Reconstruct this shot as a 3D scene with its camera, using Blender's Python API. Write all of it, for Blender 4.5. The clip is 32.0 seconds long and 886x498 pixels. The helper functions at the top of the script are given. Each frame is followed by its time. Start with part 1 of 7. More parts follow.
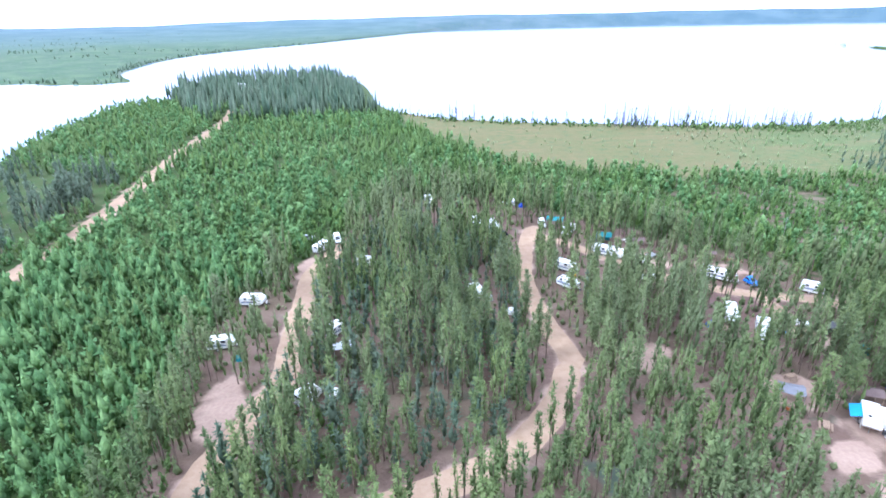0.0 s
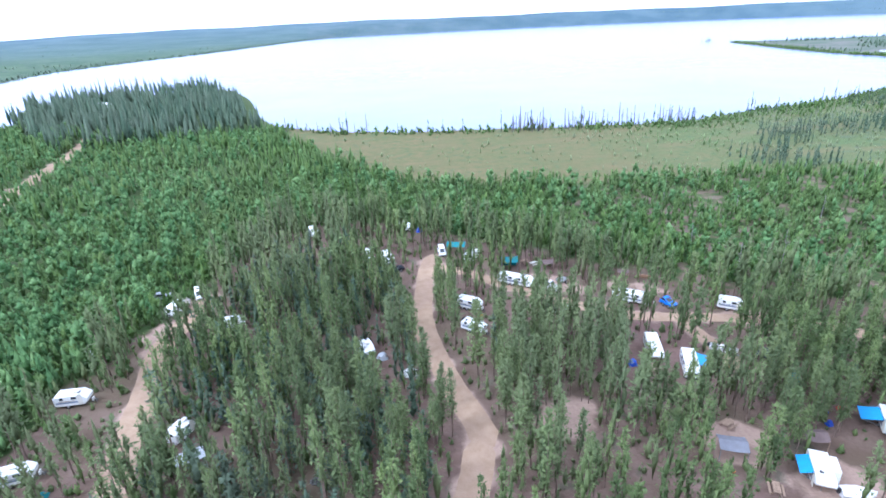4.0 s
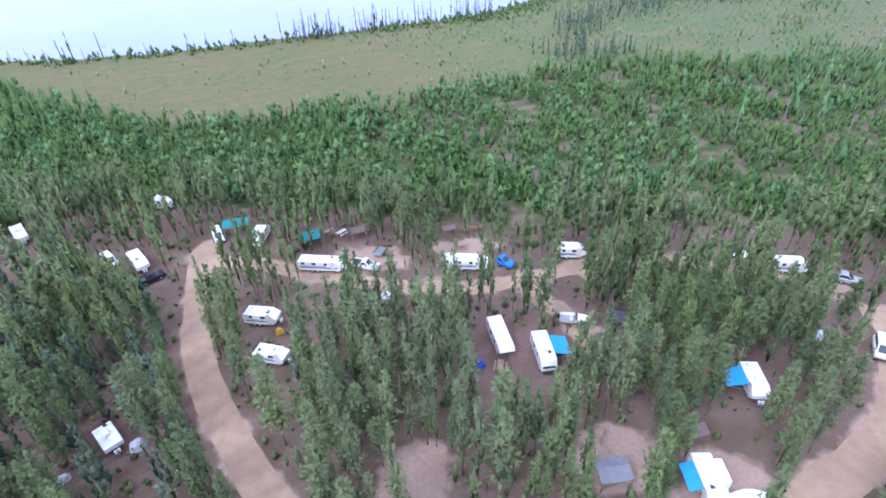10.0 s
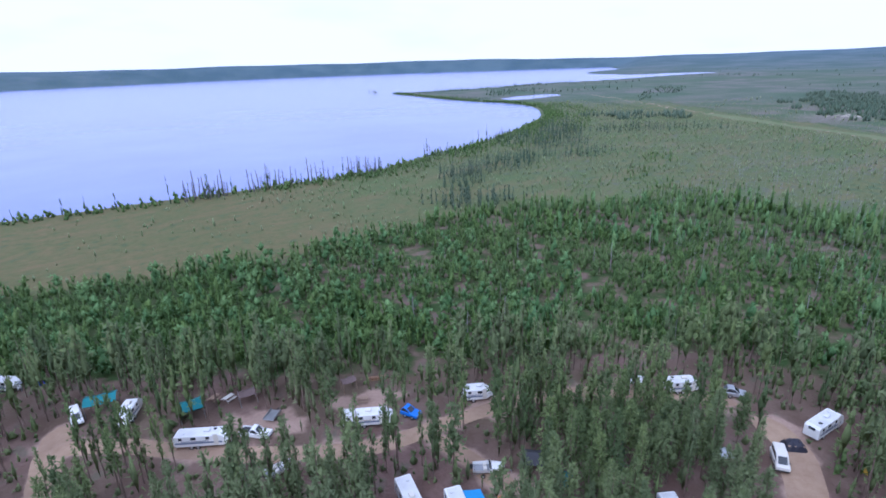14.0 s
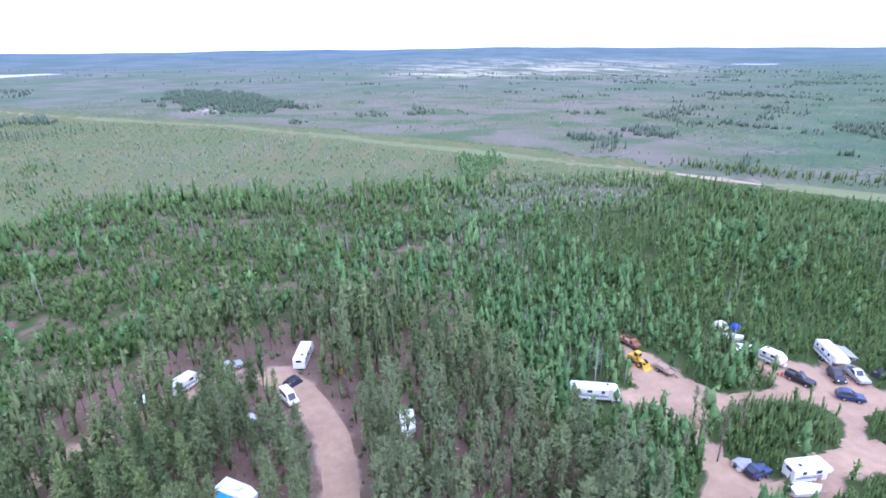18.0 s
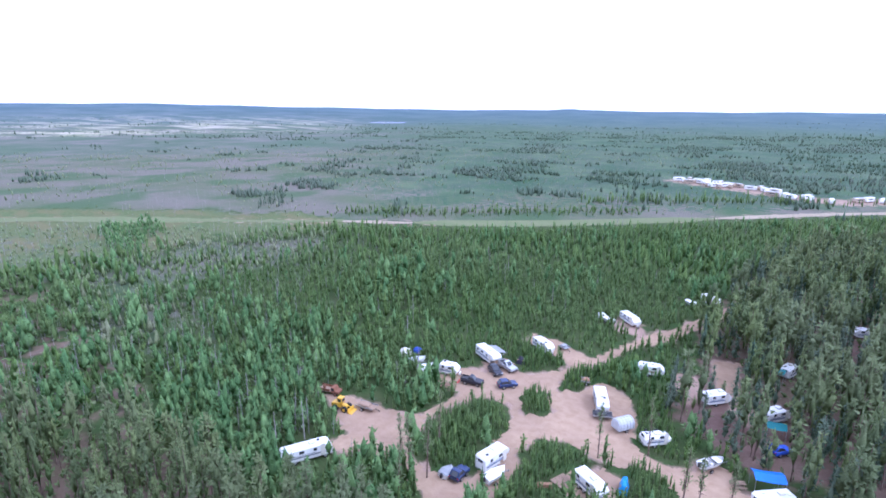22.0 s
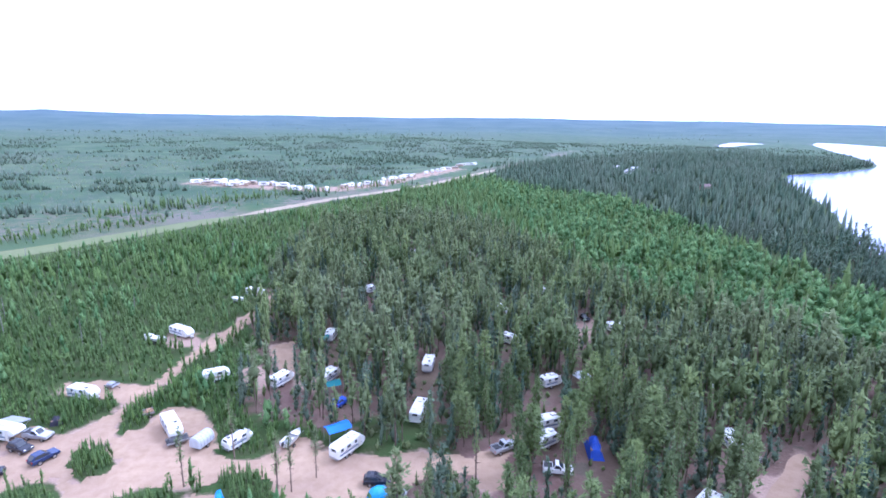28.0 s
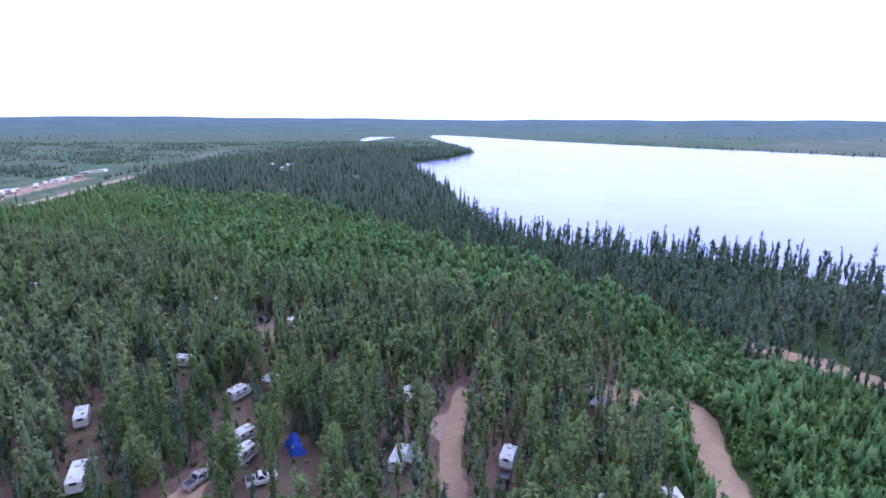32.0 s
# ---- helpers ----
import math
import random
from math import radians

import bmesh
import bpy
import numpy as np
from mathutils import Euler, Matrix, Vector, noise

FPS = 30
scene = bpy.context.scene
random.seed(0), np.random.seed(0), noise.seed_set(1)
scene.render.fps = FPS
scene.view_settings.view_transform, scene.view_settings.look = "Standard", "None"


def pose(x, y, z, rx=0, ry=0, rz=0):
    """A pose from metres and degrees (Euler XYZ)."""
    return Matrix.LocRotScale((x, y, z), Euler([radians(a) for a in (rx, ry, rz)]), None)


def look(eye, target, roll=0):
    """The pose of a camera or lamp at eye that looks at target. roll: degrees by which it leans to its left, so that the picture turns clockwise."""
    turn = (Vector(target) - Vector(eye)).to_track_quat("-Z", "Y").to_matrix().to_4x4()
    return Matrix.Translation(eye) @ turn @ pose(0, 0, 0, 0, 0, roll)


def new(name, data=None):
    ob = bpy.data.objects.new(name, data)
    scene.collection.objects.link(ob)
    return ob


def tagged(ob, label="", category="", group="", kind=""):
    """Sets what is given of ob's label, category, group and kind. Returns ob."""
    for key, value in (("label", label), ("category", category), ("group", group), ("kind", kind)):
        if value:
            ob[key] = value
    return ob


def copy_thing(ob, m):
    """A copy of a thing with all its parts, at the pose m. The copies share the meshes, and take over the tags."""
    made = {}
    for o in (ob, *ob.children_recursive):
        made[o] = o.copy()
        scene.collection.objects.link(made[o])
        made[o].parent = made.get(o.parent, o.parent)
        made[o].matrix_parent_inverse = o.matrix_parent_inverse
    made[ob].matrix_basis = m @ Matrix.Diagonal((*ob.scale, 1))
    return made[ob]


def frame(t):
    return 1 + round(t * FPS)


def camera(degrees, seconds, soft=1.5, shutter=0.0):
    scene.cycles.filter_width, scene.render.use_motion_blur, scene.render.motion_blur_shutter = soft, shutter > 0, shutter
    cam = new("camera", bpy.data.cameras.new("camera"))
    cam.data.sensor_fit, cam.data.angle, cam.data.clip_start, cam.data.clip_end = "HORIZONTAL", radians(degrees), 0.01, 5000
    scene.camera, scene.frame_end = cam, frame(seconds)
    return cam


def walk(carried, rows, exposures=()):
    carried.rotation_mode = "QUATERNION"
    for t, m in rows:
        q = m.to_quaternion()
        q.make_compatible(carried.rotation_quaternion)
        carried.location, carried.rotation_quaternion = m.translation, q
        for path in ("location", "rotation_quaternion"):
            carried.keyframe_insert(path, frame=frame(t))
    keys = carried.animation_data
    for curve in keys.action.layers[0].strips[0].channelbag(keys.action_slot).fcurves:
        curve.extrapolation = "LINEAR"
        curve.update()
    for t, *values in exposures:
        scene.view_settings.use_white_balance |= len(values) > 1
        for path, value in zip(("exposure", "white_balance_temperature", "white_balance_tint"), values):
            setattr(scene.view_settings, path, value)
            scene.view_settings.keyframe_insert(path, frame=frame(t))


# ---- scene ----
SIZE = 1.25   # the plan below is drawn at four fifths of true size
cam = camera(79.71, 32.0, 1.7)
PATH = [
    (0, (-19.06, -50.18, 52.59), (-23.49, 41.53, 12.97), -1.18),
    (0.5, (-19.08, -47.68, 52.79), (-18.32, 44.02, 12.90), -1.27),
    (1, (-18.80, -45.24, 52.89), (-15.47, 46.36, 12.92), -1.41),
    (1.5, (-18.19, -42.90, 52.91), (-12.61, 48.62, 13.01), -1.61),
    (2, (-17.33, -40.73, 52.89), (-10.49, 50.74, 13.07), -1.79),
    (2.5, (-16.39, -38.58, 52.73), (-8.50, 52.88, 13.08), -1.94),
    (3, (-15.34, -36.26, 52.52), (-5.94, 55.18, 13.14), -2.24),
    (3.5, (-14.24, -33.81, 52.46), (-3.74, 57.53, 13.12), -2.35),
    (5.5, (-9.52, -24.47, 52.26), (8.49, 65.63, 12.78), -3.20),
    (6, (-8.37, -22.40, 52.12), (13.50, 66.81, 12.58), -3.24),
    (6.5, (-7.31, -20.27, 52.06), (18.57, 67.78, 12.35), -3.36),
    (7, (-6.40, -18.14, 51.97), (25.90, 67.67, 12.05), -3.46),
    (7.5, (-5.58, -16.11, 51.95), (30.72, 68.00, 11.86), -3.42),
    (8, (-4.66, -14.02, 51.95), (34.58, 68.73, 11.80), -3.44),
    (8.5, (-3.61, -11.74, 51.93), (37.69, 69.90, 11.59), -3.42),
    (9, (-2.57, -9.30, 51.93), (37.10, 67.18, 1.17), -3.27),
    (9.5, (-1.41, -7.04, 51.97), (38.57, 69.14, 0.99), -3.09),
    (10, (-0.44, -5.31, 51.92), (37.77, 67.84, -4.56), -2.82),
    (10.5, (0.20, -4.34, 51.84), (40.18, 72.33, 1.61), -2.66),
    (11, (0.36, -4.18, 51.71), (43.65, 76.87, 12.25), -2.53),
    (11.5, (0.38, -4.15, 51.75), (44.71, 77.56, 14.90), -2.44),
    (12, (0.32, -4.28, 51.61), (44.88, 78.74, 18.12), -2.13),
    (12.5, (0.42, -4.34, 51.53), (44.49, 79.28, 18.90), -1.93),
    (13, (0.61, -4.42, 51.42), (43.92, 79.68, 19.00), -1.74),
    (13.5, (1.01, -4.55, 51.33), (49.28, 76.74, 18.73), -1.84),
    (14, (1.32, -4.55, 51.22), (61.67, 68.03, 18.30), -1.90),
    (14.5, (1.53, -4.26, 50.50), (74.80, 54.89, 17.26), -2.24),
    (15, (1.87, -3.79, 49.72), (84.12, 41.82, 16.36), -2.18),
    (15.5, (1.68, -3.03, 49.50), (89.29, 31.10, 15.98), -1.50),
    (17.5, (-1.16, 0.13, 49.91), (91.68, -9.68, 14.08), -0.60),
    (18, (-1.08, 0.29, 50.27), (91.06, -17.06, 15.50), -0.42),
    (18.5, (-1.18, 0.33, 50.30), (90.80, -24.54, 19.95), -0.20),
    (19, (-1.17, 0.38, 50.32), (89.99, -31.29, 24.12), -0.11),
    (19.5, (-0.94, 0.46, 50.40), (87.38, -38.43, 24.23), -0.03),
    (20, (-0.68, 0.67, 50.51), (84.51, -44.76, 24.49), 0.29),
    (20.5, (-0.42, 0.86, 50.48), (81.09, -51.00, 24.65), 0.44),
    (21, (-0.13, 0.67, 50.33), (77.15, -57.44, 24.81), 0.48),
    (21.5, (0.07, 0.28, 50.24), (72.61, -63.72, 24.91), 0.51),
    (22, (0.12, 0.02, 50.16), (67.65, -69.33, 25.05), 0.55),
    (22.5, (0.07, -0.14, 50.12), (62.30, -74.35, 25.22), 0.55),
    (23, (0.04, -0.24, 50.09), (56.79, -78.78, 25.38), 0.50),
    (23.5, (-0.01, -0.30, 50.15), (51.10, -82.66, 25.56), 0.50),
    (24, (0.01, -0.32, 50.24), (44.86, -86.25, 25.67), 0.44),
    (24.5, (0.01, -0.26, 50.20), (39.21, -88.95, 25.75), 0.56),
    (26.5, (1.28, 0.09, 50.07), (14.58, -96.06, 26.02), 0.78),
    (27, (1.71, 0.28, 50.06), (7.77, -96.63, 26.16), 1.04),
    (27.5, (1.89, 0.34, 49.99), (0.64, -96.79, 26.21), 1.07),
    (28, (1.78, 0.21, 49.90), (-6.46, -96.61, 26.27), 0.93),
    (28.5, (1.58, 0.15, 49.89), (-13.29, -95.88, 26.30), 0.89),
    (29, (1.35, 0.14, 49.89), (-20.12, -94.63, 26.30), 0.76),
    (29.5, (1.15, 0.23, 49.97), (-27.39, -92.68, 26.43), 0.69),
    (30, (1.14, 0.38, 50.15), (-34.32, -90.10, 26.57), 0.60),
    (30.5, (1.19, 0.60, 50.26), (-41.11, -86.86, 26.59), 0.44),
    (31, (1.14, 0.63, 50.21), (-48.14, -83.13, 26.60), 0.26),
    (31.5, (1.29, 0.42, 50.03), (-55.23, -78.64, 26.46), 0.19),
    (32, (1.67, 0.07, 49.75), (-61.39, -73.93, 26.35), 0.26),
]
walk(cam, [(t, look(Vector(eye) * SIZE, Vector(target) * SIZE, roll)) for t, eye, target, roll in PATH],
     [(t, stops, kelvin, tint) for t, stops, kelvin, tint in ((0, 1.05, 4960, 14), (1.2, 0.82, 4960, 14), (3.5, 0.70, 4920, 14), (6, 0.58, 4870, 15), (8.5, 0.60, 4870, 18), (9.5, 0.50, 4890, 22), (10.5, 0.53, 4870, 22), (11.5, 0.43, 4800, 21),
                                            (13, -0.20, 4770, 22), (14, -0.32, 4770, 22), (15.2, 0.38, 4780, 24), (18, 0.53, 4780, 29), (20, 0.16, 4770, 28), (21.5, 0.23, 4750, 27), (24, 0.38, 4760, 27),
                                            (27, 0.50, 4740, 27), (29, 0.65, 4640, 27), (31, 0.65, 4620, 27), (32, -0.08, 4760, 30))])

# ---------------------------------------------------------------- light
SUN_EL, SUN_AZ = 48.0, 250.0
world = bpy.data.worlds.new("overcast_sky")
scene.world = world
world.use_nodes = True
wn, wl = world.node_tree.nodes, world.node_tree.links
wn.clear()
w_out = wn.new("ShaderNodeOutputWorld")
w_bg = wn.new("ShaderNodeBackground")
w_sky = wn.new("ShaderNodeTexSky")
w_sky.sky_type = "NISHITA"
w_sky.sun_disc = False
w_sky.sun_elevation = radians(SUN_EL)
w_sky.sun_rotation = radians(SUN_AZ)
w_co = wn.new("ShaderNodeTexCoord")
w_map = wn.new("ShaderNodeMapping")
w_map.inputs["Scale"].default_value = (1.6, 1.6, 7.0)
w_noise = wn.new("ShaderNodeTexNoise")
w_noise.inputs["Scale"].default_value = 1.7
w_noise.inputs["Detail"].default_value = 5
w_ramp = wn.new("ShaderNodeValToRGB")
w_ramp.color_ramp.elements[0].position = 0.30
w_ramp.color_ramp.elements[0].color = (0.86, 0.86, 0.86, 1)
w_ramp.color_ramp.elements[1].position = 0.46
w_ramp.color_ramp.elements[1].color = (1, 1, 1, 1)
w_mix = wn.new("ShaderNodeMix")
w_mix.data_type = "RGBA"
w_mix.inputs[7].default_value = (11.6, 11.7, 12.1, 1)
w_dot = wn.new("ShaderNodeVectorMath")
w_dot.operation = "DOT_PRODUCT"
w_dot.inputs[1].default_value = (math.sin(radians(SUN_AZ)), math.cos(radians(SUN_AZ)), 0.3)
w_side = wn.new("ShaderNodeMapRange")
w_side.inputs[1].default_value, w_side.inputs[2].default_value = 0.0, 1.0
w_glow = wn.new("ShaderNodeMix")
w_glow.data_type = "RGBA"
w_glow.inputs[6].default_value = (14.3, 14.0, 14.2, 1)
w_glow.inputs[7].default_value = (23.0, 22.6, 22.2, 1)
wl.new(w_co.outputs["Generated"], w_dot.inputs[0])
wl.new(w_dot.outputs["Value"], w_side.inputs[0])
wl.new(w_side.outputs[0], w_glow.inputs[0])
wl.new(w_glow.outputs[2], w_mix.inputs[7])
wl.new(w_co.outputs["Generated"], w_map.inputs["Vector"])
wl.new(w_map.outputs[0], w_noise.inputs["Vector"])
wl.new(w_noise.outputs["Fac"], w_ramp.inputs["Fac"])
wl.new(w_ramp.outputs["Color"], w_mix.inputs[0])
wl.new(w_sky.outputs[0], w_mix.inputs[6])
wl.new(w_mix.outputs[2], w_bg.inputs["Color"])
w_bg.inputs["Strength"].default_value = 0.1
wl.new(w_bg.outputs[0], w_out.inputs["Surface"])
sun = new("sun", bpy.data.lights.new("sun", "SUN"))
sun.data.energy = 1.3
sun.data.angle = radians(14)
sun.data.color = (1.0, 0.96, 0.9)
_az = radians(SUN_AZ)
sun.matrix_world = look((0, 0, 200), (-math.sin(_az) * 100, -math.cos(_az) * 100, 200 - 100 * math.tan(radians(SUN_EL))))

# ---------------------------------------------------------------- materials
def nodes_of(name):
    m = bpy.data.materials.new(name)
    m.use_nodes = True
    n, l = m.node_tree.nodes, m.node_tree.links
    return m, n, l, n["Principled BSDF"]


def mix_rgb(n, l, fac, a, b, mode="MIX"):
    x = n.new("ShaderNodeMix")
    x.data_type, x.blend_type = "RGBA", mode
    for sock, v in ((x.inputs[0], fac), (x.inputs[6], a), (x.inputs[7], b)):
        if isinstance(v, (int, float)):
            sock.default_value = v
        elif isinstance(v, tuple):
            sock.default_value = (*v, 1) if len(v) == 3 else v
        else:
            l.new(v, sock)
    return x.outputs[2]


def noise_fac(n, l, scale, lo=0.35, hi=0.65, detail=4, vec=None, stretch=None):
    t = n.new("ShaderNodeTexNoise")
    t.inputs["Scale"].default_value, t.inputs["Detail"].default_value = scale, detail
    if vec is None:
        vec = n.new("ShaderNodeNewGeometry").outputs["Position"]
        t.inputs["Scale"].default_value = scale / SIZE
    if stretch:
        mp = n.new("ShaderNodeMapping")
        mp.inputs["Scale"].default_value = stretch
        l.new(vec, mp.inputs["Vector"])
        vec = mp.outputs[0]
    l.new(vec, t.inputs["Vector"])
    r = n.new("ShaderNodeMapRange")
    r.inputs[1].default_value, r.inputs[2].default_value = lo, hi
    l.new(t.outputs["Fac"], r.inputs[0])
    return r.outputs[0]


def attr(n, name):
    a = n.new("ShaderNodeAttribute")
    a.attribute_name = name
    return a


def bump(n, l, b, height, strength, distance=0.05):
    x = n.new("ShaderNodeBump")
    x.inputs["Strength"].default_value, x.inputs["Distance"].default_value = strength, distance
    l.new(height, x.inputs["Height"])
    l.new(x.outputs[0], b.inputs["Normal"])


def plain(name, colour, rough=0.5, metal=0.0, dirt=0.25, scale=1.5):
    """A painted or plain surface with faint grime at two scales."""
    m, n, l, b = nodes_of(name)
    vec = n.new("ShaderNodeTexCoord").outputs["Object"]
    f1 = noise_fac(n, l, scale, 0.35, 0.75, 5, vec)
    f2 = noise_fac(n, l, scale * 14, 0.3, 0.8, 3, vec)
    dark = tuple(c * (1 - dirt) * w for c, w in zip(colour, (1.0, 0.97, 0.9)))
    c = mix_rgb(n, l, f1, colour, dark)
    c = mix_rgb(n, l, f2, c, tuple(v * (1 - dirt * 0.6) for v in colour))
    l.new(c, b.inputs["Base Color"])
    b.inputs["Roughness"].default_value, b.inputs["Metallic"].default_value = rough, metal
    return m


def foliage(name, low, high, sat_noise=0.02, dry=None):
    """Needles or leaves: colour by tree (tint) and by spray (random per island)."""
    m, n, l, b = nodes_of(name)
    t = attr(n, "tint").outputs["Fac"]
    c = mix_rgb(n, l, t, low, high)
    isl = n.new("ShaderNodeNewGeometry").outputs["Random Per Island"]
    c = mix_rgb(n, l, isl, c, mix_rgb(n, l, 1.0, c, (0.74, 0.76, 0.70), "MULTIPLY"))
    big = noise_fac(n, l, sat_noise, 0.4, 0.62, 3)
    streak = noise_fac(n, l, 1.5, 0.36, 0.66, 4, None, (1.6, 1.6, 0.55))
    c = mix_rgb(n, l, streak, mix_rgb(n, l, 1.0, c, (0.72, 0.74, 0.75), "MULTIPLY"), mix_rgb(n, l, 1.0, c, (1.12, 1.11, 1.06), "MULTIPLY"))
    if dry:
        c = mix_rgb(n, l, mix_rgb(n, l, 0.55, (0, 0, 0), big), c, dry)
    l.new(c, b.inputs["Base Color"])
    b.inputs["Roughness"].default_value = 0.75
    b.inputs["Specular IOR Level"].default_value = 0.2
    bump(n, l, b, noise_fac(n, l, 3.2, 0.3, 0.7, 3), 0.6, 0.3)
    tl = n.new("ShaderNodeBsdfTranslucent")
    l.new(c, tl.inputs["Color"])
    ms = n.new("ShaderNodeMixShader")
    ms.inputs[0].default_value = 0.3
    l.new(b.outputs[0], ms.inputs[1])
    l.new(tl.outputs[0], ms.inputs[2])
    l.new(ms.outputs[0], n["Material Output"].inputs["Surface"])
    return m


M = {}
M["pine"] = foliage("pine_needles", (0.116, 0.168, 0.068), (0.255, 0.322, 0.12), 0.03, (0.21, 0.242, 0.128))
M["young"] = foliage("young_pine_needles", (0.098, 0.182, 0.053), (0.196, 0.295, 0.082), 0.02, (0.17, 0.232, 0.088))
M["aspen"] = foliage("aspen_leaves", (0.135, 0.262, 0.098), (0.25, 0.388, 0.148), 0.03)
M["spruce"] = foliage("spruce_needles", (0.085, 0.145, 0.095), (0.185, 0.255, 0.165), 0.03, (0.165, 0.195, 0.135))
M["under"] = foliage("undergrowth_leaves", (0.13, 0.19, 0.07), (0.25, 0.325, 0.12), 0.05, (0.24, 0.24, 0.14))
M["shrub"] = foliage("marsh_shrub_leaves", (0.22, 0.30, 0.135), (0.36, 0.43, 0.21), 0.02, (0.33, 0.32, 0.21))
# far woods: blue-green needles, paled and blued to paint in distance haze
M["farwood"] = foliage("distant_wood_hazed_needles", (0.105, 0.165, 0.11), (0.18, 0.24, 0.155), 0.004, (0.17, 0.205, 0.15))
M["snag"] = plain("dead_grey_wood", (0.29, 0.275, 0.255), 0.9)

M["deadwood"] = plain("weathered_dead_wood", (0.11, 0.10, 0.10), 0.95)


def bark(name, a, b2):
    m, n, l, b = nodes_of(name)
    f1 = noise_fac(n, l, 3.0, 0.35, 0.65, 4, None, (1, 1, 0.3))
    l.new(mix_rgb(n, l, f1, a, b2), b.inputs["Base Color"])
    b.inputs["Roughness"].default_value = 0.95
    return m


M["bark"] = bark("pine_bark", (0.13, 0.09, 0.07), (0.24, 0.17, 0.13))


def ground_material():
    m, n, l, b = nodes_of("ground_cover")
    big = noise_fac(n, l, 0.035, 0.35, 0.65, 6)
    mid = noise_fac(n, l, 0.22, 0.35, 0.65, 5)
    fine = noise_fac(n, l, 1.9, 0.3, 0.7, 5)
    zone = attr(n, "zone")
    sep = n.new("ShaderNodeSeparateColor")
    l.new(zone.outputs["Color"], sep.inputs[0])
    zone2 = attr(n, "zone_far")
    sep2 = n.new("ShaderNodeSeparateColor")
    l.new(zone2.outputs["Color"], sep2.inputs[0])

    def edge(sock, soft=0.5):
        # breaks up the border of a zone with noise
        a = n.new("ShaderNodeMath")
        a.operation = "ADD"
        l.new(sock, a.inputs[0])
        s = n.new("ShaderNodeMath")
        s.operation = "MULTIPLY_ADD"
        l.new(mid, s.inputs[0])
        s.inputs[1].default_value, s.inputs[2].default_value = soft, -soft / 2
        l.new(s.outputs[0], a.inputs[1])
        r = n.new("ShaderNodeMapRange")
        r.inputs[1].default_value, r.inputs[2].default_value = 0.35, 0.65
        l.new(a.outputs[0], r.inputs[0])
        return r.outputs[0]

    # undergrowth of the young wood
    grass = mix_rgb(n, l, mid, (0.045, 0.08, 0.023), (0.075, 0.082, 0.034))
    grass = mix_rgb(n, l, mix_rgb(n, l, 0.5, (0, 0, 0), fine), grass, (0.046, 0.08, 0.025))
    # needle litter under the old pines
    litter = mix_rgb(n, l, mid, (0.145, 0.088, 0.074), (0.215, 0.142, 0.122))
    litter = mix_rgb(n, l, mix_rgb(n, l, 0.5, (0, 0, 0), big), litter, (0.095, 0.10, 0.045))
    litter = mix_rgb(n, l, mix_rgb(n, l, 0.4, (0, 0, 0), fine), litter, (0.11, 0.075, 0.05))
    marsh = mix_rgb(n, l, big, (0.095, 0.138, 0.05), (0.155, 0.14, 0.066))
    marsh = mix_rgb(n, l, mix_rgb(n, l, 0.7, (0, 0, 0), mid), marsh, (0.095, 0.145, 0.055))
    marsh = mix_rgb(n, l, mix_rgb(n, l, 0.75, (0, 0, 0), noise_fac(n, l, 0.55, 0.42, 0.6, 5)), marsh, (0.075, 0.105, 0.038))
    marsh = mix_rgb(n, l, mix_rgb(n, l, 0.6, (0, 0, 0), noise_fac(n, l, 0.06, 0.5, 0.62, 6, None, (0.5, 1.6, 1))), marsh, (0.165, 0.138, 0.07))
    marsh = mix_rgb(n, l, mix_rgb(n, l, 0.35, (0, 0, 0), fine), marsh, (0.10, 0.105, 0.05))
    east = n.new("ShaderNodeSeparateXYZ")
    l.new(n.new("ShaderNodeNewGeometry").outputs["Position"], east.inputs[0])
    sedge = n.new("ShaderNodeMapRange")
    sedge.inputs[1].default_value, sedge.inputs[2].default_value, sedge.inputs[3].default_value, sedge.inputs[4].default_value = 60 * SIZE, 150 * SIZE, 0.5, 0.0
    l.new(east.outputs[0], sedge.inputs[0])
    marsh = mix_rgb(n, l, sedge.outputs[0], marsh, mix_rgb(n, l, mid, (0.165, 0.115, 0.058), (0.105, 0.098, 0.042)))
    sand = mix_rgb(n, l, mid, (0.31, 0.218, 0.165), (0.39, 0.282, 0.215))
    sand = mix_rgb(n, l, mix_rgb(n, l, 0.5, (0, 0, 0), fine), sand, (0.25, 0.165, 0.13))
    bog = mix_rgb(n, l, big, (0.135, 0.126, 0.095), (0.09, 0.118, 0.06))
    bog = mix_rgb(n, l, mix_rgb(n, l, 0.6, (0, 0, 0), mid), bog, (0.10, 0.115, 0.072))
    wide = noise_fac(n, l, 0.011, 0.42, 0.58, 6, None, (1, 1.6, 1))
    wide2 = noise_fac(n, l, 0.017, 0.5, 0.6, 6, None, (1.5, 1, 1))
    bog = mix_rgb(n, l, mix_rgb(n, l, 0.75, (0, 0, 0), wide), bog, (0.158, 0.14, 0.12))
    bog = mix_rgb(n, l, mix_rgb(n, l, 0.8, (0, 0, 0), wide2), bog, (0.058, 0.102, 0.044))
    fb = noise_fac(n, l, 0.006, 0.38, 0.62, 6)
    fm = noise_fac(n, l, 0.02, 0.4, 0.6, 6)
    # far plain: its own olive and mauve, with some haze blue mixed in
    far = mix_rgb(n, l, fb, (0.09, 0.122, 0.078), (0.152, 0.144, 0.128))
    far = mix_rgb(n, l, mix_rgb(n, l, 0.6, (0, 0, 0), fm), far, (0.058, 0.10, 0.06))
    # aerial haze painted as blue into the base colour of the distant hills
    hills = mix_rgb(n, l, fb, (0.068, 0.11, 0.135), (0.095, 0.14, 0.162))
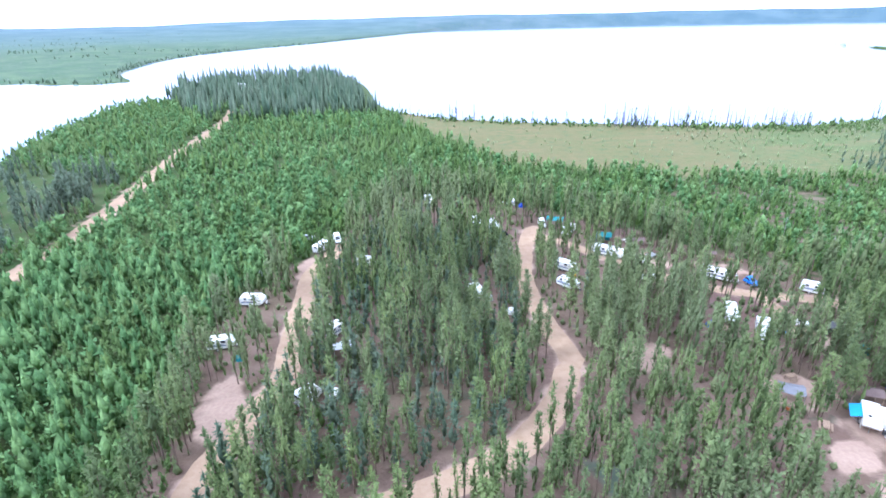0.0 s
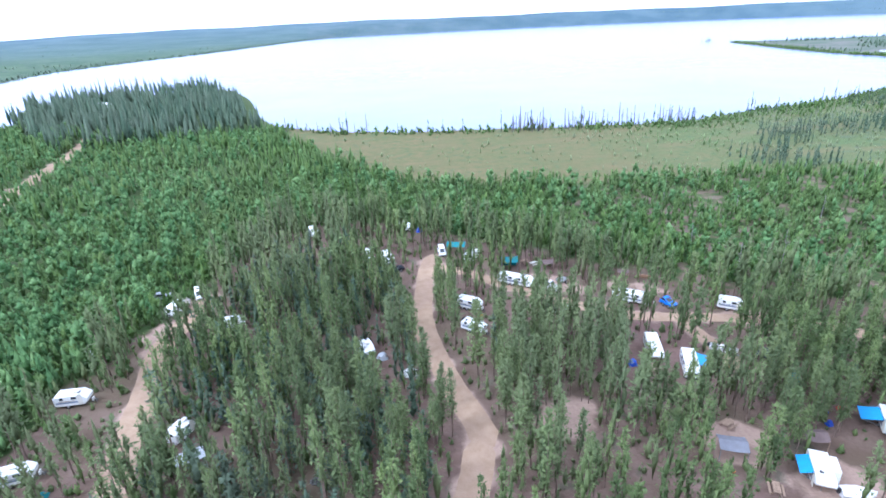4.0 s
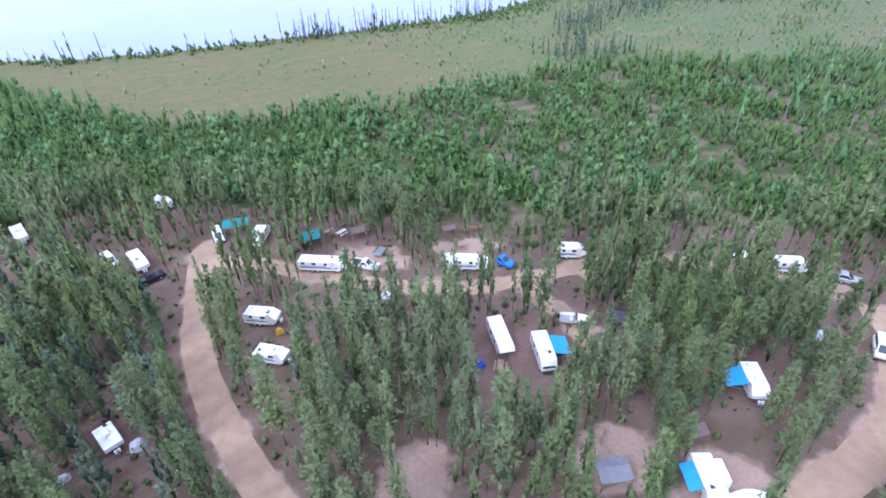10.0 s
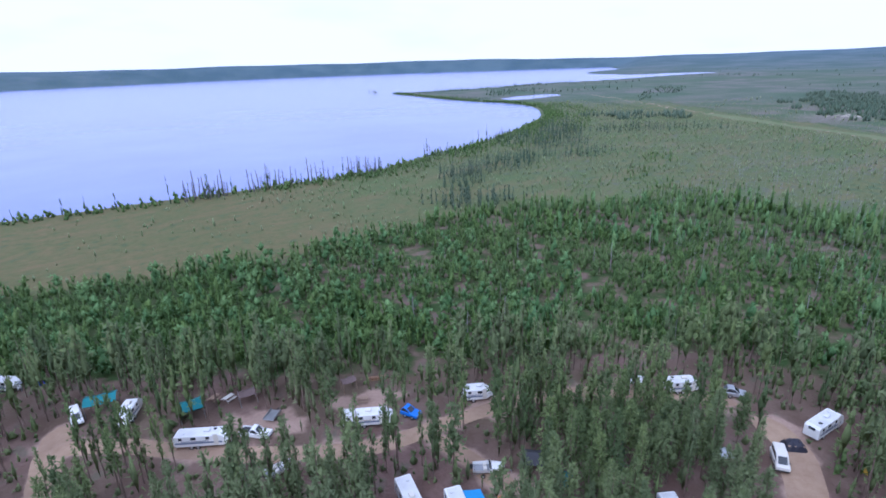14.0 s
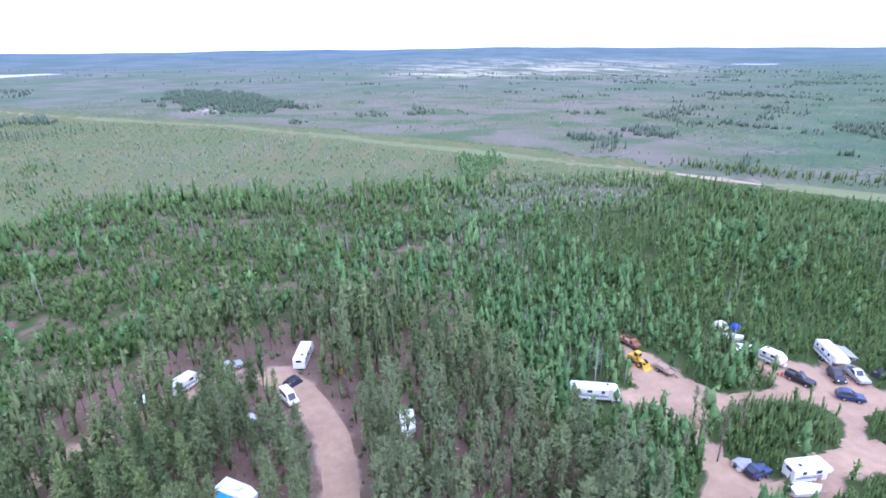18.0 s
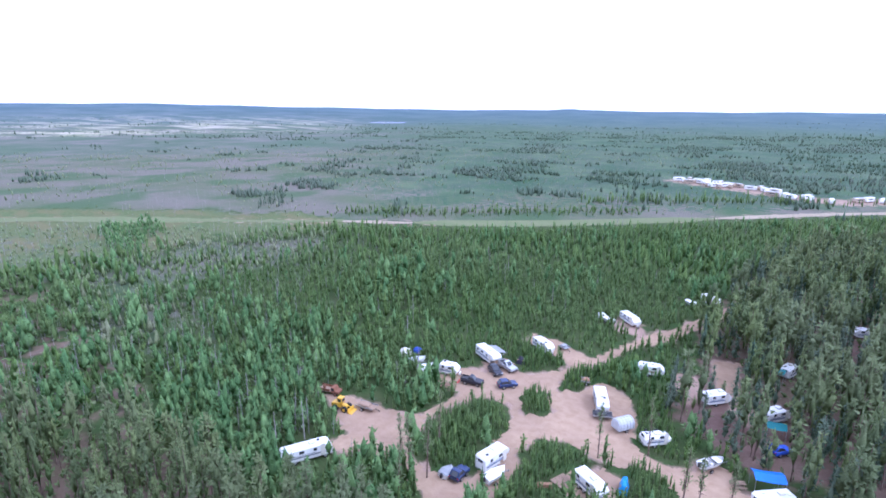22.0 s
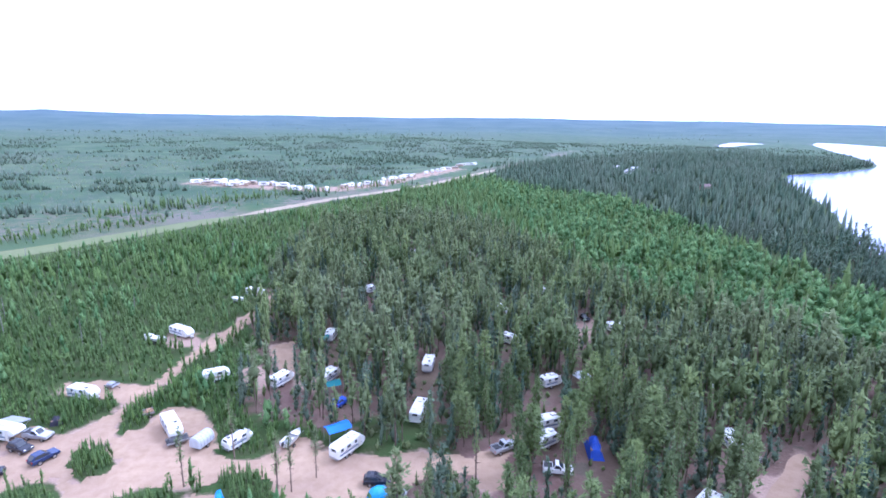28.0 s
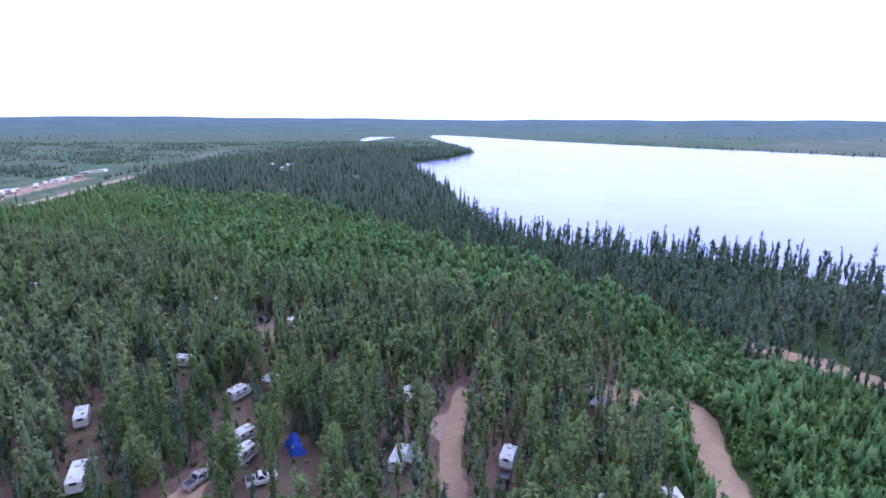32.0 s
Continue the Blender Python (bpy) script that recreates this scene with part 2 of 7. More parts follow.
    woods = mix_rgb(n, l, fm, (0.045, 0.092, 0.044), (0.098, 0.14, 0.074))
    woods = mix_rgb(n, l, mix_rgb(n, l, 0.7, (0, 0, 0), noise_fac(n, l, 0.05, 0.4, 0.6, 5)), woods, (0.055, 0.085, 0.06))
    pale = mix_rgb(n, l, fm, (0.42, 0.38, 0.31), (0.24, 0.25, 0.15))
    flats = mix_rgb(n, l, 1.0, edge(sep2.outputs[2], 0.7), noise_fac(n, l, 0.0045, 0.44, 0.56, 6, None, (1.0, 2.4, 1)), "MULTIPLY")
    c = mix_rgb(n, l, edge(sep.outputs[1]), grass, litter)
    c = mix_rgb(n, l, edge(sep.outputs[2]), c, marsh)
    c = mix_rgb(n, l, edge(sep2.outputs[0]), c, bog)
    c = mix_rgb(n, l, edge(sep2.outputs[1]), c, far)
    c = mix_rgb(n, l, edge(zone.outputs["Alpha"], 0.9), c, woods)
    c = mix_rgb(n, l, flats, c, pale)
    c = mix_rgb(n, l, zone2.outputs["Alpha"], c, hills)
    c = mix_rgb(n, l, edge(sep.outputs[0]), c, sand)
    l.new(c, b.inputs["Base Color"])
    b.inputs["Roughness"].default_value = 0.95
    b.inputs["Specular IOR Level"].default_value = 0.1
    bump(n, l, b, fine, 0.6, 0.15)
    return m


def sand_material(name, a, b2, wet):
    m, n, l, b = nodes_of(name)
    big = noise_fac(n, l, 0.12, 0.35, 0.65, 5)
    mid = noise_fac(n, l, 0.7, 0.35, 0.7, 5)
    fine = noise_fac(n, l, 6.0, 0.3, 0.7, 4)
    c = mix_rgb(n, l, big, a, b2)
    c = mix_rgb(n, l, mix_rgb(n, l, 0.5, (0, 0, 0), mid), c, wet)
    c = mix_rgb(n, l, mix_rgb(n, l, 0.3, (0, 0, 0), fine), c, wet)
    l.new(c, b.inputs["Base Color"])
    b.inputs["Roughness"].default_value = 0.95
    b.inputs["Specular IOR Level"].default_value = 0.1
    bump(n, l, b, mid, 0.5, 0.08)
    return m


M["ground"] = ground_material()
M["road"] = sand_material("sandy_track", (0.33, 0.232, 0.166), (0.425, 0.305, 0.205), (0.25, 0.166, 0.10))
M["gravel"] = sand_material("gravel_road", (0.33, 0.265, 0.20), (0.40, 0.325, 0.245), (0.23, 0.21, 0.13))


def water_material():
    m, n, l, b = nodes_of("lake_water")
    f = noise_fac(n, l, 0.01, 0.3, 0.7, 4)
    l.new(mix_rgb(n, l, f, (0.122, 0.158, 0.39), (0.157, 0.203, 0.45)), b.inputs["Base Color"])
    b.inputs["Roughness"].default_value = 0.22
    b.inputs["IOR"].default_value = 1.33
    bump(n, l, b, noise_fac(n, l, 0.6, 0.2, 0.8, 3), 0.12, 0.2)
    return m


M["cutline"] = sand_material("grassy_cutline", (0.15, 0.175, 0.08), (0.185, 0.19, 0.10), (0.115, 0.15, 0.065))
M["water"] = water_material()

# ---------------------------------------------------------------- plan helpers
def smooth_line(pts, step=2.0, closed=False):
    """Catmull-Rom through the points, resampled."""
    p = np.array(pts, float)
    n = len(p)
    out = []
    for i in range(n if closed else n - 1):
        if closed:
            a, b, c, d = p[(i - 1) % n], p[i], p[(i + 1) % n], p[(i + 2) % n]
        else:
            a, b, c, d = p[max(i - 1, 0)], p[i], p[i + 1], p[min(i + 2, n - 1)]
        k = max(2, int(np.linalg.norm((c - b)[:2]) / step))
        for s in np.arange(k) / k:
            out.append(0.5 * (2 * b + (c - a) * s + (2 * a - 5 * b + 4 * c - d) * s**2 + (3 * b - a - 3 * c + d) * s**3))
    if not closed:
        out.append(p[-1])
    return np.array(out)


def inside(poly, q):
    """Which of the points q lie in the polygon."""
    poly = np.asarray(poly, float)
    x, y = q[:, 0], q[:, 1]
    r = np.zeros(len(q), bool)
    for (ax, ay), (bx, by) in zip(poly, np.roll(poly, -1, 0)):
        if ay == by:
            continue
        cross = ((ay > y) != (by > y)) & (x < (bx - ax) * (y - ay) / (by - ay) + ax)
        r ^= cross
    return r


def line_distance(line, q, closed=False):
    """Distance of the points q from a polyline."""
    line = np.asarray(line, float)[:, :2]
    best = np.full(len(q), 1e9)
    ends = np.roll(line, -1, 0) if closed else line[1:]
    for a, b in zip(line if closed else line[:-1], ends):
        ab = b - a
        t = np.clip(((q - a) @ ab) / max(ab @ ab, 1e-9), 0, 1)
        e = q - a - t[:, None] * ab
        best = np.minimum(best, np.einsum("ij,ij->i", e, e))
    return np.sqrt(best)


def signed(poly, q):
    """Distance to the polygon's edge, positive inside."""
    d = line_distance(poly, q, True)
    return np.where(inside(poly, q), d, -d)


# lake: near shore from the south-west round the headland to the bay, the spit, then the far shore
NEAR_SHORE = [(-866, -1010), (-740, -810), (-610, -640), (-470, -545), (-400, -520), (-335, -440), (-300, -370), (-252, -290), (-205, -225), (-182, -180),
        (-176, -138), (-184, -102), (-204, -72), (-198, -40), (-194, 0), (-200, 60), (-216, 155), (-232, 198), (-262, 296), (-252, 385),
        (-292, 462), (-240, 515), (-160, 540), (-112, 440), (-84, 330), (-64, 289), (-28, 262), (21, 246), (60, 240), (120, 230),
        (156, 229), (200, 244), (266, 261), (314, 282), (406, 330), (440, 356), (485, 400), (515, 446), (530, 500), (530, 560), (560, 690), (612, 866), (640, 885)]
FAR_SHORE = [(720, 850), (872, 835), (992, 870), (1195, 815), (1500, 790), (1760, 760), (1780, 850), (1620, 1000), (1876, 1326), (2400, 1500), (3100, 1990), (3720, 2330), (3740, 2560),
        (3250, 2980), (2930, 3340), (2480, 3700), (1300, 3800), (211, 3091), (-180, 2700), (-350, 1900), (-416, 1500), (-520, 1000), (-450, 640),
        (-365, 505), (-420, 482), (-520, 480), (-800, 200), (-1009, -180), (-1060, -519), (-1127, -921), (-1281, -1490), (-1150, -1420), (-960, -1150)]
POND_S = [(-1000, -1400), (-900, -1330), (-760, -1190), (-700, -1140), (-760, -1240), (-950, -1480)]
POND_N = [(545, 545), (640, 575), (720, 560), (700, 530), (620, 520)]
POND_E = [(1760, -1560), (1850, -1440), (2000, -1560), (1900, -1700)]
ISLET = [(592, 905), (600, 918), (612, 912), (606, 899)]
LAKE = [(x * k, y * k) for x, y, k in ((x, y, min(1.0, (3000 + 0.42 * (math.hypot(x, y) - 3000)) / math.hypot(x, y))) for x, y in NEAR_SHORE + FAR_SHORE)]   # the far end lies close under the hills
WATERS = [smooth_line(LAKE, 25, True), POND_S, POND_N, POND_E]

# tracks: name, half width, line
TRACKS = {
    "west": (2.2, [(-50, -16), (-53, -4), (-50.5, 8), (-48.7, 19), (-50.5, 30), (-52.5, 45), (-54, 56), (-52, 68), (-50, 76)]),
    "centre": (2.0, [(-1.4, 22), (-2.6, 30), (-5.3, 42), (-6.4, 54), (-5.6, 66), (-3.2, 78), (-0.5, 87)]),
    "cross": (1.6, [(-3, 82), (5, 76), (12, 68), (19, 60.8), (27, 54), (35, 49.5), (45, 46.8), (55, 44), (64, 39), (74, 30), (80, 20)]),
    "spur": (1.6, [(40, 47), (41, 42), (41.2, 36), (41.5, 31)]),
    "east": (2.3, [(32, -2), (43.5, 3), (52.5, 3.6), (61, 4.2), (70, 8), (76, 11.5), (79, 17)]),
    "front": (2.2, [(-2, 24), (-6, 13), (-14, 3), (-24, -3), (-38, -9)]),
    "yard_lane": (2.4, [(33, -31), (38, -38), (43, -44), (47, -46)]),
    "yard_back": (1.5, [(44, -110), (42, -119), (41, -128)]),
    "south_west": (1.6, [(-36, -40), (-42, -49), (-50.5, -58.8), (-56, -63), (-61, -67.5)]),
    "bend": (2.2, [(-60, -14), (-68, -21), (-77, -28), (-87, -35), (-84, -45), (-76, -54)]),
    "lakeside": (2.8, [(-126, -40), (-126, -18), (-124, 20), (-124.5, 53), (-124, 69), (-127.6, 86.6), (-133.5, 118), (-147, 180), (-160, 255), (-170, 292), (-176, 306)]),
    "inner_lane": (1.8, [(41, -125), (38, -140), (36, -155), (34, -170)]),
}
LINES = {k: (w, smooth_line(p, 1.5)) for k, (w, p) in TRACKS.items()}
HIGHWAY = smooth_line([(700, 480), (487, 184), (415, 77), (313, -31), (240, -103), (203, -141), (178, -163), (134, -208), (89, -271), (42, -340), (-15, -408), (-62, -487), (-140, -620), (-300, -900)], 8)
# sandy clearings: centre, radii, turn
PADS = [((-56, 12), (3.4, 7), 8), ((-55.5, 60), (3, 6), 0), ((11, 26), (5, 4), 20), ((23, 66), (7, 3.6), -40), ((38, 60), (6, 3), -30), ((52, 45), (5, 3), -20),
        ((70, 34), (3, 4), 0), ((79, 14), (2.4, 3.6), 10), ((41, 31), (3.6, 3), 0), ((31, 17), (5, 4), 0), ((38, 9), (5, 4), 10), ((31, 4), (4.5, 2.6), 40),
        ((51, -117), (5, 3.6), 0), ((-44, -120), (2.8, 9), -25), ((-51, -60), (2.8, 4.5), 40), ((30, -97), (2.6, 6), 20),
        ((20, -96), (2.4, 5), 30), ((-86, -38), (4, 5), 0)]
# the open sand of the southern yard, bay by bay
YARD_LOADER = [(76, -47), (73, -50), (67, -51.5), (62, -53), (58, -56.5), (55.2, -50.6), (53.2, -46.6), (49, -45.4), (45.4, -45.6), (41.6, -48.4), (39, -51.5), (36.4, -50.5), (37, -47), (42.8, -42.7), (48.2, -42.3), (53.2, -43.4), (57.2, -42.3), (60.2, -39.3), (62.8, -38.8), (63.7, -43), (67, -44.2), (71.5, -45.8)]
YARD_MIDDLE = [(59, -54.8), (58.8, -62.6), (58.2, -66.5), (63.8, -64.6), (68.4, -67.6), (66.3, -72.5), (59.9, -75.8), (55.3, -78.8), (51.6, -84), (50.1, -89), (48.6, -97), (47.3, -108), (45.2, -118), (42.8, -124), (40.5, -120), (44.6, -109), (46.4, -94.4), (49.8, -87.2), (46.9, -79.3), (43, -77), (38, -76), (29.8, -73), (25, -71), (26.5, -66.5), (31, -65.6), (35.4, -66.3), (40.4, -64.5), (40.8, -58.9), (37.8, -53), (36.4, -49.4), (41.6, -49.2), (45, -58.6), (45.4, -62.8), (50, -68.8), (55.8, -67), (56.8, -61), (57, -55.6)]
YARD_NORTH_BAY = [(63.6, -92.6), (64.8, -97.4), (57.8, -98.2), (51.5, -95.4), (48, -96.6), (49.9, -88.5), (55.3, -91.6)]
YARD_EAST_BAY = [(46.9, -79.3), (44, -80.8), (43.4, -85.6), (41.4, -87.8), (36.4, -86), (31.5, -79), (28.8, -71), (36.8, -75.6), (43, -77)]
YARD_PARKING = [(64, -77.6), (61, -82.4), (55, -79), (58.6, -73.6)]
YARD_DECK = [(32.6, -58.3), (33.3, -61), (30.2, -63.8), (26.8, -63.8), (25.2, -60.2), (30, -54.6)]
YARD_ROAD = [(36.2, -73.5), (28.7, -71), (21.1, -72), (19.6, -76.6), (16.8, -76.8), (14.2, -73.4), (5.9, -71.3), (-2, -72.2), (-1.8, -66.2), (1.5, -63.4), (4.5, -60.8), (12, -60.2), (16.4, -60), (17.6, -62), (20.4, -67.4), (27.9, -68), (31.9, -69)]
YARD_WEST_END = [(-1, -72.2), (-9.4, -70.6), (-13.1, -72.3), (-19.4, -77.6), (-18, -73.8), (-14, -68.6), (-13, -62.8), (-8.6, -62.4), (-9, -66.3), (-0.9, -66.6)]
PITCH_SAND = [(30.6, -112.6), (26.4, -115.6), (22.5, -101.6), (25.4, -98.7)]
SANDS = [YARD_LOADER, YARD_MIDDLE, YARD_NORTH_BAY, YARD_EAST_BAY, YARD_PARKING, YARD_DECK, YARD_ROAD, YARD_WEST_END, PITCH_SAND]
# thickets of young pine left standing in the yard
THICKET_FRONT = [(56.3, -55.2), (56, -60), (54.2, -65), (49.6, -66.6), (45.3, -62), (45, -58.2), (45.8, -54.4), (44, -50.6), (44.6, -47.2), (48.6, -46.4), (52.6, -49), (55.4, -52.4)]
THICKET_ISLE = [(51, -73), (50.4, -76), (47.3, -76.6), (43.2, -71.8), (44.4, -68.9), (46.8, -68)]
THICKET_NORTH = [(60, -84.4), (60.8, -89.4), (57, -91.2), (52.8, -88.2), (53.2, -83.2), (55.8, -80)]
THICKET_EAST = [(47.4, -81.4), (49, -86), (46, -93), (43.6, -98.4), (41.6, -104.4), (37.6, -93), (40.6, -91), (43.2, -88.6), (43.6, -81.8), (45.8, -79.4)]
THICKET_SOUTH = [(36.9, -49.6), (38.3, -55.4), (40, -61.2), (39, -64), (35.6, -64.6), (33.4, -64.4), (33.4, -60.4), (31, -55.6), (32.5, -50)]
THICKET_TRACK = [(27.5, -67.6), (25, -69), (21.3, -67.6), (16.4, -60), (24.6, -59.6)]
THICKET_BACK = [(35, -86.4), (31.3, -90.6), (25.4, -79.8), (22.3, -73), (26.6, -72.4), (30.2, -77)]
THICKETS = [THICKET_FRONT, THICKET_ISLE, THICKET_NORTH, THICKET_EAST, THICKET_SOUTH, THICKET_TRACK, THICKET_BACK]


def thicket_field(q):
    """Metres inside the edge of the nearest thicket, negative outside."""
    best = np.full(len(q), -1e3)
    near = (q[:, 0] > 5) & (q[:, 0] < 75) & (q[:, 1] > -120) & (q[:, 1] < -35)
    for poly in THICKETS:
        best[near] = np.maximum(best[near], signed(poly, q[near]))
    return best


def yard_field(q):
    """Metres inside the edge of the yard's open sand, negative outside."""
    best = np.full(len(q), -1e3)
    near = (q[:, 0] > -40) & (q[:, 0] < 95) & (q[:, 1] > -145) & (q[:, 1] < -25)
    for poly in SANDS:
        best[near] = np.maximum(best[near], signed(poly, q[near]))
    return np.minimum(best, -thicket_field(q))


def pad_field(q):
    """1 in the middle of the nearest clearing, 0 at its edge, negative outside."""
    best = np.full(len(q), -9.0)
    for (cx, cy), (rx, ry), turn in PADS:
        a = radians(turn)
        dx, dy = q[:, 0] - cx, q[:, 1] - cy
        u, v = (dx * math.cos(a) + dy * math.sin(a)) / rx, (-dx * math.sin(a) + dy * math.cos(a)) / ry
        best = np.maximum(best, 1 - np.hypot(u, v))
    return np.where(thicket_field(q) > 0, -1.0, best)


def track_field(q):
    """Metres inside the edge of the nearest track, negative outside."""
    best = np.full(len(q), -1e3)
    for w, line in LINES.values():
        best = np.maximum(best, w - line_distance(line[::2], q))
    best = np.maximum(best, yard_field(q))
    return np.where(thicket_field(q) > 0, -2.0, best)


OLD_N = [(-58, -30), (-60, 0), (-66, 27), (-66, 45), (-58, 64), (-50, 86), (-42, 112), (-18, 116), (-2, 104), (14, 93), (28, 80), (48, 64), (64, 52), (84, 40), (96, 28), (100, 8), (92, -14), (76, -22), (62, -24), (40, -30), (0, -30)]
OLD_S = [(30, -86), (30, -104), (40, -130), (42, -170), (38, -215), (8, -262), (-34, -236), (-54, -165), (-62, -130), (-80, -108), (-104, -88), (-106, -62), (-88, -50), (-74, -40), (-60, -24), (-30, -28), (-5, -50), (10, -62), (12, -78)]
MARSH = [(-62, 287), (-50, 240), (-28, 190), (0, 153), (33, 140), (66, 133), (117, 132), (148, 124), (176, 97), (205, 88), (206, 48), (196, -6), (198, -37), (204, -75), (225, -95), (300, -20), (415, 90), (480, 200), (600, 430), (540, 460), (440, 356), (314, 282), (200, 244), (60, 240)]
DARK = [(-64, -430), (-134, -312), (-140, -198), (-132, -149), (-129, -104), (-120, -60), (-111, -34), (-116, -12), (-131, 10), (-131, 60), (-140, 130), (-215, 155), (-200, 60), (-194, 0), (-198, -40), (-204, -72), (-184, -102), (-176, -138), (-182, -180), (-252, -290), (-335, -440), (-470, -545), (-610, -640), (-500, -800), (-250, -700), (-120, -560)]
HEAD = [(-165, 248), (-205, 300), (-262, 380), (-286, 462), (-240, 505), (-162, 530), (-118, 440), (-90, 330), (-72, 289), (-110, 262)]

# grey bog reaching into the young wood, and woods on the plain beyond the cutline
BOG_TONGUE = [(193, -28), (215, -75), (196, -128), (165, -118), (154, -92), (156, -56), (125, -44), (104, -40), (112, -27), (146, -23)]
WOOD_EAST = [(667, 223), (885, 238), (771, 110), (551, 19), (479, 66), (540, 150)]
WOOD_NORTH = [(426, 334), (470, 325), (535, 195), (476, 205), (425, 240)]


def heights(q):
    """Height of the land, with the lake beds below water level and low hills at the horizon."""
    r = np.hypot(q[:, 0], q[:, 1])
    d = np.full(len(q), 1e9)
    for w in WATERS:
        d = np.minimum(d, -signed(w, q))
    d = np.maximum(d, signed(ISLET, q))
    shore = np.clip(d * 0.12, -2.5, 0.0)
    hill = np.clip((r - 2150) / 1700, 0, 1)
    hill = hill * hill * (3 - 2 * hill)
    az = np.arctan2(q[:, 1], q[:, 0])
    ups = 68 + 4 * np.sin(3 * az + 1) + 4 * np.sin(7 * az + 2) + 3 * np.sin(17 * az) + 2 * np.sin(41 * az + 1) + 24 * np.exp(-(((az - 1.35) / 0.5) ** 2)) - 12 * np.exp(-(((az - 0.52) / 0.22) ** 2)) + 20 * np.exp(-(((az + 0.40) / 0.22) ** 2)) + 9 * np.exp(-(((az + 1.02) / 0.02) ** 2)) - 16 * np.exp(-(((az - 2.25) / 0.3) ** 2))
    ups = 50 + (ups - 50) * 0.81
    land = np.clip(d / 120, 0, 1)
    mid = np.clip((r - 500) / 900, 0, 1) * np.clip((3000 - r) / 900, 0, 1) * np.clip(d / 150, 0, 1) * (4 + 4 * np.sin(q[:, 0] / 160 + 1) * np.cos(q[:, 1] / 210))
    return shore + hill * ups * land + mid, d


def sheet(name, verts, faces, mat, label="", category="", kind="structure", parent=None):
    me = bpy.data.meshes.new(name)
    me.from_pydata([tuple(v) for v in verts], [], [tuple(f) for f in faces])
    me.materials.append(mat)
    me.update()
    ob = new(name, me)
    if parent:
        ob.parent = parent
    return tagged(ob, label, category, "", kind)


# ---------------------------------------------------------------- ground and water
def build_ground():
    n_az = 580
    radii = [0.0]
    r = 6.0
    while r < 3900:
        radii.append(r)
        r *= 1.038 if r > 40 else 1.06
    radii = np.array(radii[1:] + [3920.0])
    az = np.arange(n_az) * 2 * math.pi / n_az
    q = np.stack([np.outer(radii, np.cos(az)), np.outer(radii, np.sin(az))], -1).reshape(-1, 2)
    h, d = heights(q)
    rr = np.hypot(q[:, 0], q[:, 1])
    verts = np.vstack([np.column_stack([q, h]), [[0, 0, 0]]])
    nr = len(radii)
    i, j = np.meshgrid(np.arange(nr - 1), np.arange(n_az), indexing="ij")
    j2 = (j + 1) % n_az
    quads = np.stack([i * n_az + j, (i + 1) * n_az + j, (i + 1) * n_az + j2, i * n_az + j2], -1).reshape(-1, 4)
    me = bpy.data.meshes.new("ground")
    hub = len(verts) - 1
    fan = [(hub, k, (k + 1) % n_az) for k in range(n_az)]
    me.from_pydata(verts.tolist(), [], quads.tolist() + fan)
    me.materials.append(M["ground"])
    me.polygons.foreach_set("use_smooth", [True] * len(me.polygons))
    near = rr < 330
    sand, litter, marsh, bog, far, pale, hills = (np.zeros(len(q)) for _ in range(7))
    tf, pf = track_field(q[near]), pad_field(q[near])
    sand[near] = np.maximum(np.clip(0.5 + tf / 2.4, 0, 1), np.clip(0.5 + pf * 1.5, 0, 1))
    sand = np.maximum(sand, np.clip(1 - (line_distance(HIGHWAY, q) - 4) / 4, 0, 1) * 0.45)
    lot = [(156, -420), (112, -404), (84, -394), (52, -384), (42, -394), (16, -426), (-12, -480), (-58, -560)]
    sand = np.maximum(sand, np.clip(1 - (line_distance(lot, q) - 8) / 10, 0, 1) * 0.75)
    old = np.maximum(signed(OLD_N, q), signed(OLD_S, q))
    litter = np.clip(0.5 + old / 8, 0, 1)
    litter *= np.clip(np.hypot((q[:, 0] - 2) / 8, (q[:, 1] + 76) / 6) - 0.6, 0, 1)
    litter = np.maximum(litter, 0.44 * ((q[:, 0] > 40) & (q[:, 1] > -25) & (rr < 200)))
    marsh = np.clip(0.5 + signed(MARSH, q) / 14, 0, 1)
    verge = line_distance(HIGHWAY, q) + 5 * np.sin(q[:, 0] / 13 + 2 * np.sin(q[:, 1] / 21))
    side = signed([(2600, 3100), (487, 184), (415, 77), (313, -31), (240, -103), (203, -141), (178, -163), (134, -208), (89, -271), (-15, -408), (-62, -487), (-300, -900), (1500, -4800), (4800, -2000)], q)
    bog = np.clip(0.5 + side / 20, 0, 1)
    bog = np.maximum(bog, np.clip((q[:, 0] - 130) / 180, 0, 0.36) * (q[:, 1] > -60) * (rr < 700))
    bog = np.maximum(bog, 0.62 * np.clip(0.5 + signed(BOG_TONGUE, q) / 30, 0, 1))
    along = np.clip(1.1 - (verge - 10) / 24, 0, 1) * (q[:, 1] > -141)
    bog, marsh = bog * (1 - along), np.maximum(marsh, along)
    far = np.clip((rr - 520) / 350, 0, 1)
    pale_az = np.degrees(np.arctan2(q[:, 1], q[:, 0]))
    pale = np.clip(1.6 - np.abs(rr - 2000) / 620, 0, 1) * np.clip(1.6 - np.abs(pale_az + 21) / 13, 0, 1) * 0.85
    pale = np.maximum(pale, np.clip(1.4 - np.abs(rr - 1220) / 150, 0, 1) * np.clip(1.4 - np.abs(pale_az + 12) / 8, 0, 1) * 0.75)
    pale = np.maximum(pale, np.clip(1 - np.abs(rr - 560) / 60, 0, 1) * np.clip(1 - np.abs(pale_az - 12) / 7, 0, 1) * 0.5)
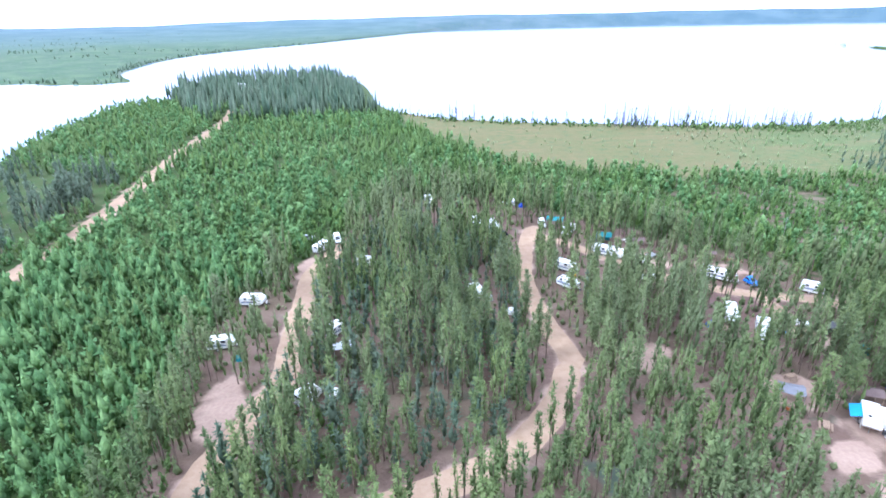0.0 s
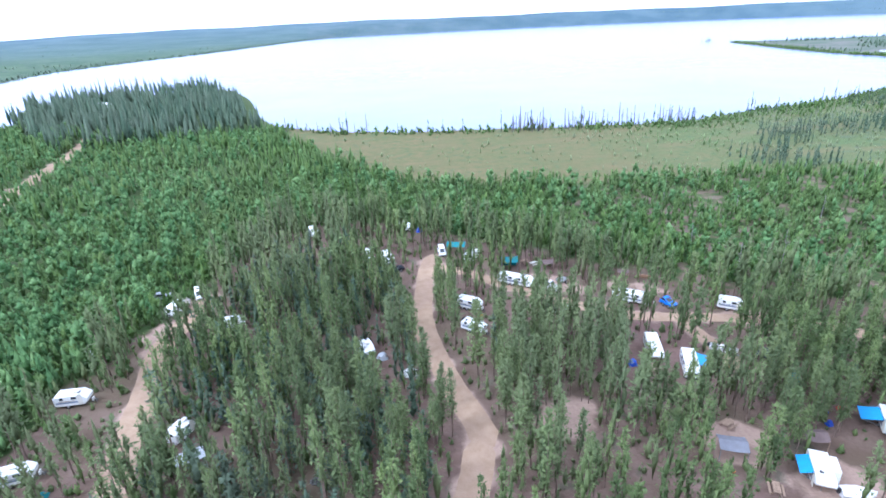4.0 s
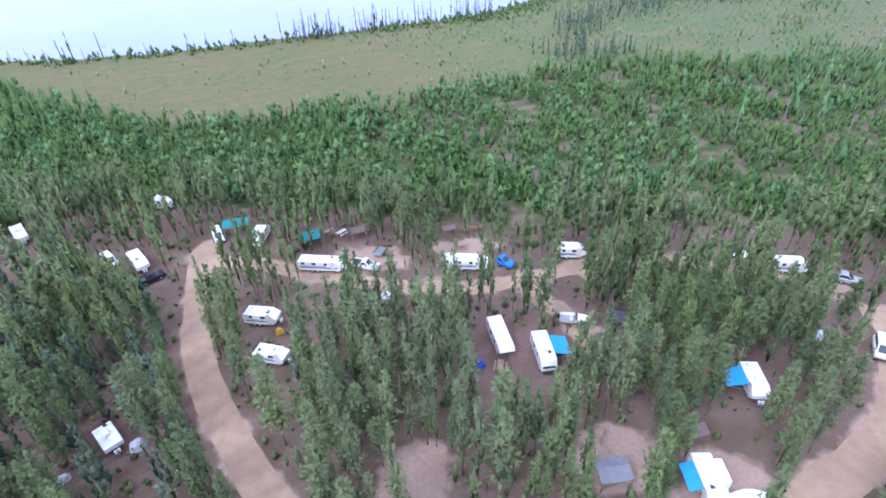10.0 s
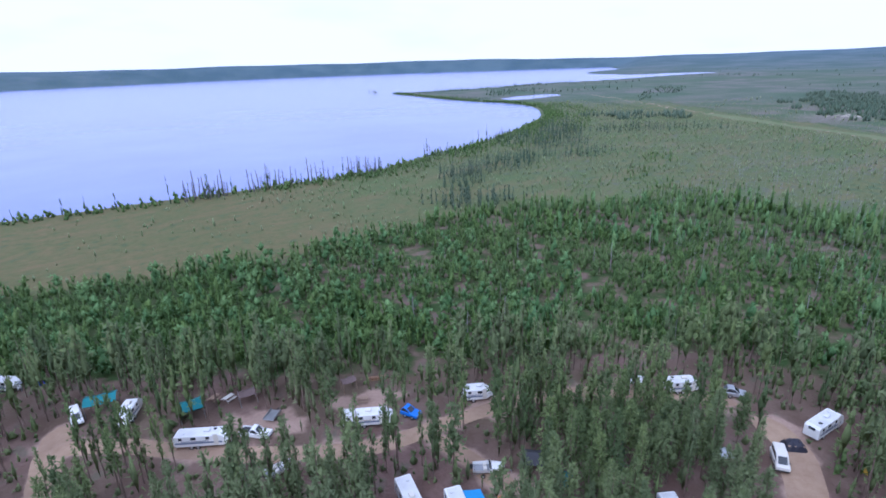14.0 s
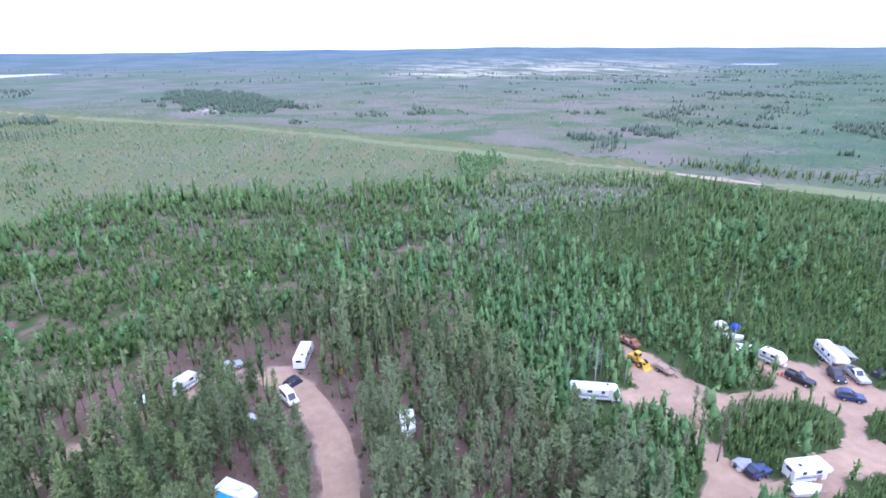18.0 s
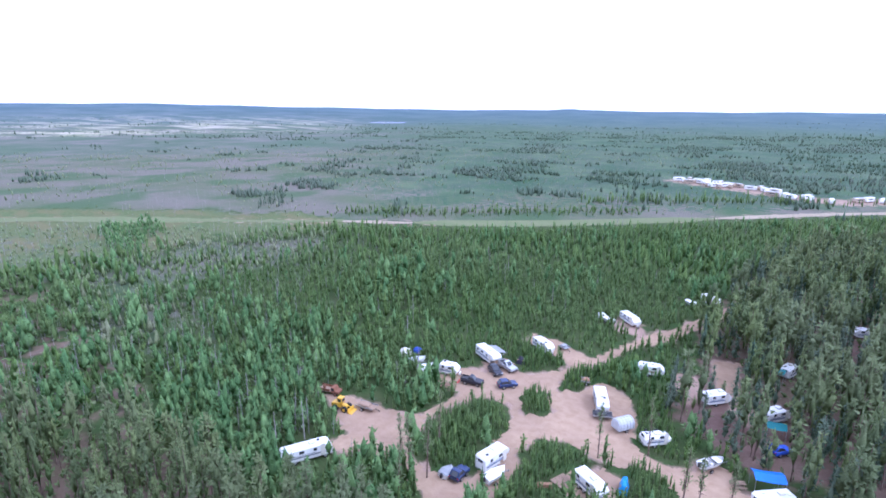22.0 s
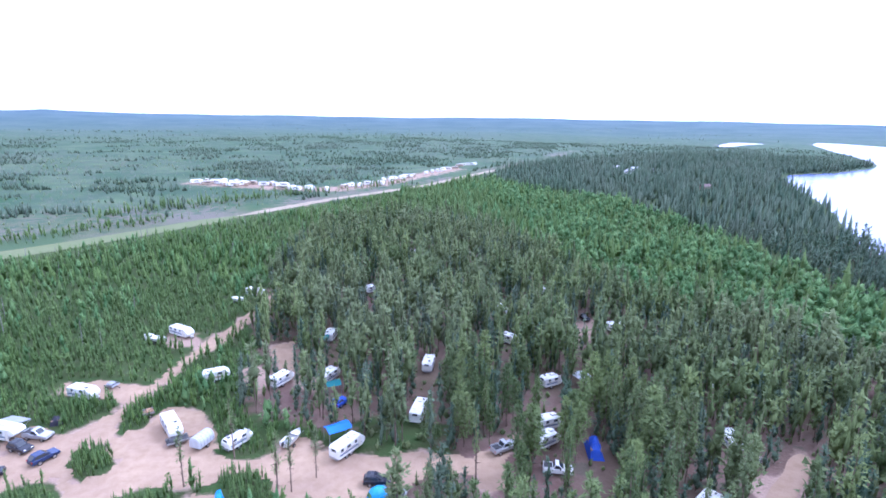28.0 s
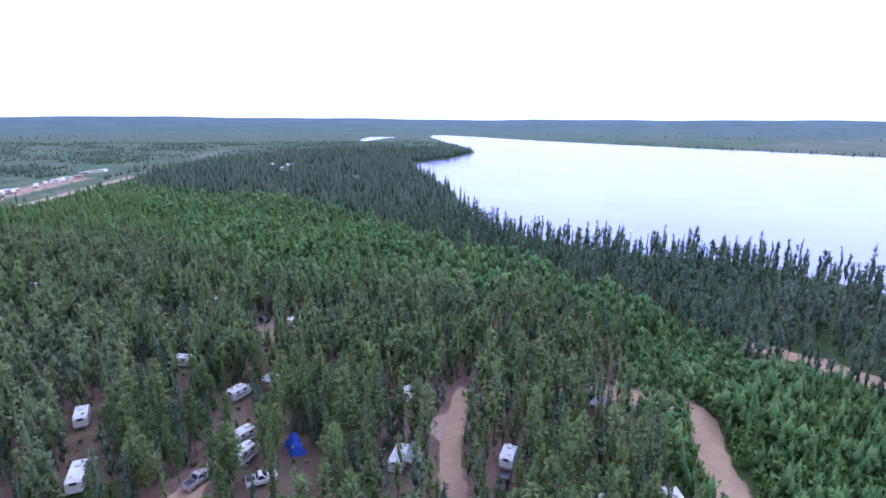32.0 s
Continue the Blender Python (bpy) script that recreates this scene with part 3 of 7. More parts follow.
    woods = np.clip((-32 - pale_az) / 14, 0, 1) * np.clip((rr - 230) / 120, 0, 1) * ((side > 8) | (q[:, 1] < -430)) * np.clip((pale_az + 178) / 10, 0, 1) * np.clip(d / 10, 0, 1) * 0.7
    woods = woods * (line_distance(HIGHWAY, q) > 14) + 0.12 * (np.sin(q[:, 0] / 170 + 1.3 * np.sin(q[:, 1] / 120)) > 0.3) * (woods > 0.1)
    woods = np.maximum(woods, np.clip((np.abs(pale_az - 140) < 45) * (rr > 420) * np.clip(d / 10, 0, 1), 0, 1) * 0.8)
    # weight of the painted haze blue, rising with distance
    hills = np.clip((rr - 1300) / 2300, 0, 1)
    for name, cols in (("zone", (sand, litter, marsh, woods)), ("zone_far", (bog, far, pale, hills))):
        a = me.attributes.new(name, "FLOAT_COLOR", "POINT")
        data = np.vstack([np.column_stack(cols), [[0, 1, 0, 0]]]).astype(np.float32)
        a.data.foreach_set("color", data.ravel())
    me.update()
    return tagged(new("ground", me), "flat wooded and marshy ground with sandy patches", "ground", "", "structure")


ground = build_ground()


def build_water():
    n = 96
    radii = [0.5, 60, 150, 300, 700, 1500, 3000, 3910]
    verts = [(0, 0, -0.25)]
    for r in radii[1:]:
        verts += [(r * math.cos(2 * math.pi * k / n), r * math.sin(2 * math.pi * k / n), -0.25) for k in range(n)]
    faces = [(0, 1 + k, 1 + (k + 1) % n) for k in range(n)]
    for i in range(len(radii) - 2):
        for k in range(n):
            a, b2 = 1 + i * n + k, 1 + i * n + (k + 1) % n
            faces.append((a, a + n, b2 + n, b2))
    return sheet("water", verts, faces, M["water"], "calm pale blue lake mirroring an overcast sky", "lake")


water = build_water()


def ribbon(name, line, half, z, mat, label, rag=0.5, category="road"):
    rnd = np.random.RandomState(len(line) + int(half * 10))
    t = np.gradient(line, axis=0)
    t /= np.linalg.norm(t, axis=1)[:, None] + 1e-9
    nrm = np.stack([-t[:, 1], t[:, 0]], 1)
    k = len(line)
    wob = np.convolve(rnd.randn(k + 8), np.ones(5) / 5, "same")[4:-4] * rag
    wob2 = np.convolve(rnd.randn(k + 8), np.ones(5) / 5, "same")[4:-4] * rag
    ends = np.clip(np.minimum(np.arange(k), np.arange(k)[::-1]) / 3 + 0.35, 0, 1)
    rows = [line + nrm * ((s * half * ends) + (w if abs(s) > 0.9 else 0))[:, None] for s, w in ((-1, wob), (-0.5, 0), (0, 0), (0.5, 0), (1, wob2))]
    verts, faces = [], []
    for i in range(k):
        for j in range(5):
            verts.append((*rows[j][i], z - (0.03 if j in (0, 4) else 0)))
    for i in range(k - 1):
        for j in range(4):
            a = i * 5 + j
            faces.append((a, a + 5, a + 6, a + 1))
    return sheet(name, verts, faces, mat, label, category)


for num, (key, (w, line)) in enumerate(LINES.items()):
    ribbon("road", line, w, 0.05 + 0.006 * num, M["road"], "pale pinkish sandy track through the campground", 0.3)


def build_yard(step=0.5):
    """The trodden sand of the yard: a sheet with a ragged edge round the thickets."""
    xs, ys = np.arange(-22, 78, step), np.arange(-127, -37, step)
    g = np.stack(np.meshgrid(xs, ys, indexing="ij"), -1)
    q = g.reshape(-1, 2)
    r = np.random.RandomState(55)
    rag = 0.35 * np.sin(q[:, 0] * 1.9 + 1.3 * np.sin(q[:, 1] * 1.1)) + 0.3 * np.sin(q[:, 1] * 2.3 + q[:, 0] * 0.7)
    keep = (yard_field(q) > -0.3 + rag).reshape(g.shape[:2])
    z = 0.036 + 0.012 * np.sin(q[:, 0] * 0.8) * np.cos(q[:, 1] * 0.9)
    p = np.column_stack([q + (r.rand(*q.shape) - 0.5) * step * 0.5, z])
    ny = len(ys)
    i, j = np.nonzero(keep[:-1, :-1] & keep[1:, :-1] & keep[:-1, 1:] & keep[1:, 1:])
    a = i * ny + j
    quads = np.stack([a, a + ny, a + ny + 1, a + 1], -1)
    used, inv = np.unique(quads, return_inverse=True)
    return sheet("pavement", p[used], inv.reshape(quads.shape).tolist(), M["road"], "open pinkish sand of the yard, worn by wheels", "sand")


build_yard()
cut = np.argmin(np.hypot(HIGHWAY[:, 0] - 203, HIGHWAY[:, 1] + 141))
mid_cut = np.argmin(np.hypot(HIGHWAY[:, 0] - 178, HIGHWAY[:, 1] + 163))
end_cut = np.argmin(np.hypot(HIGHWAY[:, 0] - 85, HIGHWAY[:, 1] + 277))
ribbon("road", HIGHWAY[: cut + 1], 4.5, 0.15, M["cutline"], "straight grassy cutline across the bog", 6.0)
ribbon("road", HIGHWAY[cut : mid_cut + 1], 3.6, 0.16, M["gravel"], "sandy end of a distant road", 1.2)
ribbon("road", HIGHWAY[mid_cut : end_cut + 1], 6.5, 0.15, M["cutline"], "overgrown stretch of a distant road", 1.2)
ribbon("road", HIGHWAY[end_cut:], 3.8, 0.17, M["gravel"], "distant gravel road with grassy verges", 0.8)

# ---------------------------------------------------------------- things of the campground
SITES = []   # centre x, y and radius kept free of trees

PAINT = {
    "white": plain("white_fibreglass", (0.80, 0.80, 0.79), 0.35, 0, 0.12, 0.7),
    "cream": plain("cream_siding", (0.72, 0.69, 0.62), 0.45, 0, 0.16, 0.7),
    "roof": plain("pale_rubber_roof", (0.74, 0.74, 0.75), 0.7, 0, 0.3, 0.6),
    "grey": plain("grey_paint", (0.30, 0.31, 0.33), 0.45, 0, 0.25),
    "silver": plain("silver_car_paint", (0.48, 0.50, 0.53), 0.3, 0.4, 0.15),
    "stripe": plain("grey_blue_stripe", (0.20, 0.24, 0.34), 0.4),
    "tan": plain("tan_stripe", (0.42, 0.33, 0.24), 0.5),
    "glass": plain("tinted_window", (0.045, 0.05, 0.058), 0.08, 0, 0.1),
    "tyre": plain("black_rubber", (0.02, 0.02, 0.02), 0.85),
    "rim": plain("steel_rim", (0.55, 0.55, 0.56), 0.35, 0.8),
    "dark": plain("dark_plastic", (0.04, 0.04, 0.045), 0.6),
    "black": plain("black_tarpaulin", (0.02, 0.02, 0.035), 0.6),
    "navy": plain("navy_car_paint", (0.03, 0.05, 0.14), 0.25, 0.2),
    "carblack": plain("dark_car_paint", (0.025, 0.027, 0.04), 0.22, 0.2),
    "blue": plain("blue_tarpaulin", (0.03, 0.20, 0.75), 0.5, 0, 0.3, 0.9),
    "deepblue": plain("deep_blue_tarpaulin", (0.03, 0.09, 0.55), 0.5, 0, 0.35, 0.9),
    "sky": plain("light_blue_awning", (0.05, 0.31, 0.68), 0.55, 0, 0.2),
    "teal": plain("teal_canvas", (0.02, 0.20, 0.22), 0.7, 0, 0.3, 0.8),
    "yellow": plain("yellow_machine_paint", (0.72, 0.43, 0.03), 0.45, 0, 0.35),
    "rust": plain("rusty_steel", (0.26, 0.11, 0.06), 0.8, 0, 0.5),
    "red": plain("red_plastic", (0.55, 0.04, 0.03), 0.5),
    "orange": plain("orange_canvas", (0.75, 0.22, 0.05), 0.6),
    "wood": plain("weathered_boards", (0.36, 0.25, 0.17), 0.85, 0, 0.4),
    "log": plain("split_firewood", (0.42, 0.25, 0.15), 0.9, 0, 0.45),
    "steel": plain("galvanised_steel", (0.42, 0.43, 0.44), 0.45, 0.7),
    "greycanvas": plain("grey_canvas", (0.22, 0.22, 0.25), 0.8, 0, 0.3),
    "charcoal": plain("charcoal_canvas", (0.06, 0.06, 0.07), 0.8, 0, 0.3),
    "awning": plain("grey_white_awning", (0.52, 0.54, 0.58), 0.7),
    "brownroof": plain("brown_shingles", (0.17, 0.12, 0.11), 0.9, 0, 0.4),
    "stone": plain("fire_ring_stone", (0.22, 0.21, 0.2), 0.9, 0, 0.4),
    "ash": plain("ash", (0.06, 0.055, 0.05), 1.0),
}


def part(name, bm, mat, parent, label=""):
    me = bpy.data.meshes.new(name)
    bm.to_mesh(me)
    bm.free()
    me.materials.append(PAINT[mat] if isinstance(mat, str) else mat)
    ob = new(name, me)
    ob.parent = parent
    return tagged(ob, label)


def thing(name, x, y, head, label, category, group="", clear=0.0, z=0.0):
    root = tagged(new(name), label, category, group)
    root.matrix_basis = pose(x, y, z, 0, 0, head)
    if clear:
        SITES.append((x, y, clear))
    return root


def box(sx, sy, sz, x=0, y=0, z=0, bevel=0.03, bm=None):
    """A block with chamfered edges, centred on x, y with its foot at z."""
    bm = bm or bmesh.new()
    b = min(bevel, 0.45 * min(sx, sy, sz))
    rings = []
    for zz, d in ((0, b), (b, 0), (sz - b, 0), (sz, b)):
        hx, hy = sx / 2 - d, sy / 2 - d
        rings.append([bm.verts.new((x + a, y + c, z + zz)) for a, c in ((hx - b, -hy), (hx, -hy + b), (hx, hy - b), (hx - b, hy), (-hx + b, hy), (-hx, hy - b), (-hx, -hy + b), (-hx + b, -hy))])
    for r1, r2 in zip(rings, rings[1:]):
        for k in range(8):
            bm.faces.new((r1[k], r1[(k + 1) % 8], r2[(k + 1) % 8], r2[k]))
    bm.faces.new(rings[0][::-1])
    bm.faces.new(rings[-1])
    return bm


def hull(profile, half, inset=0.07, bm=None, y0=0.0):
    """A side outline (x, z) drawn across the width, its long edges chamfered."""
    bm = bm or bmesh.new()
    p = np.array(profile, float)
    c = p.mean(0)
    small = c + (p - c) * (1 - inset / np.maximum(np.abs(p - c).max(0), 0.2))
    rows = [[bm.verts.new((a, y0 + s, b)) for a, b in q] for s, q in ((-half, small), (-half + inset, p), (half - inset, p), (half, small))]
    n = len(p)
    for r1, r2 in zip(rows, rows[1:]):
        for k in range(n):
            bm.faces.new((r1[k], r2[k], r2[(k + 1) % n], r1[(k + 1) % n]))
    bm.faces.new(rows[0])
    bm.faces.new(rows[-1][::-1])
    bmesh.ops.recalc_face_normals(bm, faces=bm.faces)
    return bm


def rod(a, b, r, bm=None, sides=6, r2=None):
    bm = bm or bmesh.new()
    a, b = Vector(a), Vector(b)
    q = (b - a).to_track_quat("Z", "Y")
    rings = []
    for p, rr in ((a, r), (b, r if r2 is None else r2)):
        rings.append([bm.verts.new(p + q @ Vector((rr * math.cos(6.2832 * k / sides), rr * math.sin(6.2832 * k / sides), 0))) for k in range(sides)])
    for k in range(sides):
        bm.faces.new((rings[0][k], rings[0][(k + 1) % sides], rings[1][(k + 1) % sides], rings[1][k]))
    bm.faces.new(rings[0][::-1])
    bm.faces.new(rings[1])
    return bm


def wheel(root, x, y, r=0.36, w=0.24, rim="rim"):
    s = 1 if y > 0 else -1
    t = part("wheel", rod((x, y - s * w / 2, r), (x, y + s * w / 2, r), r, None, 14), "tyre", root)
    part("rim", rod((x, y + s * (w / 2 - 0.02), r), (x, y + s * (w / 2 + 0.015), r), r * 0.58, None, 10), rim, t)


def pane(root, x, y, z, w, h, side, name="window", mat="glass"):
    """A framed window on a side wall (side +-1) ."""
    f = part(name, box(w, 0.05, h, x, y + side * 0.012, z, 0.015), mat, root)
    return f


def trailer(x, y, head, L, label, kind="trailer", W=2.45, H=2.95, wall="white", stripe="stripe", awning=None, awning_side=1, slide=0, seed=0, door_side=-1, clear=None, reach=2.35):
    """Travel trailer, fifth wheel or motorhome; the nose points along the heading."""
    name = {"trailer": "travel_trailer", "fifth": "fifth_wheel_trailer", "motor": "motorhome"}[kind]
    root = thing(name, x, y, head, label, "motorhome" if kind == "motor" else "camping trailer", "", clear or max(L / 2 - 0.3, 2.4))
    L, W, H = L * 0.74, W * 0.84, H * 0.78
    h, f, lo = L / 2, L / 2, 0.52
    if kind == "fifth":
        nose = 2.1
        prof = [(-h, lo), (h - nose, lo), (h - nose + 0.15, 1.45), (h - 0.25, 1.55), (h, 1.95), (h - 0.12, H - 0.35), (h - 0.6, H), (-h + 0.25, H), (-h, H - 0.25)]
    elif kind == "motor":
        prof = [(-h, lo), (h - 0.1, lo), (h, 1.0), (h - 0.12, 1.5), (h - 0.45, H - 0.25), (h - 0.8, H), (-h + 0.25, H), (-h, H - 0.25)]
    else:
        prof = [(-h, lo + 0.2), (-h + 0.35, lo), (h - 0.7, lo), (h - 0.05, 1.0), (h, 1.6), (h - 0.35, H - 0.4), (h - 0.95, H), (-h + 0.3, H), (-h, H - 0.3)]
    body = part("body", hull(prof, W / 2), wall, root)
    part("roof", box(L - 1.7, W - 0.35, 0.07, -0.35, 0, H - 0.005, 0.03), "roof", root, "pale rubber roof")
    part("air_conditioner", box(0.95, 0.75, 0.3, 0.2 + 0.3 * (seed % 3), 0, H + 0.06, 0.1), "roof" if seed % 2 else "cream", root)
    for k, vx in enumerate((-0.30 * L, 0.24 * L)):
        part("roof_vent", box(0.42, 0.42, 0.14, vx, 0.35 * (-1) ** (k + seed), H + 0.06, 0.05), "dark" if (k + seed) % 3 == 0 else "roof", root)
    for s in (-1, 1):
        yy = s * W / 2
        part("stripe", box(L - 1.1, 0.03, 0.28, -0.25, yy + s * 0.004, 1.02, 0.01), stripe, body)
        part("stripe", box(L * 0.5, 0.03, 0.1, -L * 0.1, yy + s * 0.006, 1.38, 0.01), stripe if seed % 2 else "tan", body)
        spots = [-0.36 * L, -0.12 * L, 0.14 * L] if L > 5.5 else [-0.25 * L, 0.12 * L]
        for k, wx in enumerate(spots):
            pane(body, wx, yy, 1.66, 0.74 if k % 2 else 0.5, 0.46, s)
        if s == door_side:
            part("door", box(0.68, 0.06, 1.85, 0.29 * L, yy + s * 0.008, lo + 0.12, 0.03), "cream", body)
    part("window", box(0.05, 0.9, 0.42, -h - 0.012, 0, 1.7, 0.015), "glass", body)
    if kind == "motor":
        part("windshield", hull([(h - 0.06, 1.25), (h + 0.02, 1.22), (h - 0.30, H - 0.6), (h - 0.38, H - 0.62)], W / 2 - 0.2, 0.02), "glass", body)
        for wx in (-0.26 * L, 0.34 * L):
            for s in (-1, 1):
                wheel(root, wx, s * (W / 2 - 0.16), 0.42, 0.26)
        part("bumper", box(0.2, W - 0.2, 0.28, h - 0.02, 0, 0.42, 0.06), "dark", root)
    else:
        axle = -0.12 * L
        for dx in ((-0.45, 0.45) if L > 5 else (0,)):
            for s in (-1, 1):
                wheel(root, axle + dx, s * (W / 2 - 0.13))
        part("bumper", box(0.12, W - 0.3, 0.14, -h - 0.06, 0, 0.5, 0.03), "steel", root)
        if kind == "trailer":
            bm = rod((h - 0.7, 0.7, 0.5), (h + 0.95, 0.03, 0.45), 0.05)
            rod((h - 0.7, -0.7, 0.5), (h + 0.95, -0.03, 0.45), 0.05, bm)
            part("hitch", bm, "dark", root)
            for s in (-0.2, 0.2):
                part("gas_bottle", rod((h + 0.28, s, 0.52), (h + 0.28, s, 0.98), 0.15, None, 8), "white", root)
        part("jack", rod((h - 1.2 if kind == "fifth" else h + 0.6, 0.0, 0.0), (h - 1.2 if kind == "fifth" else h + 0.6, 0.0, 1.4 if kind == "fifth" else 0.6), 0.05), "steel", root)
    if slide:
        part("slide_out", box(2.6, 0.75, 1.75, -0.08 * L, -awning_side * (W / 2 + 0.34), 0.95, 0.05), wall, root)
    if awning:
        s = awning_side
        a = L * 0.56
        bm = bmesh.new()
        cols = [[bm.verts.new((-0.05 * L - a / 2 + a * i / 6, s * (W / 2 + 0.02 + reach * j / 4), H - 0.2 - 0.55 * j / 4 - 0.05 * math.sin(math.pi * j / 4) - d)) for j in range(5)] for d in (0, 0.03) for i in range(7)]
        for base in (0, 7):
            for i in range(6):
                for j in range(4):
                    q = (cols[base + i][j], cols[base + i + 1][j], cols[base + i + 1][j + 1], cols[base + i][j + 1])
                    bm.faces.new(q if base == 0 else q[::-1])
        aw = part("awning", bm, awning, root, "unrolled awning")
        for e in (-1, 1):
            part("awning_arm", rod((-0.05 * L + e * (a / 2 - 0.05), s * (W / 2 + reach - 0.02), H - 0.78), (-0.05 * L + e * (a / 2 - 0.05), s * (W / 2 + 0.05), 1.0), 0.025), "steel", aw)
    return root


def car(x, y, head, label, kind="suv", paint="navy", L=4.7, clear=2.4):
    """Pickup, estate or van, nose along the heading."""
    root = thing({"pickup": "pickup_truck", "suv": "sport_utility_vehicle", "van": "van"}[kind], x, y, head, label, "car", "", clear)
    L *= 0.82
    W, h = 1.66, L / 2
    if kind == "pickup":
        low = [(-h, 0.45), (h - 0.1, 0.42), (h, 0.7), (h - 0.08, 1.02), (h - 1.25, 1.12), (-h, 1.12)]
        cab = [(h - 1.45, 1.08), (h - 2.1, 1.78), (-0.45, 1.80), (-0.72, 1.08)]
    elif kind == "van":
        low = [(-h, 0.42), (h - 0.1, 0.4), (h, 0.7), (h - 0.1, 1.0), (h - 0.6, 1.15), (-h, 1.15)]
        cab = [(h - 0.55, 1.1), (h - 1.25, 1.95), (h - 1.6, 2.05), (-h + 0.15, 2.05), (-h + 0.02, 1.1)]
    else:
        low = [(-h, 0.42), (h - 0.1, 0.4), (h, 0.68), (h - 0.1, 0.92), (h - 1.1, 1.05), (-h + 0.05, 1.05)]
        cab = [(h - 1.2, 1.0), (h - 1.95, 1.62), (h - 2.3, 1.68), (-h + 0.55, 1.66), (-h + 0.08, 1.0)]
    body = part("body", hull(low, W / 2, 0.08), paint, root)
    c = part("cab", hull(cab, W / 2 - 0.12, 0.1), paint, root)
    p = np.array(cab)
    for s in (-1, 1):
        cx = p.mean(0)
        side = [(a + (cx[0] - a) * 0.17, b + (cx[1] - b) * 0.22) for a, b in cab]
        part("side_window", hull(side, 0.012, 0.004, None, s * (W / 2 - 0.115)), "glass", c)
    (ax, az), (bx, bz) = cab[0], cab[1]
    part("windshield", hull([(ax - 0.08 + 0.03, az + 0.06), (ax - 0.02 + 0.03, az + 0.08), (bx + 0.04 + 0.03, bz - 0.02), (bx + 0.03, bz - 0.05)], W / 2 - 0.3, 0.01), "glass", c)
    (ax, az), (bx, bz) = cab[-1], cab[-2]
    part("rear_window", hull([(ax - 0.015, az + 0.12), (ax - 0.035, az + 0.12), (bx - 0.04, bz - 0.06), (bx - 0.02, bz - 0.06)], W / 2 - 0.32, 0.005), "glass", c)
    if kind == "pickup":
        bm = box(h - 0.85, W - 0.34, 0.03, -h / 2 - 0.42, 0, 1.10, 0.01)
        part("load_bed", bm, "dark", root, "dark open load bed")
        for s in (-1, 1):
            part("bed_side", box(h - 0.75, 0.12, 0.24, -h / 2 - 0.4, s * (W / 2 - 0.1), 1.06, 0.04), paint, root)
        part("tailgate", box(0.1, W - 0.1, 0.24, -h + 0.05, 0, 1.06, 0.03), paint, root)
    for s in (-1, 1):
        part("headlight", box(0.1, 0.34, 0.16, h - 0.07, s * (W / 2 - 0.3), 0.74, 0.04), "rim", root)
        part("tail_light", box(0.06, 0.16, 0.26, -h, s * (W / 2 - 0.16), 0.78, 0.02), "red", root)
        part("mirror", box(0.12, 0.2, 0.16, p[0, 0] - 0.45, s * (W / 2 + 0.06), 1.08, 0.04), "dark", root)
        for wx in (-h + 0.95, h - 0.9):
            wheel(root, wx, s * (W / 2 - 0.12), 0.36, 0.24)
    part("bumper", box(0.14, W - 0.12, 0.2, h - 0.03, 0, 0.44, 0.05), "dark", root)
    part("bumper", box(0.14, W - 0.12, 0.2, -h + 0.03, 0, 0.44, 0.05), "steel" if kind == "pickup" else "dark", root)
    return root


def tarp_roof(sx, sy, z, rise, sag=0.12, n=8, thick=0.03):
    """A pitched, slightly sagging sheet with a little thickness."""
    bm = bmesh.new()
    lay = []
    for d in (0, thick):
        g = []
        for i in range(n + 1):
            row = []
            for j in range(n + 1):
                u, v = i / n * 2 - 1, j / n * 2 - 1
                zz = z + rise * (1 - abs(v)) - sag * (1 - u * u) * (0.4 + 0.6 * abs(math.sin(2.2 * v + u))) - d
                row.append(bm.verts.new((u * sx / 2, v * sy / 2, zz)))
            g.append(row)
        lay.append(g)
    for k, g in enumerate(lay):
        for i in range(n):
            for j in range(n):
                q = (g[i][j], g[i + 1][j], g[i + 1][j + 1], g[i][j + 1])
                bm.faces.new(q if k == 0 else q[::-1])
    a, b = lay
    rim = [(i, 0) for i in range(n)] + [(n, j) for j in range(n)] + [(i, n) for i in range(n, 0, -1)] + [(0, j) for j in range(n, 0, -1)]
    for p, q in zip(rim, rim[1:] + rim[:1]):
        bm.faces.new((a[p[0]][p[1]], b[p[0]][p[1]], b[q[0]][q[1]], a[q[0]][q[1]]))
    return bm


def shelter(x, y, head, sx, sy, mat, label, name="tarp_shelter", h=2.1, rise=0.6, posts="steel", clear=None, walls=None, sag=0.12):
    root = thing(name, x, y, head, label, "shelter", "", clear or max(sx, sy) / 2 + 0.4)
    part("roof", tarp_roof(sx, sy, h, rise, sag), mat, root)
    for a in (-1, 1):
        for b in (-1, 1):
            part("post", rod((a * (sx / 2 - 0.1), b * (sy / 2 - 0.1), 0), (a * (sx / 2 - 0.1), b * (sy / 2 - 0.1), h + 0.08), 0.045), posts, root)
    if walls:
        part("side_wall", box(sx - 0.3, 0.05, h - 0.1, 0, sy / 2 - 0.1, 0.02, 0.01), walls, root)
        part("side_wall", box(0.05, sy - 0.3, h - 0.1, -sx / 2 + 0.1, 0, 0.02, 0.01), walls, root)
    return root


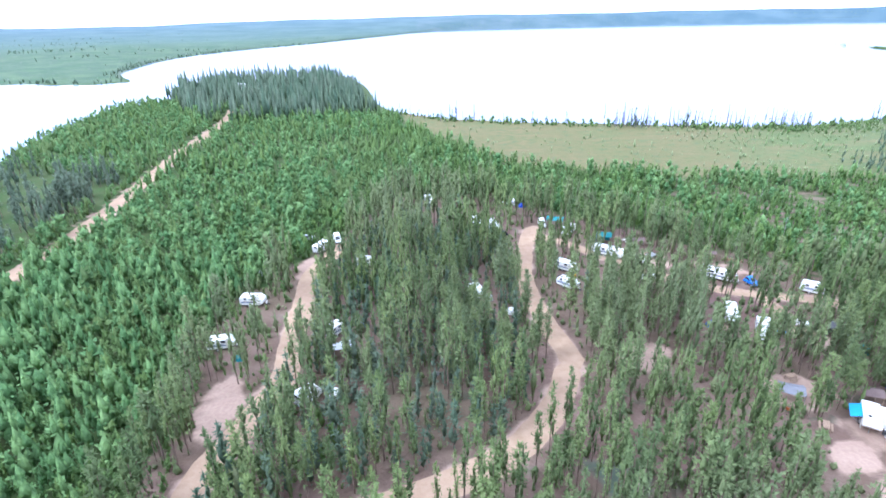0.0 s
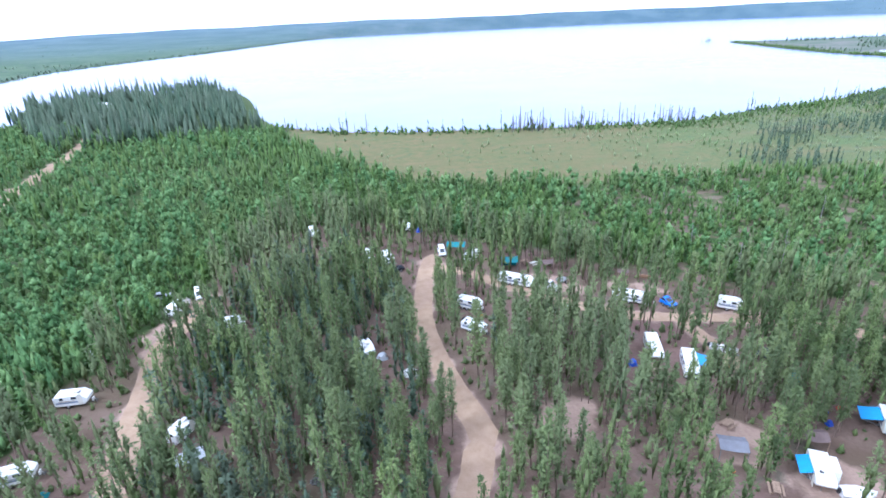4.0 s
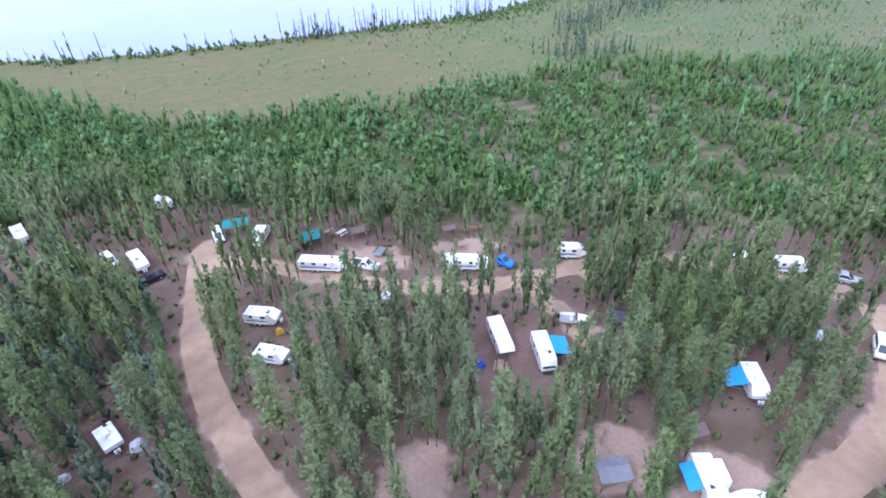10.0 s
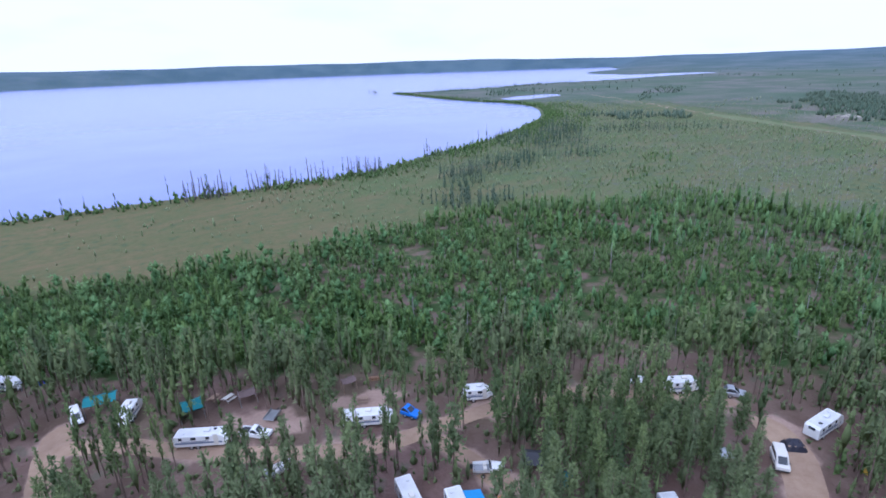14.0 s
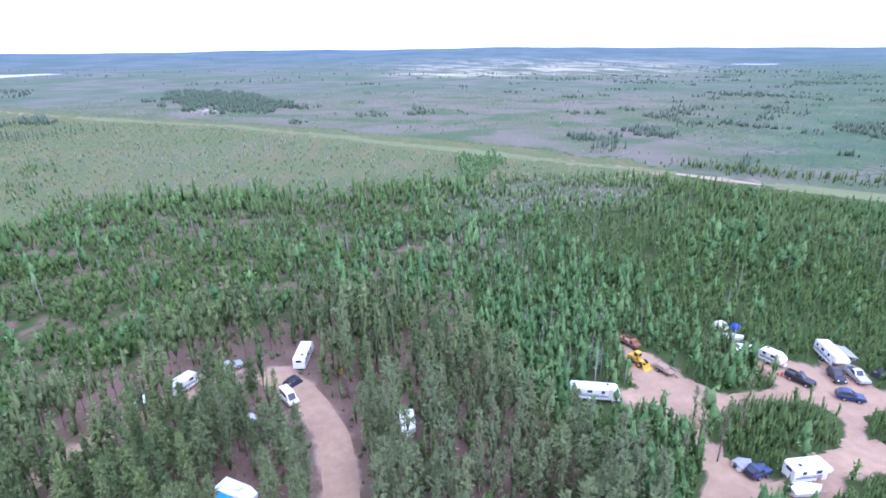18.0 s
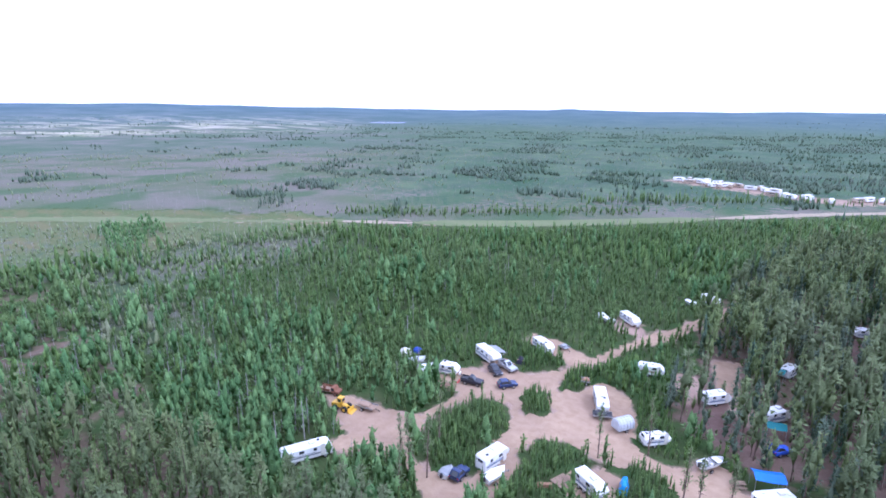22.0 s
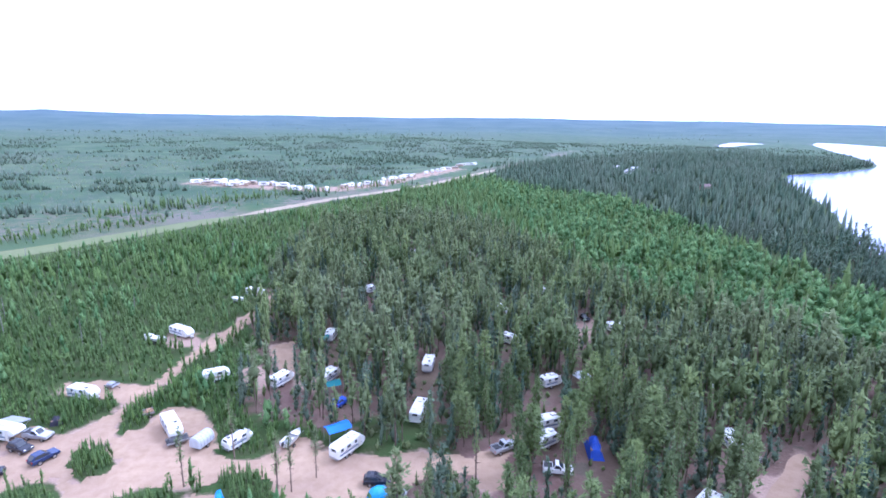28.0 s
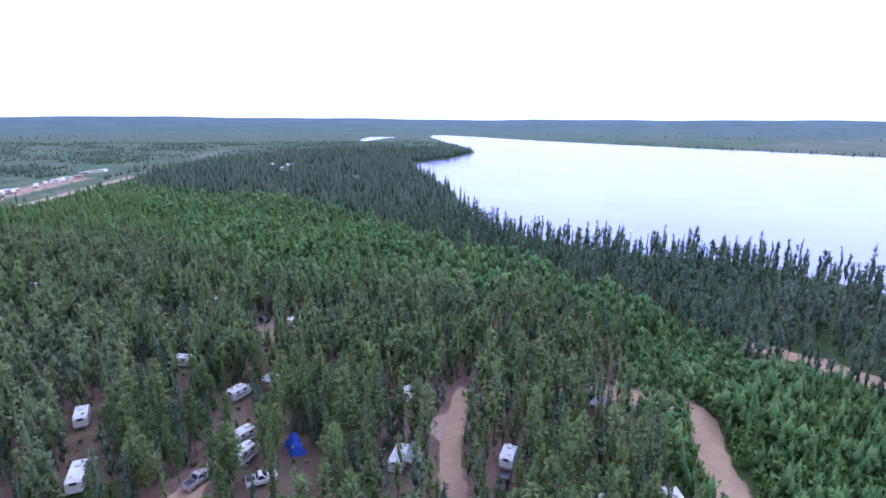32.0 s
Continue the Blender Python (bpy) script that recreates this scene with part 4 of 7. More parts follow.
def tent(x, y, head, r, h, mat, label, door="charcoal"):
    root = thing("dome_tent", x, y, head, label, "tent", "", r + 0.6)
    bm = bmesh.new()
    rings = []
    for k in range(6):
        a = k / 6 * math.pi / 2
        rings.append([bm.verts.new((r * math.cos(a) * math.cos(t) * 1.25, r * math.cos(a) * math.sin(t), h * math.sin(a) ** 0.9 if k else 0)) for t in (i * math.pi / 4 + 0.39 for i in range(8))])
    for r1, r2 in zip(rings, rings[1:]):
        for i in range(8):
            bm.faces.new((r1[i], r1[(i + 1) % 8], r2[(i + 1) % 8], r2[i]))
    bm.faces.new(rings[-1])
    part("canopy", bm, mat, root)
    part("door_flap", box(0.05, 0.8 * r, 0.55 * h, 1.08 * r, 0, 0.05, 0.02), door, root)
    for s in (-1, 1):
        part("tent_pole", rod((-1.2 * r, s * 0.7 * r, 0), (0, 0, h + 0.03), 0.02), "steel", root)
    return root


def picnic_table(x, y, head, mat="wood"):
    root = thing("picnic_table", x, y, head, "weathered wooden picnic table on sandy ground", "table", "picnic tables", 1.2)
    for k in range(5):
        part("plank", box(1.8, 0.14, 0.04, 0, -0.32 + 0.16 * k, 0.72, 0.008), mat, root)
    for s in (-1, 1):
        part("bench", box(1.8, 0.26, 0.04, 0, s * 0.72, 0.43, 0.008), mat, root)
        for e in (-0.65, 0.65):
            part("leg", rod((e, s * 0.62, 0), (e, s * 0.2, 0.72), 0.045), mat, root)
    return root


def fire_ring(x, y):
    root = thing("fire_ring", x, y, 0, "round stone fire ring with black ash", "fire pit", "fire rings", 1.2)
    for k in range(9):
        a = k * 0.698
        part("stone", box(0.3, 0.24, 0.2, 0.55 * math.cos(a), 0.55 * math.sin(a), 0, 0.07), "stone", root)
    part("ash_bed", rod((0, 0, -0.02), (0, 0, 0.07), 0.45, None, 12), "ash", root)
    return root


def boat(x, y, head, L, label, cover=None, on_trailer=True):
    root = thing("motor_boat", x, y, head, label, "boat", "", 2.2)
    z0 = 0.45 if on_trailer else 0.0
    bm = bmesh.new()
    secs = []
    for u, w, rise in ((-1, 0.86, 0), (-0.5, 0.95, 0), (0, 1.0, 0.02), (0.5, 0.78, 0.08), (0.82, 0.42, 0.2), (1.0, 0.04, 0.32)):
        xx, hw = u * L / 2, 0.95 * w
        secs.append([bm.verts.new(v) for v in ((xx, -hw, z0 + 0.75 + rise), (xx, -hw * 0.8, z0 + 0.22 + rise), (xx, 0, z0 + rise * 1.2), (xx, hw * 0.8, z0 + 0.22 + rise), (xx, hw, z0 + 0.75 + rise))])
    for a, b in zip(secs, secs[1:]):
        for k in range(4):
            bm.faces.new((a[k], b[k], b[k + 1], a[k + 1]))
    bm.faces.new(secs[0][::-1])
    part("hull", bm, "white", root)
    if cover:
        bm = bmesh.new()
        g = [[bm.verts.new((u * L / 2, v * 0.95 * w, z0 + 0.78 + rise + 0.18 * (1 - v * v))) for v in (-1, -0.5, 0, 0.5, 1)] for u, w, rise in ((-1, 0.86, 0), (-0.5, 0.95, 0.05), (0, 1.0, 0.12), (0.5, 0.78, 0.12), (0.82, 0.42, 0.2), (0.98, 0.06, 0.3))]
        for a, b in zip(g, g[1:]):
            for k in range(4):
                bm.faces.new((a[k], b[k], b[k + 1], a[k + 1]))
        part("cover", bm, cover, root, "stretched boat cover")
    else:
        part("deck", box(L * 0.3, 1.3, 0.05, L * 0.2, 0, z0 + 0.72, 0.02), "white", root)
        part("cockpit_floor", box(L * 0.5, 1.4, 0.04, -L * 0.22, 0, z0 + 0.36, 0.01), "grey", root)
        part("windshield", hull([(L * 0.06, z0 + 0.75), (L * 0.09, z0 + 0.75), (L * 0.02, z0 + 1.1), (L * 0.0, z0 + 1.1)], 0.75, 0.02), "glass", root)
        for s in (-0.4, 0.4):
            part("seat", box(0.5, 0.5, 0.45, -L * 0.12, s, z0 + 0.38, 0.06), "cream", root)
    part("outboard_motor", box(0.4, 0.35, 0.75, -L / 2 - 0.2, 0, z0 + 0.35, 0.09), "dark", root)
    if on_trailer:
        bm = rod((-L / 2, 0.6, 0.4), (L / 2 - 0.2, 0.1, 0.4), 0.05)
        rod((-L / 2, -0.6, 0.4), (L / 2 - 0.2, -0.1, 0.4), 0.05, bm)
        rod((L / 2 - 0.3, 0, 0.4), (L / 2 + 1.0, 0, 0.4), 0.05, bm)
        rod((L / 2 + 0.9, 0, 0), (L / 2 + 0.9, 0, 0.5), 0.04, bm)
        part("trailer_frame", bm, "steel", root)
        for s in (-1, 1):
            wheel(root, -0.2 * L, s * 0.95, 0.3, 0.18)
    return root


def utility_trailer(x, y, head, L, label, load=None, deck="wood"):
    root = thing("utility_trailer", x, y, head, label, "trailer", "", L / 2 + 0.3)
    part("deck", box(L, 1.7, 0.1, 0, 0, 0.55, 0.02), deck, root)
    for s in (-1, 1):
        part("side_rail", box(L, 0.05, 0.3, 0, s * 0.86, 0.62, 0.015), "steel", root)
        wheel(root, -0.1 * L, s * 0.98, 0.32, 0.2)
    part("hitch", rod((L / 2, 0, 0.5), (L / 2 + 1.0, 0, 0.42), 0.05), "dark", root)
    part("stand", rod((L / 2 + 0.8, 0, 0), (L / 2 + 0.8, 0, 0.5), 0.035), "dark", root)
    if load:
        part("load", box(L * 0.6, 1.3, 0.5, -0.1 * L, 0, 0.64, 0.18), load, root)
    return root


def wheel_loader(x, y, head):
    root = thing("wheel_loader", x, y, head, "yellow wheel loader parked on the sandy yard", "loader", "", 3.0)
    part("rear_body", hull([(-2.4, 0.8), (-0.2, 0.8), (-0.2, 1.9), (-2.2, 1.75), (-2.4, 1.4)], 0.8, 0.08), "yellow", root)
    part("front_frame", box(1.2, 0.9, 0.7, 0.6, 0, 0.7, 0.08), "yellow", root)
    cab = part("cab", box(1.2, 1.25, 1.35, -0.35, 0, 1.7, 0.08), "yellow", root)
    part("cab_window", box(1.22, 1.0, 0.75, -0.33, 0, 2.05, 0.03), "glass", cab)
    part("cab_window", box(0.85, 1.28, 0.75, -0.35, 0, 2.05, 0.03), "glass", cab)
    part("exhaust", rod((-1.6, 0.3, 1.8), (-1.6, 0.3, 2.7), 0.06), "dark", root)
    for s in (-1, 1):
        part("lift_arm", rod((0.5, s * 0.5, 1.3), (2.2, s * 0.5, 0.45), 0.12), "yellow", root)
        for wx in (-1.35, 1.0):
            wheel(root, wx, s * 0.95, 0.68, 0.5, "yellow")
    part("bucket", hull([(2.0, 0.1), (3.0, 0.05), (2.95, 0.12), (2.2, 0.25), (2.1, 0.95), (1.98, 0.95)], 1.2, 0.03), "yellow", root)
    root.scale = (0.78, 0.78, 0.78)
    return root


def old_truck(x, y, head):
    root = thing("old_truck", x, y, head, "rusty old flatbed truck at the yard's edge", "truck", "", 3.0)
    part("cab", hull([(0.6, 0.7), (2.6, 0.7), (2.65, 1.2), (1.75, 1.35), (1.45, 2.1), (0.65, 2.1)], 0.95, 0.09), "rust", root)
    part("window", hull([(0.75, 1.4), (1.55, 1.4), (1.4, 1.95), (0.75, 1.95)], 0.965, 0.01), "glass", root)
    part("flatbed", box(3.4, 2.1, 0.16, -1.2, 0, 0.95, 0.03), "wood", root)
    for s in (-1, 1):
        part("stake_side", box(3.2, 0.08, 0.55, -1.2, s * 1.0, 1.1, 0.02), "rust", root)
        for wx in (-1.9, 1.7):
            wheel(root, wx, s * 0.85, 0.48, 0.28, "rust")
    part("drum", rod((-1.6, 0, 1.1), (-1.6, 0, 1.9), 0.3, None, 12), "rust", root)
    root.scale = (0.78, 0.78, 0.78)
    return root


def firewood(x, y, head, L):
    root = thing("firewood_stack", x, y, head, "low stack of split firewood", "firewood", "", 1.5)
    r = random.Random(int(L * 10))
    for k in range(int(L / 0.24)):
        for j in range(3):
            part("log", rod((-L / 2 + 0.24 * k + 0.06 * (j % 2), -0.28 + r.uniform(-0.05, 0.05), 0.13 + 0.21 * j), (-L / 2 + 0.24 * k + 0.06 * (j % 2), 0.28, 0.13 + 0.21 * j), 0.115, None, 6), "log", root)
    return root


def camp_chair(x, y, head, mat, label):
    root = thing("camp_chair", x, y, head, label, "chair", "camp chairs", 0.6)
    part("seat", box(0.5, 0.5, 0.05, 0, 0, 0.42, 0.02), mat, root)
    part("backrest", hull([(-0.25, 0.45), (-0.2, 0.45), (-0.36, 0.95), (-0.4, 0.95)], 0.25, 0.02), mat, root)
    for a in (-0.2, 0.2):
        for b in (-0.2, 0.2):
            part("leg", rod((a, b, 0), (a, b, 0.43), 0.02), "dark", root)
    return root


def bundle(x, y, head, sx, sy, h, mat, name, label, category):
    """Something wrapped in a tarpaulin: an uneven mound."""
    root = thing(name, x, y, head, label, category, "", max(sx, sy) / 2 + 0.3)
    bm = bmesh.new()
    r = random.Random(int(x * 7 + y))
    n = 7
    g = [[bm.verts.new((sx * (i / n - 0.5), sy * (j / n - 0.5), max(0.0, h * (1 - abs(2 * i / n - 1) ** 3.5) * (1 - abs(2 * j / n - 1) ** 3) * r.uniform(0.78, 1.05)))) for j in range(n + 1)] for i in range(n + 1)]
    for i in range(n):
        for j in range(n):
            bm.faces.new((g[i][j], g[i + 1][j], g[i + 1][j + 1], g[i][j + 1]))
    part("sheet", bm, mat, root)
    part("load", box(sx * 0.7, sy * 0.7, h * 0.6, 0, 0, 0, 0.05), "wood", root)
    return root


def covered_trailer(x, y, head, L):
    root = thing("covered_trailer", x, y, head, "pale grey hooped trailer with a ribbed cover", "trailer", "", 2.4)
    arc = [(-1.05, 0.6)] + [(-1.05 * math.cos(a), 1.35 + 0.95 * math.sin(a)) for a in np.linspace(0, math.pi, 9)] + [(1.05, 0.6)]
    bm = bmesh.new()
    rows = [[bm.verts.new((xx, a * k, b if k == 1 else 0.6 + (b - 0.6) * k)) for a, b in arc] for xx, k in ((-L / 2, 0.93), (-L / 2 + 0.12, 1), (L / 2 - 0.12, 1), (L / 2, 0.93))]
    for a, b in zip(rows, rows[1:]):
        for k in range(len(arc) - 1):
            bm.faces.new((a[k], b[k], b[k + 1], a[k + 1]))
    bm.faces.new(rows[0][::-1])
    bm.faces.new(rows[-1])
    part("cover", bm, "awning", root)
    for xx in np.linspace(-L / 2 + 0.3, L / 2 - 0.3, 5):
        bm = bmesh.new()
        pts = [(xx, a * 1.015, 0.6 + (b - 0.6) * 1.015) for a, b in arc]
        for p, q in zip(pts, pts[1:]):
            rod(p, q, 0.03, bm, 4)
        part("hoop", bm, "grey", root)
    part("frame", box(L, 1.9, 0.12, 0, 0, 0.48, 0.03), "steel", root)
    for s in (-1, 1):
        wheel(root, 0, s * 1.0, 0.32, 0.2)
    part("hitch", rod((L / 2, 0, 0.5), (L / 2 + 1.0, 0, 0.4), 0.05), "dark", root)
    return root


# ---- north-west loop
trailer(-55.2, 70.6, 71, 7.2, "white travel trailer beside the western track", seed=1)
car(-60.5, 77.2, 20, "teal-grey car parked by the young pines", "suv", "grey", 4.4)
car(-52.6, 76.2, -69, "white van behind the trailer", "van", "white", 4.8)
tent(-66.4, 56.3, 31, 1.2, 1.5, "awning", "small pale tent among young pines")
trailer(-62.3, 42.9, 0, 6.6, "white travel trailer half hidden by pines", seed=2)
trailer(-62.2, 27.4, 13, 6.2, "white travel trailer under tall pines", seed=3)
bundle(-57.9, 24.0, 10, 1.8, 1.4, 0.9, "teal", "tarp_bundle", "teal tarpaulin over camp gear", "camp gear")
trailer(-43.0, 13.6, 50, 5.2, "small white trailer under roadside pines", seed=4)
tent(-39.2, 14.8, 16, 1.1, 1.4, "white", "small white tent near the sandy track")
bundle(-22.2, 45.2, 20, 1.6, 1.1, 0.9, "awning", "tarp_bundle", "pale grey tarpaulin over camp gear", "camp gear")
trailer(-43.2, 32.0, 62, 4.8, "small white trailer hidden behind pines", seed=5)
shelter(-40.2, 26.0, 20, 3.6, 2.4, "awning", "pale grey tarpaulin stretched between pines", h=1.9, rise=0.3)
bundle(-38.4, 35.2, 10, 1.5, 1.2, 1.2, "stripe", "tarp_bundle", "grey-blue tarpaulin over camp gear", "camp gear")
trailer(-42.6, 61.4, 8, 5.4, "white trailer behind the roadside pines", seed=57)
fire_ring(-17.3, 34.0)
fire_ring(-24.0, 20.5)
fire_ring(5.0, 24.0)
trailer(-17.2, 47.4, -71, 4.6, "small white trailer among dark pines", seed=6)
bundle(-14.6, 45.6, 10, 1.9, 1.5, 1.3, "awning", "tarp_bundle", "white tarpaulin over camp gear", "camp gear")
tent(-10.2, 40.2, 0, 1.0, 1.2, "white", "small white tent under pines")
# ---- north row
trailer(-30.8, 107.4, -75, 7.0, "white travel trailer at the back of the loop", seed=7)
trailer(-11.8, 85.2, -76, 7.4, "white trailer behind the first pines", seed=8)
car(-16.2, 88.6, -70, "white van parked behind the first pines", "van", "white", 4.8)
car(-10.4, 79.6, 17, "dark pickup parked by a trailer", "pickup", "carblack", 5.2)
trailer(-6.2, 105.6, -50, 5.4, "small white trailer at the wood's edge", seed=9)
bundle(-2.2, 104.0, 14, 2.0, 1.6, 1.2, "deepblue", "tarp_bundle", "blue tarpaulin over camp gear", "camp gear")
car(1.5, 86.8, -90, "white van at the end of the track", "van", "white", 4.9)
shelter(5.2, 87.4, -16, 4.6, 3.4, "teal", "teal tarpaulin shelter on poles", h=2.2)
trailer(8.0, 82.0, 56, 7.6, "white travel trailer parked askew", seed=10)
shelter(15.6, 75.6, -10, 3.6, 3.3, "teal", "bright teal canopy beside a trailer", "gazebo", 2.2, 0.7, walls="teal")
picnic_table(19.6, 77.6, 30)
picnic_table(21.4, 76.0, 20, "cream")
shelter(23.6, 73.2, -10, 2.8, 2.2, "brownroof", "dark brown tarpaulin over a table", h=1.9, rise=0.4)
trailer(14.8, 67.4, -37, 10.4, "long white travel trailer facing the sandy lane", seed=11, awning=None)
car(21.2, 63.8, -50, "white pickup with an open dark bed", "pickup", "white", 5.6)
utility_trailer(24.8, 66.4, 40, 2.6, "small bare boat trailer", None, "steel")
trailer(35.0, 55.1, -36, 10.2, "long white travel trailer beside the lane", seed=12)
car(41.0, 52.2, -70, "blue and white compact car", "suv", "blue", 3.8)
firewood(42.8, 64.2, -27, 3.6)
shelter(37.6, 65.0, -10, 2.4, 1.8, "brownroof", "small brown woodshed roof on posts", "woodshed", 1.9, 0.4, "wood")
picnic_table(37.5, 60.5, -30)
trailer(51.4, 48.6, -36, 6.0, "white travel trailer with plain sides", seed=13)
trailer(3.2, 59.4, -38, 6.8, "white travel trailer speckled with pine litter", seed=14)
trailer(2.4, 51.0, -43, 6.2, "white tent trailer by the centre track", seed=15, H=2.6)
bundle(4.6, 56.0, 0, 1.2, 0.9, 1.0, "yellow", "cargo_box", "small yellow box beside a trailer", "box")
boat(20.6, 54.2, 0, 4.0, "white open boat by the lane")
# ---- inner north sites
trailer(30.0, 37.6, -108, 9.2, "big white fifth-wheel trailer with a sloping nose", "fifth", seed=16, H=3.2)
trailer(33.4, 32.6, -113, 8.0, "white motorhome with a blue side awning", "motor", seed=17, awning="sky", awning_side=1, H=3.1)
boat(41.3, 35.6, -40, 4.2, "white and dark open boat on a trailer")
shelter(46.2, 32.0, -50, 3.2, 3.0, "charcoal", "charcoal screen tent on a sandy site", "screen_tent", 2.0, 0.8, walls="charcoal")
tent(47.6, 27.8, -100, 1.0, 1.3, "teal", "small teal tent under pines")
camp_chair(37.4, 31.0, 40, "orange", "orange folding camp chair")
camp_chair(39.0, 31.4, 140, "orange", "orange folding camp chair")
bundle(25.6, 35.8, 0, 1.4, 1.3, 1.1, "deepblue", "tarp_bundle", "round blue tarpaulin bundle", "camp gear")
picnic_table(27.6, 34.0, 50)
shelter(72.0, 32.8, -40, 2.6, 2.4, "white", "small white canopy tent", "gazebo", 2.0, 0.7)
trailer(77.2, 27.6, -37, 7.0, "white travel trailer shaded by pines", seed=18)
car(81.8, 21.2, -60, "pale car parked beneath pines", "suv", "silver", 4.2)
shelter(64.8, 16.2, -35, 2.4, 2.0, "awning", "pale tarpaulin stretched between trees", h=1.9, rise=0.3)
trailer(51.6, 15.6, -125, 6.8, "white trailer with a bright blue awning", seed=19, awning="sky", awning_side=-1)
bundle(49.2, 20.2, 0, 1.7, 1.0, 0.8, "red", "tarp_bundle", "red tarpaulin over camp gear", "camp gear")
bundle(44.9, 17.8, 0, 0.9, 0.9, 0.8, "deepblue", "tarp_bundle", "small blue tarpaulin bundle", "camp gear")
picnic_table(30.2, 9.1, 60)
camp_chair(46.0, 19.6, 0, "deepblue", "blue folding camp chair")
trailer(36.1, 9.6, -120, 7.4, "white trailer with blue awning and slide-out", "fifth", seed=20, awning="sky", awning_side=-1, slide=1, H=3.2, reach=1.3)
boat(38.2, 6.4, -20, 3.6, "small white covered boat on a trailer", "white")
shelter(28.6, 15.2, -22, 3.4, 2.8, "greycanvas", "grey tarpaulin shelter on poles", h=2.0, rise=0.5)
shelter(39.4, 14.5, -16, 2.8, 2.4, "brownroof", "brown-roofed open picnic shelter on posts", "picnic_shelter", 2.1, 0.6, "wood")
camp_chair(27.0, 12.4, 30, "orange", "orange folding camp chair")
picnic_table(31.5, 20.0, 20)
# ---- east sites
trailer(82.2, 9.4, -10, 9.2, "white motorhome in a gap of the pines", "motor", seed=21)
bundle(75.6, 10.9, -50, 3.0, 2.4, 1.3, "black", "tarp_bundle", "black tarpaulin over a small trailer", "camp gear")
car(70.6, 11.0, -150, "pale orange and white camper van", "van", "cream", 4.9)
trailer(60.6, -6.0, 178, 5.0, "small white trailer with a dark rear window", seed=22)
shelter(64.5, -3.0, 0, 2.8, 2.4, "brownroof", "brown tarpaulin over a camp table", h=2.0, rise=0.5)
bundle(77.3, 3.2, -6, 1.5, 0.9, 1.2, "yellow", "cargo_box", "yellow crate beneath pines", "box")
bundle(60.3, -11.4, 0, 1.6, 1.4, 1.1, "teal", "tarp_bundle", "teal tarpaulin over camp gear", "camp gear")
trailer(62.2, -35.2, -109, 10.2, "long white motorhome with broad grey side stripes", "motor", seed=23, stripe="grey", H=3.0)
bundle(56.6, -31.2, 20, 1.6, 1.2, 0.7, "teal", "tarp_bundle", "teal tarpaulin over camp gear", "camp gear")
wheel_loader(69.6, -46.8, -158)
old_truck(75.6, -48.4, -156)
utility_trailer(66.8, -49.8, -162, 3.6, "flat-deck trailer with a bare wooden deck", "wood")
tent(78.2, -69.0, 60, 1.2, 1.5, "cream", "small cream tent at the wood's edge")
tent(77.2, -71.6, 30, 0.9, 1.1, "deepblue", "small blue tent at the wood's edge")
boat(73.0, -67.6, -116, 3.4, "small pale boat on the sand", "awning")
shelter(67.6, -65.4, -122, 3.6, 3.2, "white", "white canopy joined to a trailer", "gazebo", 2.2, 0.5)
trailer(65.4, -69.2, -160, 5.2, "white trailer beside a white canopy", seed=24)
picnic_table(62.6, -65.6, 30)
camp_chair(61.6, -67.4, 60, "red", "red folding camp chair")
trailer(63.8, -79.2, 162, 9.4, "long white fifth-wheel trailer with a grey awning", "fifth", seed=25, awning="grey", awning_side=1, H=3.3)
car(59.2, -75.8, 157, "black sport utility vehicle", "suv", "carblack", 4.6)
car(58.6, -79.0, 168, "silver pickup on the sandy yard", "pickup", "silver", 5.4)
bundle(58.4, -83.2, 20, 1.8, 1.6, 1.5, "black", "tarp_bundle", "black tarpaulin over camp gear", "camp gear")
car(59.6, -69.4, -158, "dark pickup on the sandy yard", "pickup", "carblack", 5.2)
car(54.2, -73.2, -122, "dark blue sport utility vehicle", "suv", "navy", 4.6)
trailer(58.6, -91.6, 160, 7.4, "white travel trailer in a sandy bay", seed=26)
utility_trailer(55.6, -95.2, 160, 1.9, "small grey utility trailer", "grey", "steel")
# ---- south yard
trailer(41.8, -53.6, -94, 7.0, "big white fifth-wheel trailer in the yard", "fifth", seed=27, H=3.2)
boat(39.4, -51.2, -96, 3.8, "white boat on a trailer", "white")
car(43.4, -48.2, -80, "dark blue car beside a small grey boat", "suv", "navy", 3.9)
boat(44.9, -47.2, -85, 2.2, "small grey boat on the sand", "grey", False)
trailer(28.8, -58.6, 161, 7.0, "white travel trailer beside a wooden deck", seed=28, H=3.0)
bundle(25.6, -62.2, 110, 2.6, 1.3, 2.0, "sky", "tarp_bundle", "light blue tarpaulin hung at a trailer", "camp gear")
deck = thing("wooden_deck", 32.2, -57.6, 168, "low wooden deck of loose boards", "deck", "", 2.0)
for k in range(11):
    part("plank", box(0.22, 2.6, 0.05, -1.3 + 0.26 * k, 0, 0.14, 0.01), "wood", deck)
for k in (-1, 0, 1):
    part("joist", box(3.0, 0.1, 0.14, 0, k, 0, 0.01), "wood", deck)
firewood(33.8, -54.8, 40, 2.2)
trailer(38.6, -79.8, 125, 8.4, "white enclosed trailer in a sandy bay", seed=29)
utility_trailer(36.4, -76.4, -148, 3.2, "dark utility trailer with rails", "dark", "dark")
covered_trailer(32.4, -75.6, -114, 3.1)
utility_trailer(44.6, -85.0, 30, 1.8, "small brown log trailer", "log")
trailer(27.0, -75.4, -127, 5.8, "folded white tent trailer among young pines", seed=30, H=2.3)
trailer(52.2, -119.6, 147, 8.6, "white travel trailer at the end of the yard", seed=31)
boat(55.6, -116.0, 163, 3.8, "white boat next to a trailer", "white")
